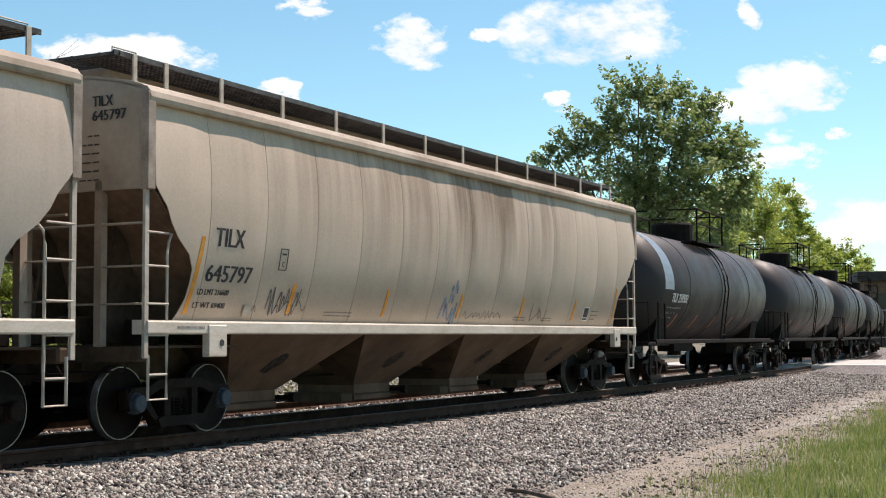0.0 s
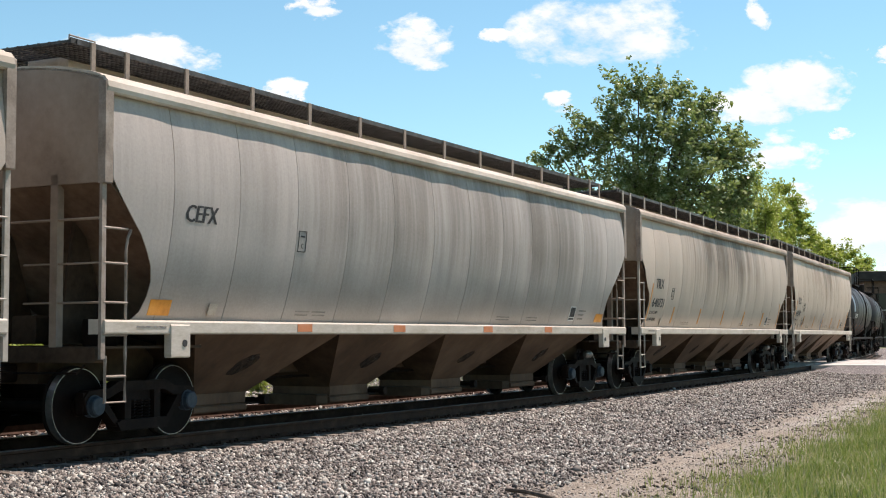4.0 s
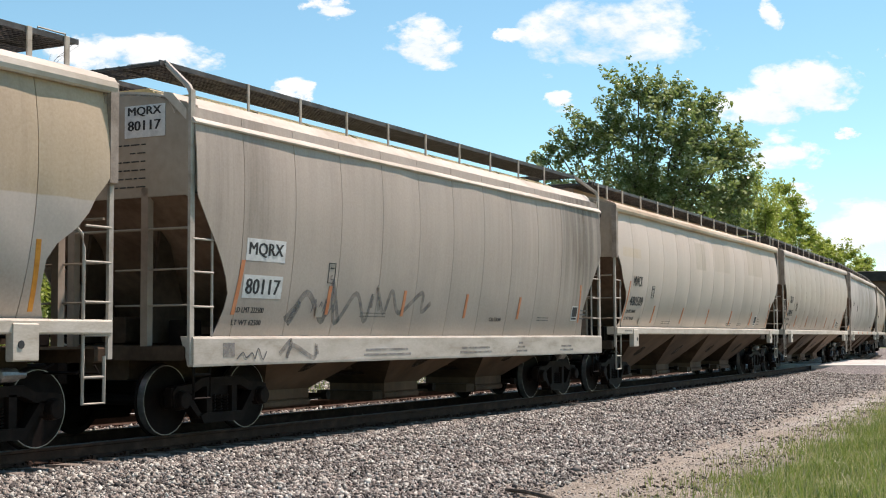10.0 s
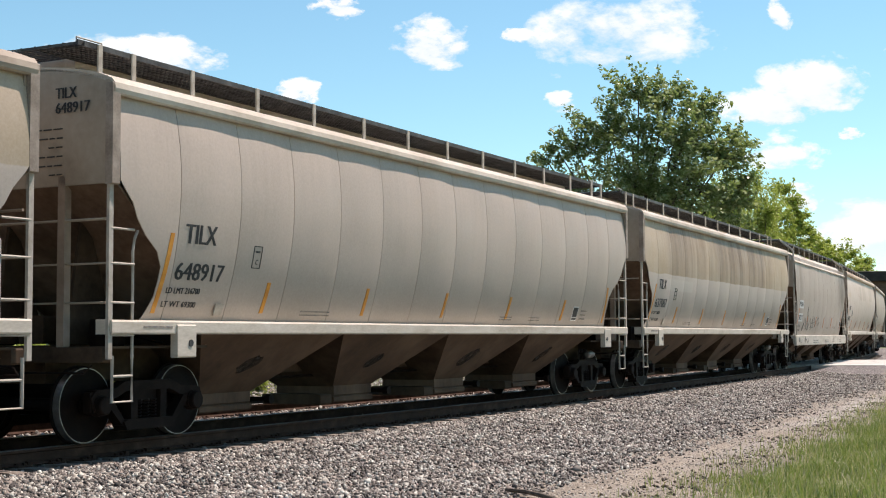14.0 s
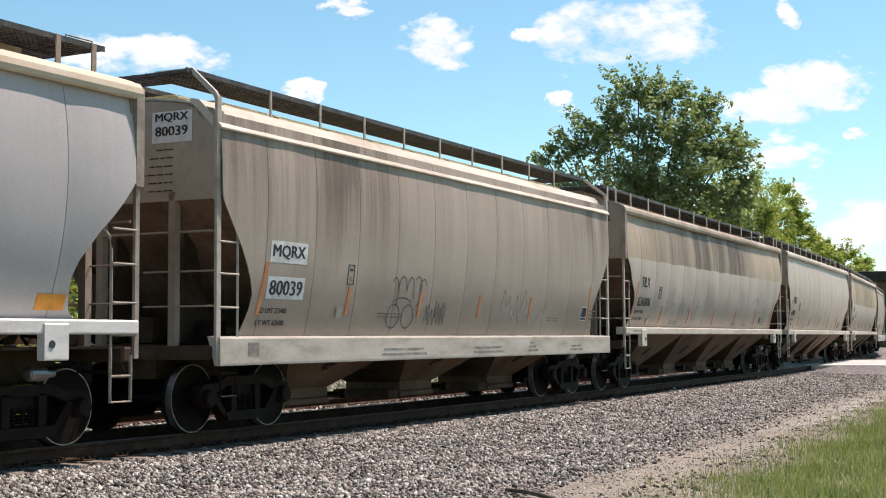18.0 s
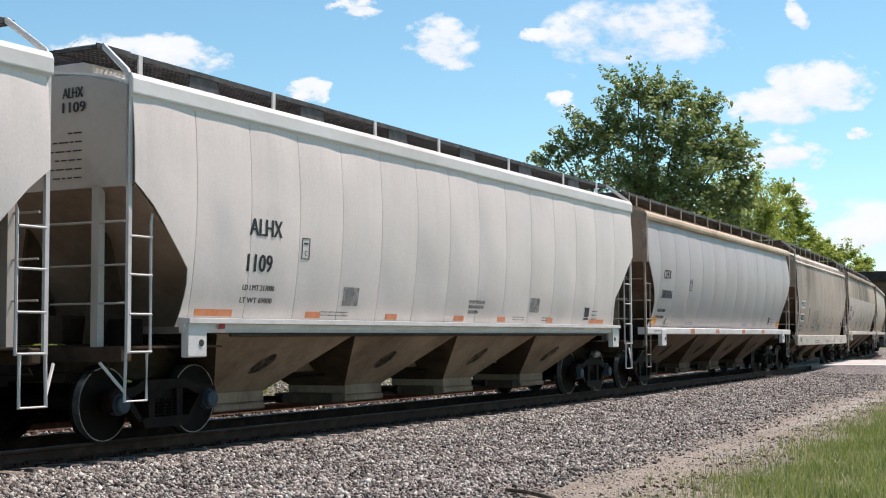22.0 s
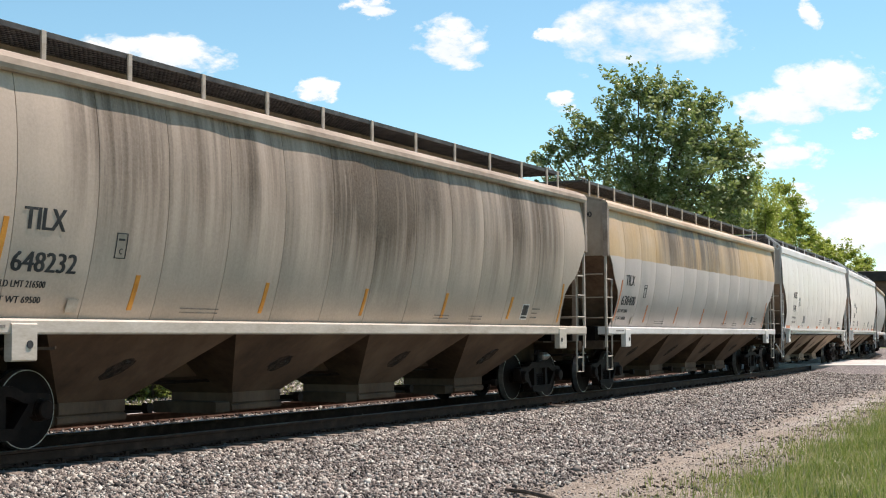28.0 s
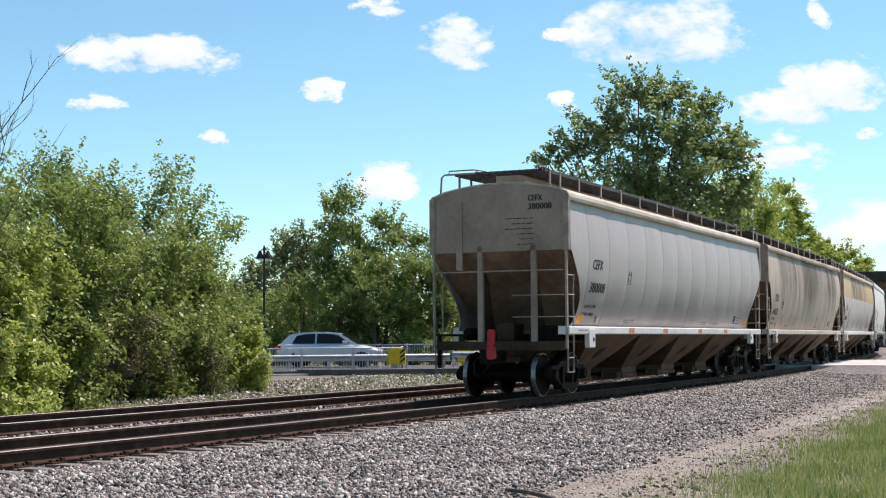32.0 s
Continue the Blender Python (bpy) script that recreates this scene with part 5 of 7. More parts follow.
TRIM_BEIGE = surface("beige_trim_paint", (0.28, 0.24, 0.19), (0.40, 0.355, 0.30), (0.50, 0.455, 0.395), 5.0, 0.65, 0.0, 0.1)
TRIM_WHITE = surface("white_trim_paint", (0.473, 0.459, 0.437), (0.568, 0.552, 0.529), (0.636, 0.62, 0.596), 5.0, 0.6, 0.0, 0.1)
TRIM_DUSTY = surface("dusty_brown_trim_paint", (0.172, 0.134, 0.105), (0.276, 0.224, 0.182), (0.414, 0.353, 0.297), 4.0, 0.7, 0.0, 0.1)
END_DUSTY = surface("brown_dusted_end_sheet", (0.19, 0.138, 0.10), (0.30, 0.228, 0.172), (0.39, 0.31, 0.245), 0.9, 0.75, 0.0, 0.1)
END_BEIGE = surface("dusty_beige_end_sheet", (0.22, 0.178, 0.133), (0.335, 0.28, 0.217), (0.42, 0.36, 0.29), 0.9, 0.7, 0.0, 0.1)
END_WHITE = surface("dusty_white_end_sheet", (0.346, 0.313, 0.271), (0.432, 0.394, 0.347), (0.475, 0.442, 0.391), 0.9, 0.7, 0.0, 0.1)

ROUND = dict(kind="round", shape="round", length=17.78, cut=CUT_NOTCHED, panels=14, bulge=0.019, bays=4, arc=4.6)
SMOOTH = dict(kind="round", shape="smooth", length=17.78, cut=CUT_SMOOTH, panels=13, bulge=0.017, bays=4, arc=4.5)
SHORT = dict(kind="short", shape="short", length=14.5, cut=CUT_SHORT, panels=12, bulge=0.006, bays=3, arc=7.5)
ANGLED = dict(kind="angled", shape="angled", length=17.85, cut=CUT_ANGLED, panels=15, bulge=0.016, bays=4, arc=9.0)

CARS = [
    (12.69, ROUND, dict(paint=car_paint("beige_streaked_paint", (0.506, 0.434, 0.348), (0.20, 0.145, 0.098), 0.85, 1.0, low_z=2.3, zones=((0.0, 0.0), (0.1, 0.1), (0.24, 0.45), (0.4, 0.75), (0.55, 1.0), (0.7, 0.7), (0.8, 0.15), (1.0, 0.05))), mark="TILX", number="645797", load="LD LMT 216600", light="LT WT 69400", stripe=ORANGE, roof=ROOF_BROWN, sill=SILL_BEIGE, caps="blue", label="beige covered hopper car with brown rain streaks and graffiti")),
    (-6.28, ROUND, dict(paint=car_paint("grey_beige_streaked_paint", (0.505, 0.440, 0.366), (0.14, 0.11, 0.08), 0.85, 2.3, low_z=2.0, zones=((0.0, 0.0), (0.2, 0.1), (0.29, 0.6), (0.4, 1.0), (0.6, 0.9), (0.72, 0.6), (0.8, 0.15), (1.0, 0.1)), dirt_shade=(2.0, 0.2)), mark="TILX", number="640731", load="LD LMT 216500", light="LT WT 69500", stripe=ORANGE, roof=ROOF_BROWN, sill=SILL_BEIGE, caps="none", label="grey-beige covered hopper car with dark vertical dirt streaks")),
    (-25.16, SMOOTH, dict(paint=car_paint("pale_grey_smudged_paint", (0.48, 0.45, 0.415), (0.24, 0.22, 0.19), 0.85, 3.1, low_z=1.6, zones=((0.0, 0.2), (0.2, 0.35), (0.35, 0.8), (0.55, 0.7), (0.7, 1.0), (0.85, 0.6), (1.0, 0.2)), dirt_shade=(2.3, 0.5), rough=0.5, dents=0.4), mark="CEFX", number="", load="", light="", stripe=None, roof=ROOF_BEIGE, sill=SILL_BEIGE, caps="blue", label="pale grey covered hopper car with dark smudges and orange sill reflectors")),
    (-44.38, ROUND, dict(paint=car_paint("clean_grey_beige_paint", (0.435, 0.378, 0.318), (0.22, 0.18, 0.14), 0.22, 4.2, grime=0.45, dirt_shade=(2.3, 0.3), rough=0.42), mark="TILX", number="648943", load="LD LMT 216700", light="LT WT 69300", stripe=ORANGE_OLD, roof=ROOF_BEIGE, sill=SILL_BEIGE, caps="blue", label="plain grey-beige covered hopper car, fairly clean sides")),
    (-63.33, ROUND, dict(paint=car_paint("warm_pale_beige_paint", (0.542, 0.479, 0.411), (0.36, 0.31, 0.25), 0.35, 5.7, zones=((0.0, 0.1), (0.35, 0.3), (0.5, 0.9), (0.62, 0.3), (1.0, 0.5)), patches=((-2.05, -0.95, 3.07, 3.84, (0.40, 0.34, 0.26), 0.7), (0.1, 1.9, 3.1, 4.1, (0.43, 0.36, 0.28), 0.5), (4.2, 6.4, 3.15, 4.1, (0.42, 0.345, 0.26), 0.6), (-8.5, -7.1, 3.1, 3.35, (0.55, 0.42, 0.24), 0.45))), mark="MWCX", number="480509", load="LD LMT 216400", light="LT WT 69100", stripe=ORANGE_OLD, roof=ROOF_TAN, sill=SILL_BEIGE, caps="none", label="pale beige covered hopper car with a rusty tan roof edge")),
    (-78.83, SHORT, dict(paint=car_paint("dull_grey_tan_paint", (0.43, 0.38, 0.325), (0.17, 0.145, 0.115), 0.8, 6.4, low_z=1.5, zones=((0.0, 0.3), (0.1, 0.5), (0.16, 0.1), (0.6, 0.12), (0.8, 0.25), (0.86, 0.85), (0.95, 1.0), (1.0, 0.9)), length=14.5, dirt_shade=(2.0, 0.2)), mark="MQRX", number="80117", load="LD LMT 222500", light="LT WT 62500", stripe=ORANGE_OLD, roof=ROOF_BEIGE, sill=SILL_GREY, caps="none", label="short grey-tan covered hopper car with deep side sills and graffiti")),
    (-98.06, ROUND, dict(paint=car_paint("two_tone_tan_paint", (0.50, 0.452, 0.40), (0.20, 0.145, 0.095), 0.9, 7.9, (0.46, 0.36, 0.24), 2.82, zones=((0.0, 0.0), (0.1, 0.15), (0.16, 0.7), (0.3, 0.55), (0.55, 0.8), (0.75, 0.9), (0.85, 0.3), (1.0, 0.0)), rough=0.5, dents=0.6, patches=((-6.9, -4.3, 2.42, 2.74, (0.58, 0.54, 0.48), 0.55),)), mark="TILX", number="637087", load="LD LMT 218800", light="LT WT 67200", stripe=ORANGE, roof=ROOF_BEIGE, sill=SILL_BEIGE, caps="none", label="two-tone covered hopper car, tan dirt band over grey-beige")),
    (-117.05, ROUND, dict(paint=car_paint("clean_warm_grey_paint", (0.46, 0.402, 0.343), (0.25, 0.21, 0.165), 0.16, 8.8, grime=0.4, dirt_shade=(2.2, 0.25), rough=0.42), mark="TILX", number="648917", load="LD LMT 216700", light="LT WT 69300", stripe=ORANGE, roof=ROOF_BEIGE, sill=SILL_BEIGE, caps="none", label="clean warm-grey covered hopper car with plain panelled sides")),
    (-136.05, ROUND, dict(paint=car_paint("two_tone_brown_streaked_paint", (0.47, 0.42, 0.37), (0.10, 0.07, 0.045), 1.0, 9.6, (0.42, 0.335, 0.235), 3.10, zones=((0.0, 0.0), (0.12, 0.3), (0.3, 0.6), (0.37, 1.0), (0.5, 0.9), (0.62, 0.95), (0.7, 0.6), (0.78, 0.1), (1.0, 0.0)), rough=0.5, dents=0.9, dirt_shade=(2.4, 0.3)), mark="TILX", number="636806", load="LD LMT 218300", light="LT WT 67700", stripe=ORANGE_OLD, roof=ROOF_BROWN, sill=SILL_BEIGE, caps="none", label="two-tone covered hopper car, brown-streaked band over pale grey")),
    (-151.64, SHORT, dict(paint=car_paint("dark_grey_brown_paint", (0.42, 0.366, 0.305), (0.13, 0.10, 0.072), 0.9, 10.5, low_z=2.2, zones=((0.0, 0.6), (0.12, 0.7), (0.28, 0.85), (0.34, 0.25), (0.6, 0.15), (0.85, 0.3), (0.93, 0.8), (1.0, 0.7)), length=14.5), mark="MQRX", number="80039", load="LD LMT 223400", light="LT WT 62600", stripe=ORANGE_OLD, roof=ROOF_BEIGE, sill=SILL_GREY, caps="none", label="short grey-brown covered hopper car with graffiti and white number panels")),
    (-170.96, SMOOTH, dict(paint=car_paint("cool_grey_paint", (0.44, 0.425, 0.425), (0.25, 0.225, 0.20), 0.16, 11.2, grime=0.4, dirt_shade=(2.25, 0.2), rough=0.38), mark="CEFX", number="380006", load="LD LMT 216500", light="LT WT 69500", stripe=None, roof=ROOF_TAN, sill=SILL_WHITE, caps="none", label="cool grey covered hopper car with a white sill and orange reflectors")),
    (-189.88, ANGLED, dict(paint=car_paint("chalky_white_paint", (0.74, 0.68, 0.63), (0.42, 0.40, 0.375), 0.14, 12.7, dirt_shade=(2.0, 0.35), length=17.85, rough=0.34, dents=0.7), mark="ALHX", number="1109", load="LD LMT 217000", light="LT WT 69000", stripe=None, roof=ROOF_WHITE, sill=SILL_WHITE, caps="blue", label="chalky white covered hopper car with square end ladders")),
    (-209.03, ANGLED, dict(paint=car_paint("bright_white_paint", (0.78, 0.72, 0.67), (0.42, 0.41, 0.39), 0.12, 13.4, dirt_shade=(2.1, 0.4), length=17.85, rough=0.32, dents=0.9), mark="ALHX", number="1149", load="LD LMT 216900", light="LT WT 69100", stripe=None, roof=ROOF_WHITE, sill=SILL_WHITE, caps="none", label="bright white covered hopper car with dusty, shaded lower sides")),
    (-228.22, ROUND, dict(paint=car_paint("two_tone_yellow_paint", (0.53, 0.49, 0.46), (0.15, 0.11, 0.07), 1.0, 14.2, (0.60, 0.40, 0.19), 3.07, zones=((0.0, 0.1), (0.2, 0.25), (0.28, 0.95), (0.37, 0.8), (0.42, 1.0), (0.56, 0.75), (0.6, 0.25), (0.66, 0.9), (0.71, 0.3), (0.8, 0.08), (1.0, 0.0)), dirt_shade=(2.3, 0.3), rough=0.46, dents=0.8), mark="TILX", number="638400", load="LD LMT 218000", light="LT WT 68000", stripe=ORANGE_OLD, roof=ROOF_TAN, sill=SILL_WHITE, caps="none", label="two-tone covered hopper car, yellow-tan band over pale grey")),
    (-247.34, ROUND, dict(paint=car_paint("tan_dark_streaked_paint", (0.50, 0.43, 0.35), (0.10, 0.075, 0.05), 1.0, 15.9, low_z=1.9, zones=((0.0, 0.0), (0.1, 0.05), (0.14, 0.85), (0.22, 0.6), (0.31, 0.9), (0.37, 0.4), (0.45, 1.0), (0.56, 0.9), (0.68, 0.5), (0.8, 0.85), (0.89, 0.8), (0.93, 0.1), (1.0, 0.0)), dirt_shade=(2.0, 0.25)), mark="TILX", number="648232", load="LD LMT 216500", light="LT WT 69500", stripe=ORANGE, roof=ROOF_BROWN, sill=SILL_BEIGE, caps="none", label="tan covered hopper car with broad dark dirt streaks")),
    (-266.42, SMOOTH, dict(paint=car_paint("light_grey_paint", (0.44, 0.412, 0.40), (0.24, 0.215, 0.19), 0.2, 16.8, grime=0.4, dirt_shade=(2.45, 0.55), rough=0.36), mark="CEFX", number="380008", load="LD LMT 217100", light="LT WT 68900", stripe=None, roof=ROOF_BEIGE, sill=SILL_WHITE, caps="none", label="light grey covered hopper car with a red end-of-train marker")),
]


def livery(car, spec):
    """Reporting marks, stencils, reflectors and placards on the near side and the rear end."""
    h = spec["length"] / 2
    length = spec["length"]
    kind = spec["kind"]
    prof = spec["skin"]
    on_sill = lambda x, z: 1.592
    args = dict(profile=prof, car=car, shift=h)
    if kind == "short":
        for name, z0, z1, text in (("number_panel", 2.30, 2.60, spec["mark"]), ("number_panel", 1.80, 2.11, spec["number"])):
            plate_on_side(name, 1.16, 2.08, z0, z1, prof, car, INK_WHITE, h, 0.003, label="white painted panel")
            lettering(text, 1.22, 2.02, z0 + 0.05, z1 - 0.05, material=INK, **args)
        z_load, x_load = 1.60, 1.05
    elif kind == "angled":
        lettering(spec["mark"], 2.38, 3.11, 2.64, 2.87, material=INK, **args)
        lettering(spec["number"], 2.36, 2.91, 2.15, 2.39, material=INK, **args)
        z_load, x_load = 1.90, 2.30
    elif spec["shape"] == "smooth":
        lettering(spec["mark"], 1.47, 2.10, 2.72, 2.94, material=INK, slant=0.03, **args)
        if spec["number"]:
            lettering(spec["number"], 1.42, 2.41, 2.22, 2.44, material=INK, slant=0.03, **args)
        z_load, x_load = 1.88, 1.34
    else:
        lettering(spec["mark"], 1.36, 1.98, 2.45, 2.69, material=INK, **args)
        lettering(spec["number"], 1.27, 2.26, 1.99, 2.21, material=INK, **args)
        z_load, x_load = 1.82, 1.17
    if spec["load"]:
        w = 0.66 if kind != "angled" else 0.72
        lettering(spec["load"], x_load, x_load + w, z_load, z_load + 0.075, material=INK, **args)
        lettering(spec["light"], x_load - 0.03, x_load + w - 0.02, z_load - 0.17, z_load - 0.095, material=INK, **args)
    # boxed load plate, defect card holder, clearance stencils
    bx, bz = {"short": (3.25, 2.06), "angled": (3.66, 2.38), "round": (2.86, 2.20), "smooth": (4.06, 2.48)}["smooth" if spec["shape"] == "smooth" else kind]
    for a, b, c, d in ((0, 0.19, 0, 0.011), (0, 0.19, 0.29, 0.301), (0, 0.011, 0, 0.30), (0.179, 0.19, 0, 0.30)):
        plate_on_side("placard_edge", bx + a, bx + b, bz + c, bz + d, prof, car, INK, h, 0.006)
    lettering("C", bx + 0.07, bx + 0.12, bz + 0.05, bz + 0.12, material=INK, **args)
    plate_on_side("stencil_bar", bx + 0.045, bx + 0.145, bz + 0.21, bz + 0.235, prof, car, INK, h, 0.005)
    if kind != "angled":
        plate_on_side("card_holder", 2.22 if kind == "round" else 3.0, 2.40 if kind == "round" else 3.16, 1.56, 1.71, prof, car, TRIM_BEIGE, h, 0.035)
    rng = random.Random(spec["seed"])
    ex = length - (3.0 if kind != "short" else 1.5)
    plate_on_side("stencil_panel", ex, ex + 0.33, 1.60, 1.90, prof, car, INK_WHITE, h, 0.005, label="white-edged black stencil block")
    for k in range(2):
        plate_on_side("stencil_block", ex + 0.03 + 0.14 * k, ex + 0.16 + 0.14 * k, 1.68, 1.88, prof, car, INK, h, 0.009)
    plate_on_side("stencil_block", ex + 0.03, ex + 0.30, 1.62, 1.66, prof, car, INK, h, 0.009)
    for k in range(3):
        plate_on_side("stencil_bar", ex + 0.52, ex + 0.52 + rng.uniform(0.25, 0.4), 1.80 - 0.085 * k, 1.825 - 0.085 * k, prof, car, INK_FAINT, h, 0.005)
    for x, w in ((4.3, 0.8), (11.2, 0.55), (12.6, 0.5)):
        if x < length - 2:
            for k in range(2):
                plate_on_side("stencil_bar", x, x + w, 1.58 + 0.05 * k, 1.598 + 0.05 * k, prof, car, INK_FAINT, h, 0.006)
    # reflectors
    if kind == "angled":
        for a, b in ((1.34, 2.13), (3.92, 4.31), (6.28, 6.65), (8.69, 9.07), (10.5, 10.86), (12.87, 13.2), (15.23, 16.1)):
            plate_on_side("reflector", a, b, 1.545, 1.635, prof, car, ORANGE_OLD, h, 0.006)
        for x in (4.9, 11.95):
            plate_on_side("notice", x, x + 0.44, 1.74, 2.02, prof, car, INK_FAINT, h, 0.006, label="faded brown notice")
        lettering("DO NOT MOVE CAR", 9.2, 9.85, 1.86, 1.92, material=INK, **args)
        lettering("WITH HATCHES OR", 9.2, 9.82, 1.77, 1.83, material=INK, **args)
        lettering("GATES OPEN", 9.2, 9.62, 1.68, 1.74, material=INK, **args)
        plate_on_side("red_tag", 1.72, 1.82, 1.38, 1.48, lambda x, z: 1.61, car, RED_MARK, h, 0.0)
    elif spec["shape"] == "smooth":
        plate_on_side("reflector", 1.06, 1.47, 1.545, 1.74, prof, car, ORANGE, h, 0.006)
        plate_on_side("reflector", length - 1.45, length - 1.0, 1.58, 1.76, prof, car, ORANGE, h, 0.006)
        for x in (4.01, 6.79, 10.12, 12.96):
            plate_on_side("reflector", x, x + 0.38, 1.345, 1.455, on_sill, car, ORANGE_OLD, h, 0.003)
    else:
        tall = 2.56 if kind == "round" else 2.30
        plate_on_side("reflector", 1.02, 1.10, 1.57, tall, prof, car, spec["stripe"], h, 0.006, 0.10)
        plate_on_side("reflector", length - 1.12, length - 1.05, 1.56, 2.35, prof, car, spec["stripe"], h, 0.006, -0.08)
        x = 3.3
        while x < length - 2:
            plate_on_side("reflector", x, x + 0.08, 1.60, 2.02, prof, car, spec["stripe"], h, 0.009, 0.03)
            x += 2.72 if kind == "round" else 2.3
    # sill stencils
    if kind == "short":
        deep = lambda x, z: 1.592
        for x, w, k in ((4.2, 1.5, 2), (7.5, 1.3, 2), (9.9, 0.5, 3), (12.1, 0.7, 2)):
            for j in range(k):
                plate_on_side("stencil_bar", x + 0.06 * j, x + w - 0.1 * j, 0.98 + 0.075 * j, 1.015 + 0.075 * j, deep, car, INK_FAINT, h, 0.002)
        plate_on_side("vent_plate", 0.62, 0.86, 1.02, 1.20, deep, car, INK_FAINT, h, 0.004)
        if spec["number"] == "80117":
            lettering("CAUTION", 9.0, 9.5, 1.55, 1.62, material=INK, **args)
    elif kind == "round":
        plate_on_side("stencil_bar", 0.55, 1.1, 1.38, 1.41, on_sill, car, INK_FAINT, h, 0.002)
    # rear end: mark, number, small stencils
    end = 0.0
    if spec["mark"] and spec["number"]:
        if kind == "short":
            plate = Shape().box(-0.012, -0.004, -1.12, -0.46, 3.86, 4.28)
            part("number_panel", plate, INK_WHITE, car, "white painted panel", h)
        ey = {"round": 0.10, "short": 0.28, "angled": 0.30}[kind]
        ez = 0.09 if kind != "angled" else 0.16
        lettering(spec["mark"], (-1.12 if kind != "short" else -1.34) + ey, -0.80 + ey, 4.04 + ez, 4.17 + ez, prof, car, INK, shift=h, end=-0.014)
        lettering(spec["number"], (-1.33 if len(spec["number"]) > 4 else -1.16) + ey, -0.80 + ey, 3.86 + ez, 3.99 + ez, prof, car, INK, shift=h, end=-0.014)
        bars = Shape()
        for k in range(6):
            y = -0.80
            for j in range(rng.randint(2, 5)):
                w = rng.uniform(0.05, 0.15)
                bars.box(-0.009, -0.004, y, y + w, 3.76 - 0.11 * k, 3.776 - 0.11 * k)
                y += w + 0.03
        part("end_stencil", bars, INK, car, "rows of small faded stencilling", h)


def build_train():
    train = []
    for k, (rear, base, extra) in enumerate(CARS):
        spec = dict(base)
        spec.update(extra)
        white = spec["kind"] == "angled"
        spec.update(seed=k * 1.7 + 2, shade_brown=SHADE_BROWN, dusty=END_DUSTY if white else DUSTY, under=UNDER_PALE if white else UNDER, ends=END_WHITE if white else END_DUSTY if spec["shape"] == "smooth" else END_BEIGE, trim=TRIM_WHITE if white else TRIM_DUSTY if spec["shape"] == "smooth" else TRIM_BEIGE)
        car = make_hopper(spec["kind"], spec)
        livery(car, spec)
        train.append((car, rear + spec["length"] / 2, spec["length"] / 2 - 1.3, spec["wheels"], spec))
    black = car_paint("grimy_black_tank_paint", (0.032, 0.031, 0.033), (0.06, 0.052, 0.047), 0.25, 20.0, length=15.0, rough=0.46, dents=0.1)
    # Colour of the sky reflection painted on the first tank.
    patch = surface("painted_sky_reflection", (0.12, 0.16, 0.20), (0.17, 0.22, 0.27), (0.23, 0.28, 0.33), 2.0, 0.5, 0.0, 0.1)
    for k in range(6):
        spec = dict(paint=black, label="grimy black tank car with roof platform" + (" and painted reflection" if k == 0 else ""), seed=k, patch=patch if k == 0 else None)
        car = make_tank(spec)
        train.append((car, 31.75 + 16.2 * k + TANK_LENGTH / 2, TANK_LENGTH / 2 - 1.75, spec["wheels"], spec))
    return train


TRAIN = build_train()


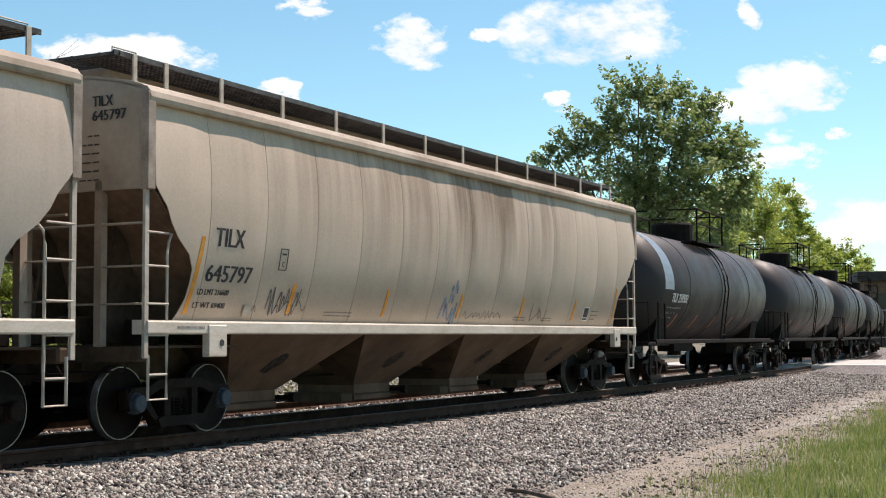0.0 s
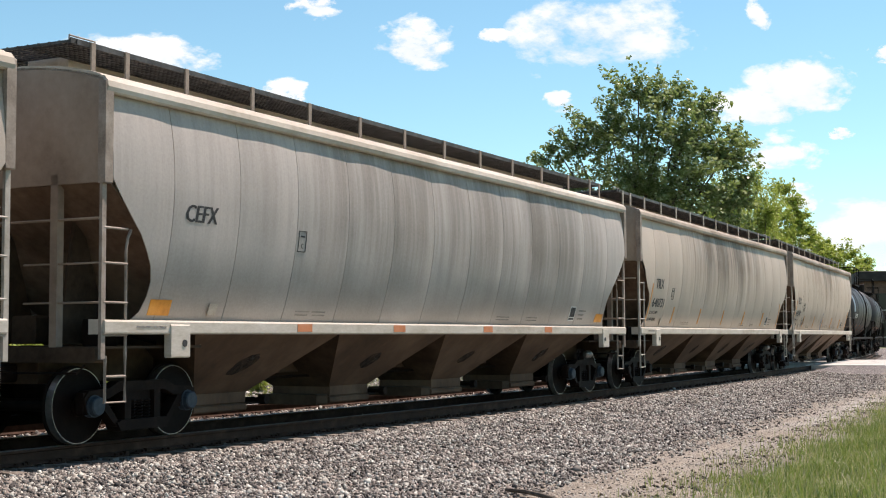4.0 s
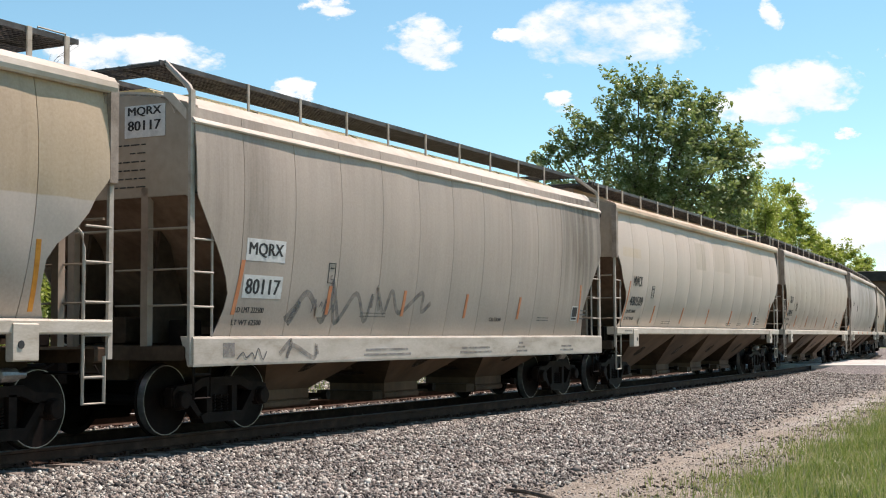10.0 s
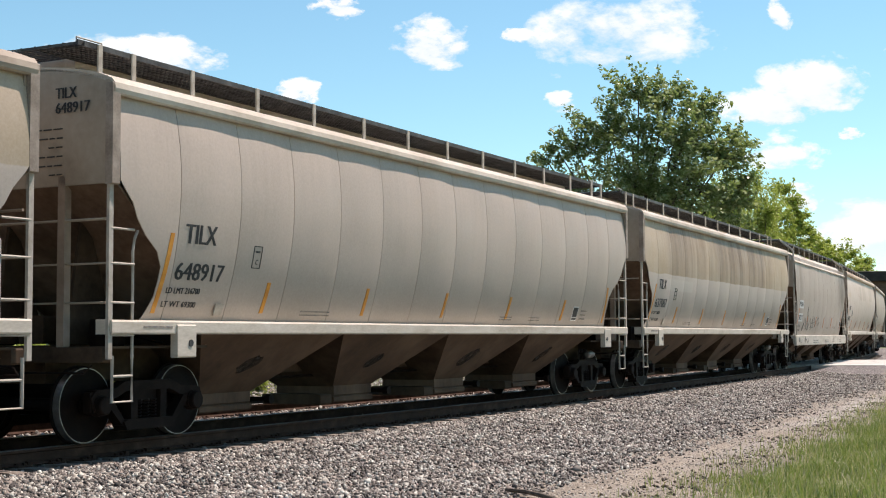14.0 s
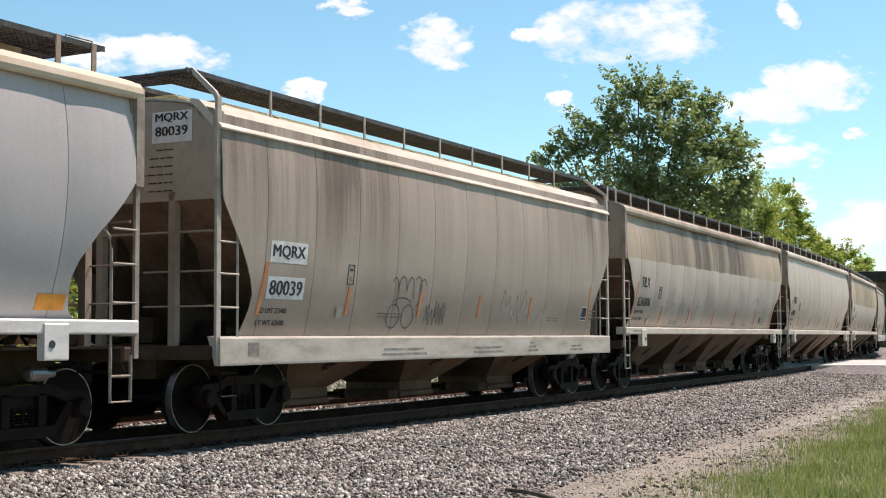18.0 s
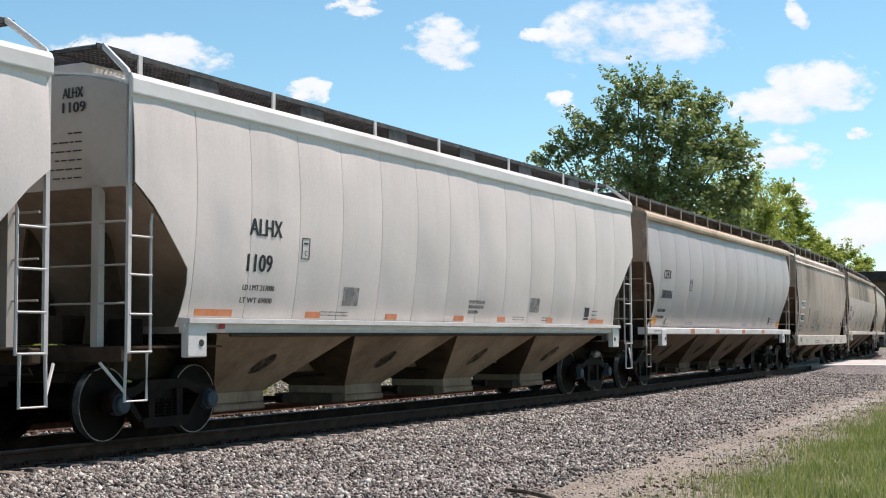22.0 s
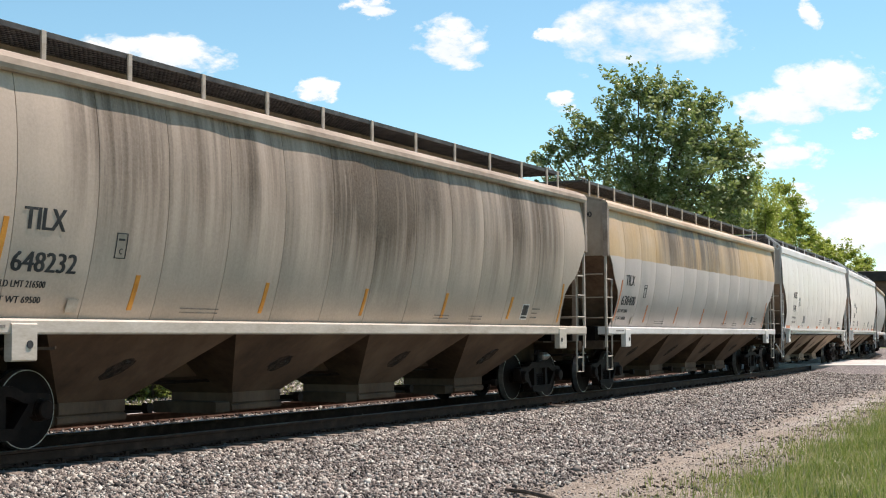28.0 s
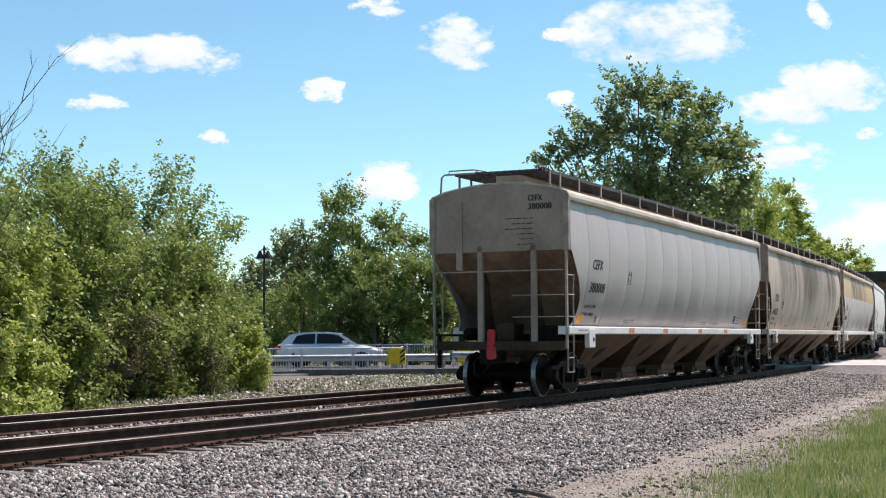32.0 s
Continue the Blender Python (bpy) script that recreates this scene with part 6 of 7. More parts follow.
def markings():
    """Graffiti and the end-of-train device, car by car."""
    by = [t[0] for t in TRAIN]
    h = 17.78 / 2
    skin0, skin5, skin9 = TRAIN[0][4]["skin"], TRAIN[5][4]["skin"], TRAIN[9][4]["skin"]
    scrawl(2.75, 3.55, 1.56, 2.0, 3, skin0, by[0], SPRAY, h, 15, 0.02, "small black spray-painted scribble")
    scrawl(2.95, 3.75, 1.58, 1.80, 4, skin0, by[0], SPRAY, h, 9, 0.016, "small black spray-painted scribble")
    scrawl(2.36, 2.55, 1.56, 1.72, 6, skin0, by[0], SPRAY, h, 4, 0.014, "small black spray-painted scribble")
    scrawl(8.0, 8.7, 1.42, 1.95, 5, skin0, by[0], SPRAY_BLUE, h, 8, 0.06, "blurred blue spray-painted letters")
    scrawl(8.25, 8.55, 1.85, 2.3, 15, skin0, by[0], SPRAY_BLUE, h, 5, 0.06, "blurred blue spray-painted letters")
    scrawl(9.0, 10.6, 1.58, 1.74, 8, skin0, by[0], SPRAY, h, 17, 0.016, "thin black spray-painted scribble")
    scrawl(12.0, 12.8, 1.5, 1.95, 9, skin0, by[0], SPRAY, h, 8, 0.02, "black spray-painted scribble", 0.9)
    hs = 14.5 / 2
    scrawl(2.25, 3.3, 1.36, 1.95, 12, skin5, by[5], SPRAY_SOFT, hs, 5, 0.10, "large blurred grey spray-painted letters", 0.8)
    scrawl(3.4, 4.6, 1.45, 2.1, 22, skin5, by[5], SPRAY_SOFT, hs, 6, 0.08, "large blurred grey spray-painted letters", 0.8)
    scrawl(4.7, 6.6, 1.5, 2.05, 24, skin5, by[5], SPRAY_SOFT, hs, 7, 0.08, "large blurred grey spray-painted letters", 0.7)
    scrawl(2.9, 3.6, 1.55, 1.82, 14, skin5, by[5], SPRAY, hs, 9, 0.02, "small black spray-painted scribble")
    scrawl(1.9, 3.0, 0.96, 1.24, 13, lambda x, z: 1.590, by[5], SPRAY_SOFT, hs, 6, 0.07, "grey spray paint over the side sill", 0.8)
    scrawl(0.9, 1.6, 0.94, 1.12, 33, lambda x, z: 1.590, by[5], SPRAY, hs, 7, 0.018, "small black spray-painted scribble")
    arcs = [(4.95, 1.60, 0.20, 0.19, 0.3, 6.4), (5.42, 1.60, 0.19, 0.19, 0.6, 6.5), (4.92, 1.98, 0.12, 0.24, -1.2, 3.6), (5.16, 2.02, 0.13, 0.22, 0.2, 3.2), (5.42, 1.98, 0.12, 0.26, -0.4, 3.4), (5.66, 2.02, 0.14, 0.24, -1.6, 3.9), (5.85, 2.06, 0.10, 0.16, 0.4, 4.4), (5.18, 1.80, 0.30, 0.10, 0.1, 3.0)]
    for cx, cz, rx, rz, a0, turn in arcs:
        one = stroke([(cx - 0.15 + rx * math.cos(a0 + turn * i / 18), cz + rz * math.sin(a0 + turn * i / 18)) for i in range(19)], skin9, by[9], SPRAY, hs, 0.024)
        part("graffiti", one, SPRAY, by[9], "black spray-painted bubble letters", hs)
    scrawl(5.85, 6.6, 1.40, 1.9, 16, skin9, by[9], SPRAY, hs, 15, 0.018, "black spray-painted scribble")
    scrawl(9.0, 9.9, 1.45, 2.1, 17, skin9, by[9], SPRAY_PALE, hs, 7, 0.04, "pale spray-painted strokes")
    scrawl(10.0, 11.0, 1.40, 1.95, 18, skin9, by[9], SPRAY_PALE, hs, 7, 0.045, "pale spray-painted strokes", 0.8)
    scrawl(8.8, 10.2, 1.5, 2.3, 19, skin9, by[9], SPRAY_SOFT, hs, 8, 0.025, "thin grey spray-painted strokes", 0.6)
    skin8 = TRAIN[8][4]["skin"]
    scrawl(3.6, 5.4, 1.7, 2.35, 26, skin8, by[8], SPRAY_PALE, h, 9, 0.03, "pale scratched strokes", 0.8)
    scrawl(5.6, 7.4, 1.6, 2.4, 27, skin8, by[8], SPRAY_PALE, h, 9, 0.03, "pale scratched strokes", 0.8)
    scrawl(13.4, 15.2, 2.2, 2.6, 28, skin8, by[8], SPRAY_PALE, h, 9, 0.04, "pale scratched strokes", 0.8)
    sheer(SPRAY_PALE, 0.6)
    eot = Shape().box(-0.95, -0.80, -0.28, -0.13, 0.80, 1.08, 0.03).box(-0.93, -0.82, -0.27, -0.14, 1.08, 1.42, 0.03)
    part("end_marker", eot, RED_MARK, by[15], "red end-of-train marker box on the coupler", h)
    part("marker_bracket", Shape().box(-0.80, -0.6, -0.24, -0.18, 0.84, 0.9).tube([(-0.86, -0.2, 0.78), (-0.9, -0.1, 0.6), (-0.7, 0.1, 0.5)], 0.02, 6), STEEL_DARK, by[15], "", h)


markings()


# ---- plants ----
LEAF_SUN = island_material("fresh_green_leaves", [(0.0, (0.237, 0.294, 0.0506)), (0.4, (0.363, 0.441, 0.0861)), (0.75, (0.488, 0.553, 0.142)), (1.0, (0.663, 0.67, 0.263))], 0.5, 0.0, 0.38)
LEAF_DEEP = island_material("deep_green_leaves", [(0.0, (0.147, 0.196, 0.0704)), (0.45, (0.235, 0.304, 0.114)), (0.75, (0.342, 0.411, 0.185)), (1.0, (0.586, 0.626, 0.405))], 0.36, 0.0, 0.38)
LEAF_OLIVE = island_material("olive_spring_leaves", [(0.0, (0.164, 0.208, 0.0505)), (0.4, (0.244, 0.317, 0.0776)), (0.8, (0.327, 0.398, 0.117)), (1.0, (0.446, 0.488, 0.209))], 0.55, 0.0, 0.34)
LEAF_HAZE = island_material("pale_hazy_leaves", [(0.0, (0.16, 0.188, 0.104)), (0.5, (0.232, 0.264, 0.152)), (1.0, (0.336, 0.36, 0.24))], 0.5, 0.0, 0.5)
LEAF_BROWN = island_material("brownish_bush_twigs", [(0.0, (0.09, 0.07, 0.04)), (0.5, (0.17, 0.14, 0.08)), (1.0, (0.26, 0.23, 0.14))], 0.7, 0.0, 0.2)
GRASS = island_material("long_grass_blades", [(0.0, (0.11, 0.15, 0.035)), (0.35, (0.21, 0.28, 0.062)), (0.6, (0.31, 0.37, 0.11)), (0.8, (0.45, 0.42, 0.20)), (1.0, (0.63, 0.55, 0.35))], 0.5, 0.0, 0.38)


def leaf_cloud(centres, radii, per, size, seed, squash=0.8):
    """Small folded leaves strewn through clumps."""
    rng = np.random.default_rng(seed)
    c = np.repeat(centres, per, axis=0)
    r = np.repeat(radii, per)
    d = rng.normal(size=(len(c), 3))
    d /= np.linalg.norm(d, axis=1, keepdims=True)
    p = c + d * (r * rng.random(len(c)) ** 0.5)[:, None] * np.array([1, 1, squash])
    n = len(p)
    u = rng.normal(size=(n, 3))
    u /= np.linalg.norm(u, axis=1, keepdims=True)
    face = rng.normal(size=(n, 3)) + np.array(SUN_DIR + Vector((0, 0, 0.25))) * 1.5
    w = np.cross(u, face)
    w /= np.linalg.norm(w, axis=1, keepdims=True)
    u = np.cross(w, face)
    u /= np.linalg.norm(u, axis=1, keepdims=True)
    s = size * np.exp(rng.normal(0, 0.25, (n, 1)))
    nrm = np.cross(u, w)
    v = np.stack([p - u * s, p + w * s * 0.62 + nrm * s * 0.16, p + u * s, p - w * s * 0.62 + nrm * s * 0.16], 1).reshape(-1, 3)
    f = np.arange(4 * n).reshape(n, 4)
    return v, f


def make_tree(name, x, y, lobes, label, leaf, leaf_size, per, trunk_r, seed, category="tree", low=0.0, clump=0.62, rising=0.6, twigs=4):
    """A tree: tapered trunk, limbs to each lobe, and leafy shoots that spread and rise from them. lobes: (side, depth, up, radius, shoots), in metres from the foot; side runs across the view."""
    rng = random.Random(seed)
    z0 = float(ground_z(x, y))
    tree = tagged(new(name), label, category)
    tree.location = (x, y, z0)
    across, away = Vector((0.4711, -0.8820, 0)), Vector((0.8823, 0.4708, 0))
    wood = Shape()
    top = max(l[2] for l in lobes)
    lean = Vector((rng.uniform(-0.3, 0.3), rng.uniform(-0.3, 0.3), 0))
    stem = [Vector((0, 0, 0)) + lean * (k / 5) ** 2 + Vector((0, 0, top * 0.8 * k / 5)) for k in range(6)]
    wood.tube([(0, 0, -0.3)] + [tuple(p) for p in stem], trunk_r, 8, 0, trunk_r * 0.22)
    cc, rr = [], []
    for side, depth, up, rad, shoots in lobes:
        c = across * side + away * depth + Vector((0, 0, up))
        k = min(4, max(1, int((up / top) * 3.2)))
        a = stem[k]
        mid = (a + c) / 2 + Vector((rng.uniform(-0.3, 0.3), rng.uniform(-0.3, 0.3), -0.1 * rad))
        wood.tube([tuple(a), tuple(mid), tuple(c)], trunk_r * 0.38, 6, 0, trunk_r * 0.09)
        out = Vector((c.x, c.y, 0)) * 0.12
        for j in range(shoots):
            v = Vector((rng.gauss(0, 1), rng.gauss(0, 1), rng.gauss(0, 0.8))).normalized()
            d = (v + Vector((0, 0, rising)) + out).normalized()
            root = c + v * rad * rng.uniform(0.0, 0.55) - Vector((0, 0, rad * 0.3 * rising))
            run = rad * rng.uniform(0.4, 1.0)
            bend = Vector((rng.uniform(-0.2, 0.2), rng.uniform(-0.2, 0.2), rng.uniform(-0.1, 0.15))) * run
            steps = max(4, int(run / (0.42 * clump)))
            for i in range(steps):
                f = 0.2 + 0.85 * i / (steps - 1)
                p = root + d * run * f + bend * f * f
                if p.z < low or rng.random() < 0.8 * (f - 0.6):
                    continue
                cc.append(tuple(p))
                rr.append(clump * (0.62 - 0.22 * f) * rng.uniform(0.7, 1.15))
            if j % twigs == 0:
                wood.tube([tuple(root - v * rad * 0.2), tuple(root + d * run * 0.5 + bend * 0.25), tuple(root + d * run + bend)], trunk_r * 0.09, 4, 0, trunk_r * 0.02)
    part("trunk", wood, BARK, tree)
    v, f = leaf_cloud(np.array(cc), np.array(rr), per, leaf_size, seed)
    put("crown", arrays_mesh("crown", v, f), leaf, tree)
    return tree


def make_bare_tree(x, y):
    """Several thin upright stems that fork into fine rising twigs."""
    rng = random.Random(5)
    tree = tagged(new("bare_tree"), "bare thin-branched tree standing in the thicket", "tree")
    tree.location = (x, y, float(ground_z(x, y)))
    wood = Shape()

    def grow(p, d, length, r, level):
        pts = [p]
        for k in range(4):
            d = (d + Vector((rng.gauss(0, 0.10), rng.gauss(0, 0.10), 0.05))).normalized()
            pts.append(pts[-1] + d * (length / 4))
        wood.tube([tuple(q) for q in pts], r, 5 if level < 2 else 4, 0, r * 0.4)
        if level < 3:
            for k in range(5 if level == 0 else 4):
                at = pts[rng.choice((1, 2, 3, 4))]
                side = (d + Vector((rng.gauss(0, 0.42), rng.gauss(0, 0.42), rng.uniform(-0.1, 0.25)))).normalized()
                grow(at, side, length * rng.uniform(0.38, 0.55), r * 0.48, level + 1)
    for k in range(4):
        grow(Vector((rng.uniform(-0.4, 0.4), rng.uniform(-0.4, 0.4), -0.2)), Vector((rng.gauss(0, 0.10), rng.gauss(0, 0.10), 1)).normalized(), rng.uniform(4.3, 5.2), 0.045, 0)
    part("trunk", wood, BARK, tree)


def plants():
    # the big poplar behind the train
    make_tree("poplar_tree", 76.05, 15.15, [(0.2, 0, 16.3, 1.9, 50), (2.0, 0.3, 16.2, 1.4, 30), (-4.7, 0.2, 12.9, 0.8, 8), (5.9, 0.2, 13.2, 1.2, 18), (2.6, -1.5, 10.8, 2.6, 60), (-1.4, 0.5, 13.8, 2.6, 80), (3.9, 0, 15.4, 1.5, 34), (2.2, -0.5, 13.4, 2.8, 90), (-3.6, 0.3, 13.2, 1.5, 26), (-5.4, 0, 12.3, 0.9, 9), (-3.6, 0.6, 10.4, 2.6, 66), (4.9, 0, 12.4, 2.0, 56), (0.6, 0, 10.4, 3.2, 110), (5.3, 0, 9.6, 1.9, 50), (0.5, 1, 7.4, 3.6, 80), (-6.0, 0, 10.0, 1.1, 12), (-5.0, 0.4, 8.6, 1.6, 22), (4.2, 0.5, 7.0, 2.8, 60), (-2.6, 0, 7.6, 2.4, 40), (6.2, 0, 11.0, 0.9, 10)],
              "tall green poplar with gaps in its uneven crown", LEAF_DEEP, 0.12, 9, 0.30, 21, low=3.0, clump=0.72, rising=0.38)
    # lighter trees further along
    for k, (x, y, hgt, wide, leaf) in enumerate(((120.0, 24.3, 15.0, 4.2, LEAF_SUN), (131.0, 28.0, 17.5, 4.4, LEAF_SUN), (148.7, 27.6, 19.5, 4.6, LEAF_SUN), (106.0, 25.0, 15.0, 4.6, LEAF_DEEP), (165.0, 33.2, 22.5, 4.8, LEAF_SUN), (112.0, 22.0, 11.0, 3.6, LEAF_SUN))):
        rng = random.Random(60 + k)
        lobes = [(rng.uniform(-0.95, 0.95) * wide * (1 - 0.028 * j), rng.uniform(-0.6, 0.6) * wide, hgt * (0.2 + 0.72 * j / 19 + rng.uniform(-0.04, 0.04)), wide * rng.uniform(0.3, 0.5), 26) for j in range(20)]
        make_tree("roadside_tree", x, y, lobes, "bright green leafy tree beyond the crossing", leaf, 0.12, 13, 0.2, 60 + k, low=1.5, clump=1.0, rising=0.9)
    for k, (x, y, hgt) in enumerate(((285.0, 62.0, 37.0), (291.0, 60.5, 35.0), (297.0, 58.0, 32.0), (303.0, 55.0, 28.5), (309.0, 52.0, 25.0), (318.0, 49.0, 21.0), (326.0, 45.0, 17.0))):
        rng = random.Random(80 + k)
        lobes = [(rng.uniform(-3.5, 3.5), rng.uniform(-3, 3), hgt * (0.2 + 0.68 * j / 9), 5.2 - 0.3 * j, 24) for j in range(10)]
        make_tree("distant_tree", x, y, lobes, "distant bright green tree along the curve", LEAF_SUN, 0.30, 9, 0.3, 80 + k, low=2, clump=1.9, rising=0.8)
    # thicket beyond the far track
    across, away = Vector((0.4711, -0.8820, 0)), Vector((0.8823, 0.4708, 0))
    rng = random.Random(77)
    count = 0
    for row, (share, back) in enumerate(((0.42, 0.0), (0.66, 1.7), (0.88, 3.4), (1.0, 5.4))):
        for i in range(11):
            side = -0.372 + 0.0222 * i + rng.uniform(-0.006, 0.006) + (0.0 if row < 3 else -0.012)
            dist = 29.5 + (side + 0.33) * 82 + back + rng.uniform(-0.5, 0.5)
            rise = float(np.interp(side, [-0.37, -0.30, -0.262, -0.235, -0.21, -0.195, -0.182, -0.172, -0.155, -0.14], [0.126, 0.130, 0.136, 0.127, 0.120, 0.106, 0.078, 0.05, 0.034, 0.012]))
            hgt = max((1.9 + rise * dist) * 1.06 * share * rng.uniform(0.9, 1.06), 1.3)
            spot = EYE + away * dist + across * (side * dist)
            leaf = LEAF_OLIVE
            if row < 2 and (side < -0.29 or side > -0.165):
                leaf = LEAF_SUN
            if row == 0 and -0.285 < side < -0.165 and i % 4 != 0:
                leaf, hgt = LEAF_BROWN, hgt * 0.95
            w = max(hgt * 0.3, 0.8)
            lobes = [(rng.uniform(-0.8, 0.8) * w, rng.uniform(-0.8, 0.8) * w, hgt * (0.06 + 0.82 * j / 8), w * rng.uniform(0.75, 1.05) * (1 - 0.05 * j), 25) for j in range(9)]
            make_tree("shrub", spot.x, spot.y, lobes, "dense olive-green bush beside the track" if leaf == LEAF_OLIVE else "low brownish twiggy bush" if leaf == LEAF_BROWN else "bright yellow-green bush beside the track", leaf, 0.055 if leaf != LEAF_BROWN else 0.03, 9, 0.045, 100 + count, "bush", low=0.02, clump=0.46, rising=1.5, twigs=2 if leaf != LEAF_BROWN else 1)
            count += 1
    # bare tree over the thicket
    make_bare_tree(19.75, 9.75)
    # trees behind the road
    road_side = [(-0.087, 80, 0.113, 2.3, LEAF_OLIVE), (-0.064, 80, 0.122, 2.5, LEAF_OLIVE), (-0.042, 81, 0.103, 2.4, LEAF_OLIVE), (-0.02, 82, 0.090, 2.4, LEAF_OLIVE), (0.004, 83, 0.085, 2.6, LEAF_OLIVE), (-0.076, 78, 0.062, 2.6, LEAF_OLIVE), (-0.050, 78, 0.064, 2.6, LEAF_OLIVE), (-0.025, 79, 0.062, 2.6, LEAF_OLIVE), (0.0, 80, 0.06, 2.6, LEAF_OLIVE), (-0.156, 102, 0.046, 3.6, LEAF_HAZE), (-0.136, 100, 0.060, 3.4, LEAF_HAZE), (-0.118, 98, 0.076, 3.2, LEAF_HAZE), (-0.104, 96, 0.084, 2.8, LEAF_HAZE), (-0.176, 104, 0.044, 3.6, LEAF_OLIVE), (-0.2, 104, 0.04, 3.6, LEAF_OLIVE), (-0.125, 86, 0.036, 3.0, LEAF_OLIVE), (-0.148, 86, 0.030, 3.0, LEAF_OLIVE), (-0.104, 84, 0.046, 2.8, LEAF_OLIVE), (-0.17, 88, 0.028, 3.0, LEAF_OLIVE)]
    for k, (side, dist, rise, wide, leaf) in enumerate(road_side):
        rng = random.Random(140 + k)
        spot = EYE + away * dist + across * (side * dist)
        hgt = 1.75 + rise * dist
        lobes = [(rng.uniform(-0.75, 0.75) * wide * (1 - 0.045 * j), rng.uniform(-0.6, 0.6) * wide, hgt * (0.08 + 0.80 * j / 13 + rng.uniform(-0.03, 0.03)), wide * rng.uniform(0.36, 0.6), 30) for j in range(14)]
        make_tree("road_tree", spot.x, spot.y, lobes, "green poplar behind the road fence" if dist < 83 else "pale green tree behind the road", leaf, 0.085 if dist < 90 else 0.11, 7, 0.14, 140 + k, low=0.05, clump=0.62, rising=1.1)
    # long grass on the near verge
    rng = np.random.default_rng(9)
    n = 75000
    x = rng.uniform(11.5, 38, n)
    off = -6.9 - 5.2 * rng.random(n)
    keep = (off < np.minimum(-8.85 + 0.05 * x, -7.0) + 0.25 * np.sin(x * 1.3) + rng.normal(0, 0.3, n)) & (np.hypot(x, off + 12.4) > 5)
    x, off = x[keep], off[keep]
    px, py = along(x, off)
    blades("long_grass", px, py, rng, 0.10, "long green grass on the verge", 0.0055)
    n = 2600
    x = rng.uniform(11, 40, n)
    off = np.minimum(-8.6 + 0.05 * x, -6.9) + rng.normal(0.25, 0.35, n)
    px, py = along(x, off)
    blades("grass_tufts", px, py, rng, 0.08, "thin dry grass stalks on bare dirt", 0.004)
    n = 9000
    s = rng.uniform(22, 62, n)
    off = 7.2 + 10.0 * rng.random(n) ** 1.2
    px, py = along(s, off)
    blades("weeds", px, py, rng, 0.11, "weeds and tufts beyond the far track", 0.012)


def blades(name, px, py, rng, tall, label, width):
    n = len(px)
    pz = ground_z(px, py)
    a = rng.uniform(0, 6.283, n)
    hgt = tall * np.exp(rng.normal(0, 0.35, n)) * (1.0 + 0.45 * np.sin(px * 2.1 + 1.3 * py) * np.sin(py * 3.3 - px))
    lean = rng.normal(0.0, 0.55, n) * hgt
    dx, dy = np.cos(a), np.sin(a)
    b = rng.uniform(0, 6.283, n)
    lx, ly = np.cos(b) * lean, np.sin(b) * lean
    w = width
    p0 = np.stack([px - dx * w, py - dy * w, pz - 0.02], 1)
    p1 = np.stack([px + dx * w, py + dy * w, pz - 0.02], 1)
    p2 = np.stack([px + dx * w * 0.7 + lx * 0.35, py + dy * w * 0.7 + ly * 0.35, pz + hgt * 0.6], 1)
    p3 = np.stack([px - dx * w * 0.7 + lx * 0.35, py - dy * w * 0.7 + ly * 0.35, pz + hgt * 0.6], 1)
    p4 = np.stack([px + lx + dx * 0.001, py + ly + dy * 0.001, pz + hgt], 1)
    p5 = np.stack([px + lx - dx * 0.001, py + ly - dy * 0.001, pz + hgt], 1)
    v = np.stack([p0, p1, p2, p3, p4, p5], 1).reshape(-1, 3)
    k = np.arange(n)[:, None] * 6
    f = np.concatenate([k + np.array([[0, 1, 2, 3]]), k + np.array([[3, 2, 4, 5]])], 0)
    tagged(put(name, arrays_mesh(name, v, f), GRASS), label, "grass", kind="stuff")


plants()

# ---- the road crossing, its fences and what stands there ----
GALV = surface("galvanised_steel", (0.36, 0.37, 0.38), (0.5, 0.51, 0.52), (0.62, 0.63, 0.64), 3.0, 0.45, 0.5, 0.1)
YELLOW = surface("yellow_sign_paint", (0.6, 0.38, 0.01), (0.75, 0.5, 0.015), (0.8, 0.58, 0.04), 3.0, 0.45, 0.0, 0.05)
LAMP_BLACK = surface("black_lamp_paint", (0.012, 0.012, 0.013), (0.02, 0.02, 0.021), (0.035, 0.035, 0.036), 3.0, 0.45, 0.0, 0.05)
ASPHALT = surface("grey_asphalt", (0.05, 0.05, 0.05), (0.085, 0.083, 0.08), (0.13, 0.125, 0.12), 1.5, 0.9, 0.0, 0.4)


def ribbon(name, rows, material, label, category, thick=0.4):
    """A slab along rows of (left point, right point)."""
    sh = Shape()
    verts = []
    for a, b in rows:
        verts += [a, b, (b[0], b[1], b[2] - thick), (a[0], a[1], a[2] - thick)]
    faces = []
    for k in range(len(rows) - 1):
        i, j = 4 * k, 4 * k + 4
        faces += [(i, i + 1, j + 1, j), (i + 1, i + 2, j + 2, j + 1), (i + 2, i + 3, j + 3, j + 2), (i + 3, i, j, j + 3)]
    faces += [(0, 3, 2, 1), (4 * len(rows) - 4, 4 * len(rows) - 3, 4 * len(rows) - 2, 4 * len(rows) - 1)]
    sh.add(verts, faces)
    return tagged(part(name, sh, material, None), label, category, kind="structure")


ROAD_ROWS = [(47.0, 56.0, -0.26), (54.5, 33.0, -0.24), (58.5, 20.0, -0.16), (62.2, 9.0, -0.03), (65.2, 0.5, -0.013), (67.5, -6.0, -0.03), (71.0, -16.0, -0.30), (78.0, -36.0, -0.40)]


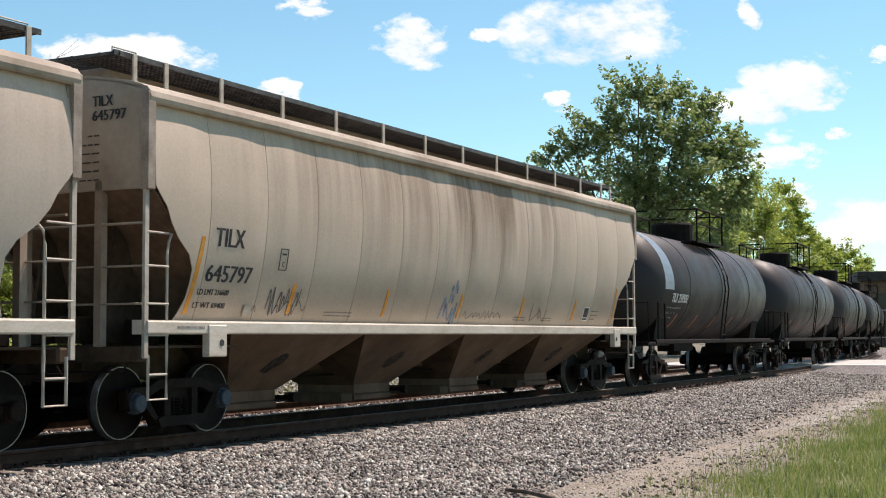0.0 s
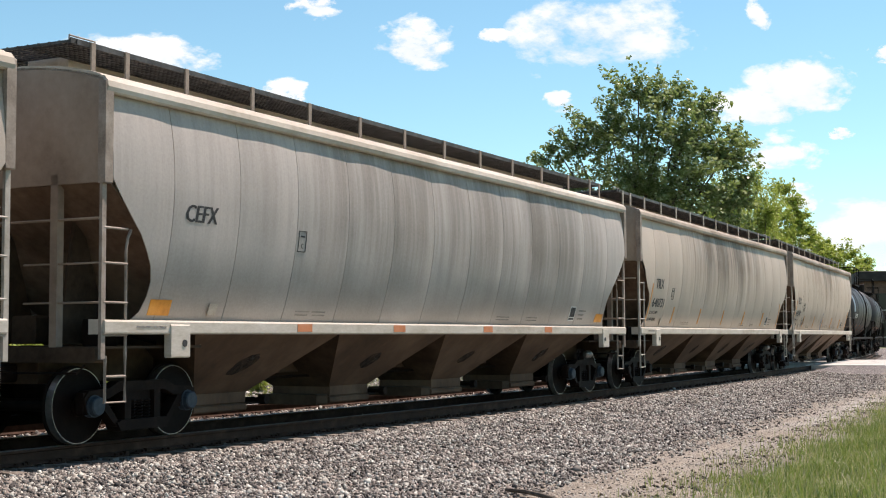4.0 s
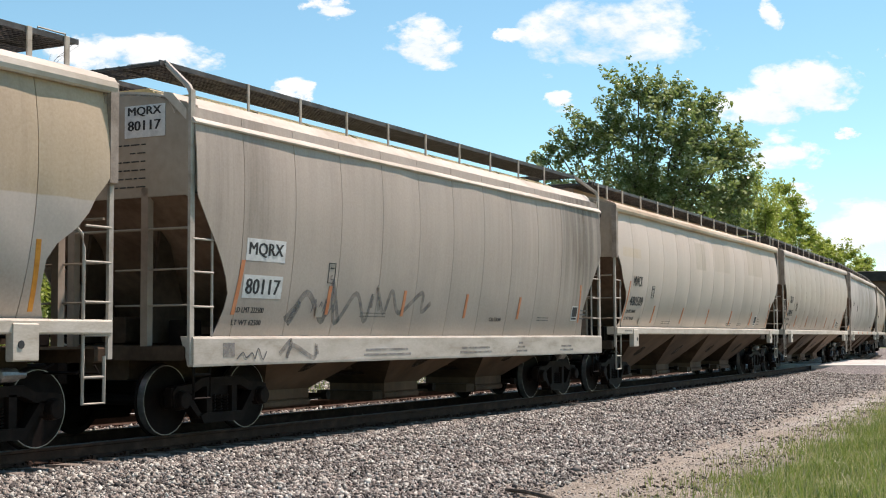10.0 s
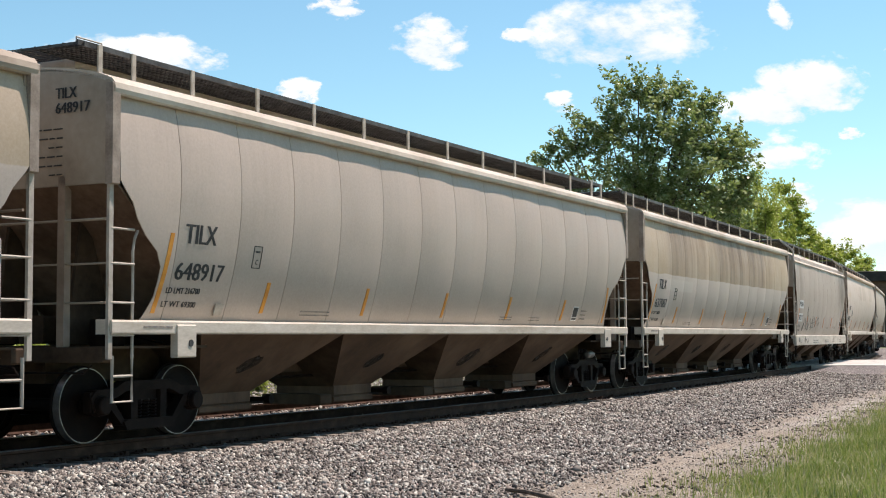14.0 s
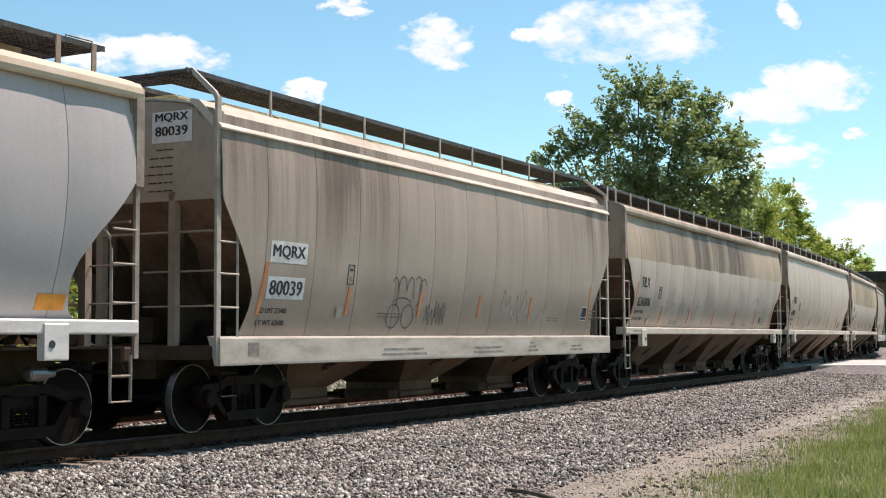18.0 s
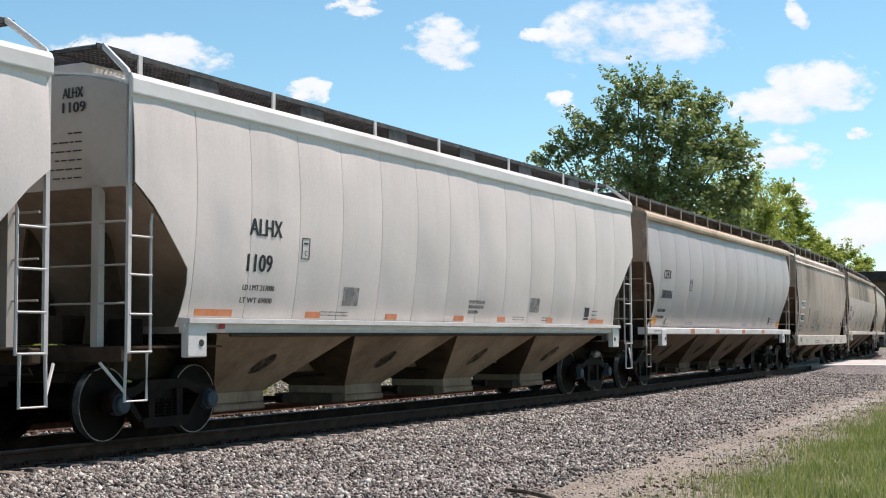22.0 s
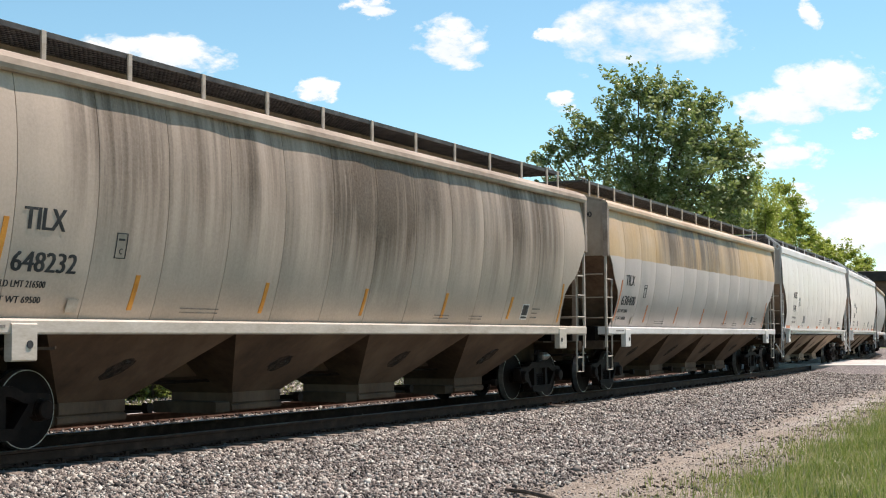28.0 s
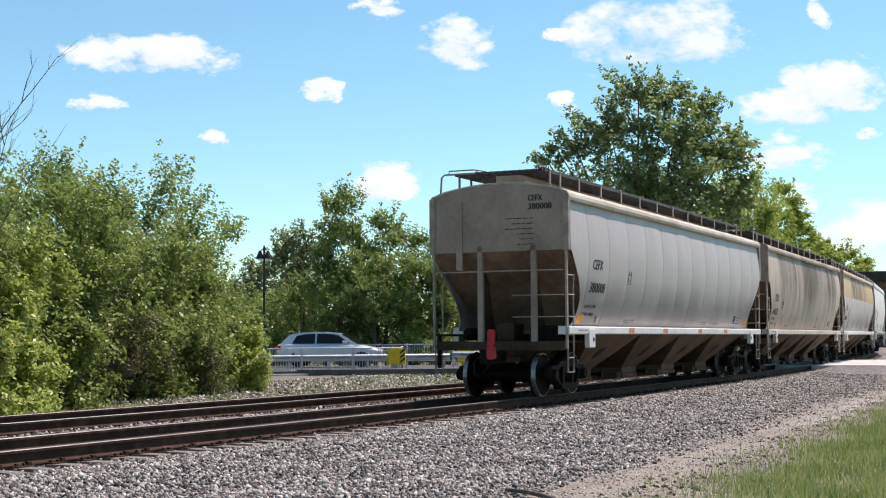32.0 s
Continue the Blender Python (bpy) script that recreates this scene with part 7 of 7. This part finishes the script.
def make_road():
    rows = []
    for k, (x, y, z) in enumerate(ROAD_ROWS):
        x0, y0, _ = ROAD_ROWS[max(k - 1, 0)]
        x1, y1, _ = ROAD_ROWS[min(k + 1, len(ROAD_ROWS) - 1)]
        d = Vector((x1 - x0, y1 - y0, 0)).normalized()
        side = Vector((-d.y, d.x, 0)) * 4.6
        rows.append(((x + side.x, y + side.y, z), (x - side.x, y - side.y, z)))
    ribbon("road", rows, ASPHALT, "grey asphalt road that crosses the tracks", "road")
    # concrete panels and aprons at the rails
    crossing = tagged(new("crossing_panels"), "pale concrete crossing panels set between the rails", "level crossing", kind="structure")
    for off0, off1 in ((-4.6, -0.86), (-0.66, 0.66), (0.86, 3.05), (3.25, 4.55), (4.75, 6.6)):
        for k in range(7):
            s0 = 58.6 + 2.0 * k
            sh = Shape()
            c = [(*on_track(s, o)[:2], z) for z in (-0.2, 0.004) for s, o in ((s0, off0), (s0 + 1.97, off0), (s0 + 1.97, off1), (s0, off1))]
            sh.add(c, [(3, 2, 1, 0), (4, 5, 6, 7), (0, 1, 5, 4), (1, 2, 6, 5), (2, 3, 7, 6), (3, 0, 4, 7)])
            part("panel", sh, CONCRETE, crossing)


make_road()


def make_fence(name, a, b, z, height, gap, label, posts):
    """A picket railing from a to b: top and bottom rails, pickets and stout posts."""
    fence = tagged(new(name), label, "fence")
    d = Vector((b[0] - a[0], b[1] - a[1], 0))
    n = int(d.length / gap)
    turn = math.degrees(math.atan2(d.y, d.x))
    fence.matrix_basis = pose(a[0], a[1], z, 0, 0, turn)
    L = d.length
    for zz in (0.12, height):
        part("rail", Shape().box(0, L, -0.025, 0.025, zz - 0.03, zz + 0.03, 0.008), GALV, fence)
    picket = Shape().box(-0.011, 0.011, -0.011, 0.011, 0.12, height).mesh("picket")
    for k in range(1, n):
        put("picket", picket, GALV, fence, at=(k * L / n, 0, 0))
    post = Shape().box(-0.045, 0.045, -0.045, 0.045, -0.3, height + 0.06, 0.012).mesh("post")
    for k in range(posts + 1):
        put("post", post, GALV, fence, at=(k * L / posts, 0, 0))
    return fence


make_fence("picket_fence", (51.0, 24.9), (56.5, 20.0), -0.36, 1.16, 0.13, "galvanised steel picket fence along the road", 3)
make_fence("far_picket_fence", (64.0, 31.0), (68.5, 19.5), -0.12, 1.02, 0.14, "galvanised picket fence on the far side of the road", 4)


def make_guardrail(a, b, z, label):
    rail = tagged(new("guardrail"), label, "guardrail")
    d = Vector((b[0] - a[0], b[1] - a[1], 0))
    rail.matrix_basis = pose(a[0], a[1], z, 0, 0, math.degrees(math.atan2(d.y, d.x)))
    L = d.length
    ring = [(0.0, 0.42), (-0.08, 0.47), (-0.08, 0.53), (0.0, 0.575), (-0.08, 0.62), (-0.08, 0.68), (0.0, 0.73), (0.012, 0.73), (-0.06, 0.67), (-0.06, 0.63), (0.02, 0.575), (-0.06, 0.52), (-0.06, 0.48), (0.012, 0.42)]
    part("beam", Shape().prism(ring, 0, L, "x"), GALV, rail)
    for k in range(int(L / 1.9) + 1):
        part("post", Shape().box(k * 1.9 - 0.05, k * 1.9 + 0.05, 0.02, 0.14, -0.3, 0.78, 0.01), GALV, rail)
    return rail


make_guardrail((51.9, 25.6), (58.7, 18.6), -0.24, "galvanised W-beam guardrail behind the picket fence")
make_guardrail((58.7, 18.4), (62.0, 10.6), -0.14, "galvanised W-beam guardrail that leads to the crossing")


def make_end_marker(x, y, z, turn, w):
    """The yellow end of a guardrail, with black diagonal bars on its face."""
    ob = tagged(new("guardrail_end"), "yellow guardrail end with black diagonal stripes", "road marker")
    ob.matrix_basis = pose(x, y, z, 0, 0, turn)
    ring = [(0.0, -0.22), (0.10, -0.30), (0.55, -0.30), (w, -0.26), (w, 0.26), (0.55, 0.30), (0.10, 0.30), (0.0, 0.22)]
    part("shell", Shape().prism(ring, 0.06, 0.80, "z"), YELLOW, ob)
    for k in range(3):
        part("stripe", Shape().prism([(0.60, 0.12 + 0.22 * k), (w - 0.02, 0.30 + 0.22 * k), (w - 0.02, 0.40 + 0.22 * k), (0.60, 0.22 + 0.22 * k)], -0.315, -0.262, "y"), INK, ob)
    for k in range(3):
        part("rib", Shape().box(0.08, 0.58, -0.318, -0.298, 0.14 + 0.22 * k, 0.20 + 0.22 * k, 0.006), YELLOW, ob)
    part("foot", Shape().box(0.2, 0.5, -0.1, 0.1, -0.3, 0.08), GALV, ob)


make_end_marker(56.2, 20.63, -0.06, -62, 0.86)
make_end_marker(60.6, 19.1, -0.08, -62, 0.7)

kerb = tagged(part("kerb", Shape().box(0, 9.6, -0.12, 0.12, -0.3, 0.06, 0.02), CONCRETE, None), "pale concrete kerb under the fence", "kerb", kind="structure")
kerb.matrix_basis = pose(50.6, 25.1, -0.42, 0, 0, -43)


def make_lamp(x, y):
    z0 = float(ground_z(x, y))
    lamp = tagged(new("street_lamp"), "black twin-bell street lamp on a slim post", "street lamp")
    lamp.location = (x, y, z0)
    part("post", Shape().lathe([(0, 0.16), (0.5, 0.15), (0.6, 0.085), (3.0, 0.07), (6.1, 0.055)], (0, 0, 0), "z", 14), LAMP_BLACK, lamp)
    part("arm", Shape().tube([(-0.10, 0.18, 6.15), (-0.04, 0.08, 6.36), (0, 0, 6.2), (0.04, -0.08, 6.36), (0.10, -0.18, 6.15)], 0.035, 6).lathe([(6.1, 0.05), (6.4, 0.07), (6.55, 0.015)], (0, 0, 0), "z", 10), LAMP_BLACK, lamp)
    for s in (-1, 1):
        shade = part("shade", Shape().lathe([(0.0, 0.22), (0.12, 0.19), (0.32, 0.09), (0.42, 0.04)], (0.10 * s, -0.18 * s, 5.85), "z", 16), LAMP_BLACK, lamp)
        part("globe", Shape().lathe([(-0.10, 0.04), (-0.07, 0.13), (0.02, 0.16)], (0.10 * s, -0.18 * s, 5.85), "z", 12), SILL_WHITE, lamp)


make_lamp(57.4, 28.7)


def make_car(x, y, z, turn):
    """A silver estate car, built in sections along its length."""
    silver, nt, bsdf = nodes_of("silver_car_paint")
    flake = noisy(nt, mapped(nt, (1, 1, 1)), 60, 3)
    nt.links.new(ramp(nt, flake, [(0.3, (0.52, 0.53, 0.55)), (0.7, (0.64, 0.65, 0.67))]), bsdf.inputs["Base Color"])
    bsdf.inputs["Metallic"].default_value, bsdf.inputs["Roughness"].default_value = 0.25, 0.28
    rubber = surface("tyre_rubber", (0.012, 0.012, 0.012), (0.02, 0.02, 0.02), (0.035, 0.035, 0.035), 8, 0.85)
    car = tagged(new("parked_car"), "silver estate car stopped on the road", "car")
    car.matrix_basis = pose(x, y, z, 0, 0, turn) @ Matrix.Scale(1.16, 4)
    # stations: x, half width, sill, shoulder
    st = [(-2.30, 0.74, 0.55, 0.86), (-2.22, 0.84, 0.36, 0.95), (-1.5, 0.90, 0.26, 0.99), (0.0, 0.91, 0.24, 0.97), (0.9, 0.90, 0.25, 0.95), (1.5, 0.88, 0.27, 0.86), (2.0, 0.82, 0.32, 0.76), (2.28, 0.66, 0.46, 0.66)]
    sh = Shape()
    verts, faces = [], []
    for px, w, lo, hi in st:
        verts += [(px, -w * 0.9, lo), (px, -w, lo + 0.14), (px, -w, hi - 0.12), (px, -w * 0.93, hi), (px, -w * 0.4, hi + 0.04), (px, w * 0.4, hi + 0.04), (px, w * 0.93, hi), (px, w, hi - 0.12), (px, w, lo + 0.14), (px, w * 0.9, lo)]
    for k in range(len(st) - 1):
        for i in range(10):
            a, b = k * 10 + i, k * 10 + (i + 1) % 10
            faces.append((a, b, b + 10, a + 10))
    faces += [tuple(range(10)), tuple(range(10 * len(st) - 1, 10 * len(st) - 11, -1))]
    sh.add(verts, faces)
    part("body", sh, silver, car, "", 0.0, True)
    cab = [(-2.15, 0.96), (-1.75, 1.38), (-1.2, 1.48), (-0.3, 1.50), (0.45, 1.42), (1.25, 0.95)]
    sh = Shape()
    verts, faces = [], []
    for px, top in cab:
        wt = 0.78 if top < 1.1 else 0.62
        verts += [(px, -0.82, 0.94), (px, -wt, top), (px, wt, top), (px, 0.82, 0.94)]
    for k in range(len(cab) - 1):
        faces += [(4 * k + i, 4 * k + (i + 1) % 4, 4 * k + 4 + (i + 1) % 4, 4 * k + 4 + i) for i in range(4)]
    sh.add(verts, faces)
    part("cabin", sh, silver, car)
    for s in (-1, 1):
        for pts in (((-1.62, 1.0), (-1.42, 1.34), (-0.98, 1.41), (-0.62, 1.42), (-0.62, 1.0)), ((-0.54, 1.0), (-0.54, 1.42), (0.05, 1.41), (0.40, 1.34), (0.92, 1.0))):
            win = Shape()
            ring = [(px, s * (0.84 - (pz - 0.94) * 0.33), pz) for px, pz in pts]
            inn = [(px, s * (0.80 - (pz - 0.94) * 0.33), pz) for px, pz in pts]
            m = len(ring)
            win.add(ring + inn, [tuple(range(m)), tuple(range(2 * m - 1, m - 1, -1))] + [(i, m + i, m + (i + 1) % m, (i + 1) % m) for i in range(m)])
            part("side_window", win, GLASS_BLACK, car, "dark tinted side window")
        part("door_mirror", Shape().box(0.62, 0.80, min(s * 0.88, s * 1.06), max(s * 0.88, s * 1.06), 0.98, 1.12, 0.03), silver, car)
        part("headlight", Shape().box(1.95, 2.26, min(s * 0.45, s * 0.80), max(s * 0.45, s * 0.80), 0.56, 0.70, 0.03), SILL_WHITE, car, "clear headlight")
        part("tail_light", Shape().box(-2.29, -2.1, min(s * 0.55, s * 0.86), max(s * 0.55, s * 0.86), 0.72, 0.92, 0.03), RED_MARK, car, "red tail light")
    part("windscreen", Shape().add([(0.52, -0.60, 1.415), (0.52, 0.60, 1.415), (1.24, 0.76, 0.985), (1.24, -0.76, 0.985), (0.52, -0.60, 1.39), (0.52, 0.60, 1.39), (1.24, 0.76, 0.95), (1.24, -0.76, 0.95)], [(0, 1, 2, 3), (7, 6, 5, 4), (0, 3, 7, 4), (1, 5, 6, 2), (0, 4, 5, 1), (3, 2, 6, 7)]), GLASS_BLACK, car, "dark sloping windscreen")
    for px in (-1.38, 1.40):
        for s in (-1, 1):
            wheel = part("wheel", Shape().lathe([(-0.10, 0.18), (-0.10, 0.31), (-0.06, 0.335), (0.06, 0.335), (0.10, 0.31), (0.10, 0.18)], (px, s * 0.80, 0.335), "y", 24), rubber, car)
            part("rim", Shape().lathe([(-0.105, 0.05), (-0.09, 0.20), (0.09, 0.20), (0.105, 0.05)], (px, s * 0.80, 0.335), "y", 12), GALV, wheel)


make_car(58.1, 25.0, -0.15, -66)


def make_building(x, y, turn):
    """A low dark brick building with a flat overhanging roof."""
    brick = surface("dark_brown_brick", (0.07, 0.045, 0.035), (0.13, 0.085, 0.065), (0.2, 0.14, 0.11), 2.0, 0.9, 0.0, 0.3)
    dark = surface("dark_roof_fascia", (0.02, 0.018, 0.017), (0.035, 0.031, 0.03), (0.06, 0.054, 0.05), 1.0, 0.8)
    b = tagged(new("brick_building"), "low dark brick building with a flat overhanging roof", "building")
    b.matrix_basis = pose(x, y, -0.5, 0, 0, turn)
    part("wall", Shape().box(0, 30, 0, 14, 0, 9.8), brick, b)
    part("roof", Shape().box(-1.0, 31, -1.0, 15, 9.8, 11.3, 0.1), dark, b)
    part("parapet", Shape().box(6, 24, 2, 12, 11.3, 12.1, 0.05), dark, b)
    for k in range(9):
        for j in range(2):
            w = part("window", Shape().box(1.6 + 3.2 * k, 3.5 + 3.2 * k, -0.06, 0.05, 1.6 + 4.0 * j, 4.0 + 4.0 * j), GLASS_BLACK, b)
            part("sill", Shape().box(1.5 + 3.2 * k, 3.6 + 3.2 * k, -0.14, 0.02, 1.45 + 4.0 * j, 1.6 + 4.0 * j), CONCRETE, w)


make_building(208.0, 27.5, -74)

# a fallen branch on the dirt
branch = tagged(part("fallen_branch", Shape().tube([(13.75, -5.85, -0.44), (13.5, -6.2, -0.42), (13.3, -6.5, -0.43), (13.12, -6.75, -0.45)], 0.022, 7, 0, 0.03).tube([(13.45, -6.25, -0.42), (13.55, -6.4, -0.41)], 0.01, 5), BARK, None), "dark fallen branch lying on the dirt", "branch")


# ---- clouds ----
def cloud_material(name, seed, soft, aspect):
    m, nt, bsdf = nodes_of(name)
    nt.nodes.remove(bsdf)
    tc = nt.nodes.new("ShaderNodeTexCoord")
    sep = nt.nodes.new("ShaderNodeSeparateXYZ")
    nt.links.new(tc.outputs["Generated"], sep.inputs[0])
    a = maths(nt, "MULTIPLY", maths(nt, "SUBTRACT", sep.outputs["X"], 0.5), 2.0)
    b = maths(nt, "MULTIPLY", maths(nt, "SUBTRACT", sep.outputs["Z"], 0.45), 2.0)
    r2 = maths(nt, "ADD", maths(nt, "MULTIPLY", a, a), maths(nt, "MULTIPLY", b, b))
    v = mapped(nt, (2.2 * aspect, 1.0, 2.2), (seed * 5.3, seed * 1.7, seed * 2.9), "Generated")
    shear = add(nt, "ShaderNodeVectorRotate", Angle=0.35)
    shear.rotation_type = "Y_AXIS"
    nt.links.new(v, shear.inputs["Vector"])
    n1 = noisy(nt, shear.outputs[0], 1.0, 9, 0.6)
    dens = maths(nt, "ADD", maths(nt, "MULTIPLY", maths(nt, "SUBTRACT", n1, 0.5), 4.2), maths(nt, "MULTIPLY", maths(nt, "SUBTRACT", 0.52, r2), 1.4))
    alpha = ramp(nt, dens, [(0.0, 0.0), (0.18, 0.35), (soft, 0.93), (min(soft * 2.0, 1.0), 1.0)])
    shade = ramp(nt, maths(nt, "ADD", maths(nt, "MULTIPLY", n1, 0.9), maths(nt, "MULTIPLY", b, 0.22)), [(0.25, (0.80, 0.86, 0.93)), (0.5, (1.0, 1.0, 1.0))])
    em = add(nt, "ShaderNodeEmission", Strength=1.08)
    nt.links.new(shade, em.inputs[0])
    tr = nt.nodes.new("ShaderNodeBsdfTransparent")
    mx = nt.nodes.new("ShaderNodeMixShader")
    nt.links.new(alpha, mx.inputs[0])
    nt.links.new(tr.outputs[0], mx.inputs[1])
    nt.links.new(em.outputs[0], mx.inputs[2])
    nt.links.new(mx.outputs[0], nt.nodes["Material Output"].inputs[0])
    return m


LAYER = 300.0
ACROSS, AWAY = Vector((0.4711, -0.8820, 0)), Vector((0.8823, 0.4708, 0))
# bearing across the view and rise above the horizon, half width and half height, drift over the whole time, all as tangents
SKY = [(0.111, 0.237, 0.059, 0.027, 0.048), (-0.024, 0.225, 0.026, 0.016, 0.035), (-0.235, 0.217, 0.05, 0.016, 0.017), (0.231, 0.174, 0.040, 0.014, 0.031), (0.262, 0.194, 0.036, 0.019, 0.031), (0.247, 0.138, 0.03, 0.012, 0.005), (0.308, 0.076, 0.037, 0.026, 0.01), (0.23, 0.242, 0.008, 0.009, 0.052), (-0.123, 0.187, 0.015, 0.008, 0.032), (-0.102, 0.249, 0.018, 0.007, 0.054), (0.034, 0.226, 0.013, 0.005, 0.054), (0.088, 0.176, 0.011, 0.007, 0.003), (0.326, 0.212, 0.01, 0.006, 0.04), (0.293, 0.151, 0.008, 0.004, 0.023), (-0.291, 0.178, 0.019, 0.007, 0.031), (-0.198, 0.151, 0.011, 0.005, 0.028), (-0.067, 0.118, 0.027, 0.014, 0.014), (0.266, 0.104, 0.01, 0.009, 0.001)]
CLOUDS = []


def make_clouds():
    for k, (bx, rise, w, hgt, drift) in enumerate(SKY):
        dist = LAYER / rise
        W, H = w * dist * 1.6, hgt * dist * 1.6
        sh = Shape()
        n = 8
        verts = [(-W + 2 * W * i / n, 0.10 * W * ((2 * i / n - 1) ** 2 + (2 * j / 4 - 1) ** 2), -H + 2 * H * j / 4) for j in range(5) for i in range(n + 1)]
        sh.add(verts, [(j * (n + 1) + i, j * (n + 1) + i + 1, (j + 1) * (n + 1) + i + 1, (j + 1) * (n + 1) + i) for j in range(4) for i in range(n)])
        ob = part("cloud", sh, cloud_material("white_cloud", k + 1.0, 0.5, min(w / hgt, 3.0) * 0.55), None)
        tagged(ob, "small white fair-weather cloud drifting in blue sky", "cloud", group="clouds", kind="structure")
        ob.visible_shadow = False
        place = EYE + AWAY * dist + ACROSS * (bx * dist) + Vector((0, 0, LAYER))
        CLOUDS.append((ob, place, drift * dist))


make_clouds()


# ---- what moves ----
SPEED_T, SPEED_V = [0.0, 8.0, 16.0, 24.0, 30.0, 32.0], [9.30, 9.20, 9.16, 9.10, 8.95, 8.90]


def travelled(t):
    """Metres run by the train since the start."""
    ts = np.linspace(0.0, max(t, 1e-6), 200)
    vs = np.interp(ts, SPEED_T, SPEED_V)
    return float(((vs[1:] + vs[:-1]) / 2 * np.diff(ts)).sum())


def car_pose(s, half):
    """A car that rides on its two trucks."""
    x0, y0, _ = on_track(s - half)
    x1, y1, _ = on_track(s + half)
    return pose((x0 + x1) / 2, (y0 + y1) / 2, 0.0, 0, 0, math.degrees(math.atan2(y1 - y0, x1 - x0)))


def motions():
    times = [float(t) for t in range(33)]
    run = {t: travelled(t) for t in times}
    for car, start, half, wheels, spec in TRAIN:
        walk(car, [(t, car_pose(start + run[t], half)) for t in times])
        # wheels roll while the car is near
        inside = [t / 15 for t in range(0, 32 * 15 + 1) if -4 < start + travelled(t / 15) < 42]
        if not inside:
            continue
        if inside[0] > 0:
            inside.insert(0, 0.0)
        if inside[-1] < 32.0:
            inside.append(32.0)
        base = travelled(inside[1] if len(inside) > 1 else 0.0)
        for w in wheels:
            x, y, z = w.location
            rows, last = [], 0.0
            for k, t in enumerate(inside):
                if (k == 0 and inside[0] == 0.0 and inside[1] > 0.2) or (t == 32.0 and t - inside[k - 1] > 0.2):
                    rows.append((t, pose(x, y, z, 0, last, 0)))
                    continue
                last = math.degrees((travelled(t) - base) / 0.457)
                rows.append((t, pose(x, y, z, 0, last, 0)))
            walk(w, rows)
    turn = math.degrees(math.atan2(ACROSS.y, ACROSS.x))
    for ob, place, drift in CLOUDS:
        walk(ob, [(t, pose(*(place + ACROSS * (drift * t / 32.0)), 0, 0, turn)) for t in (0.0, 8.0, 16.0, 24.0, 32.0)])


motions()
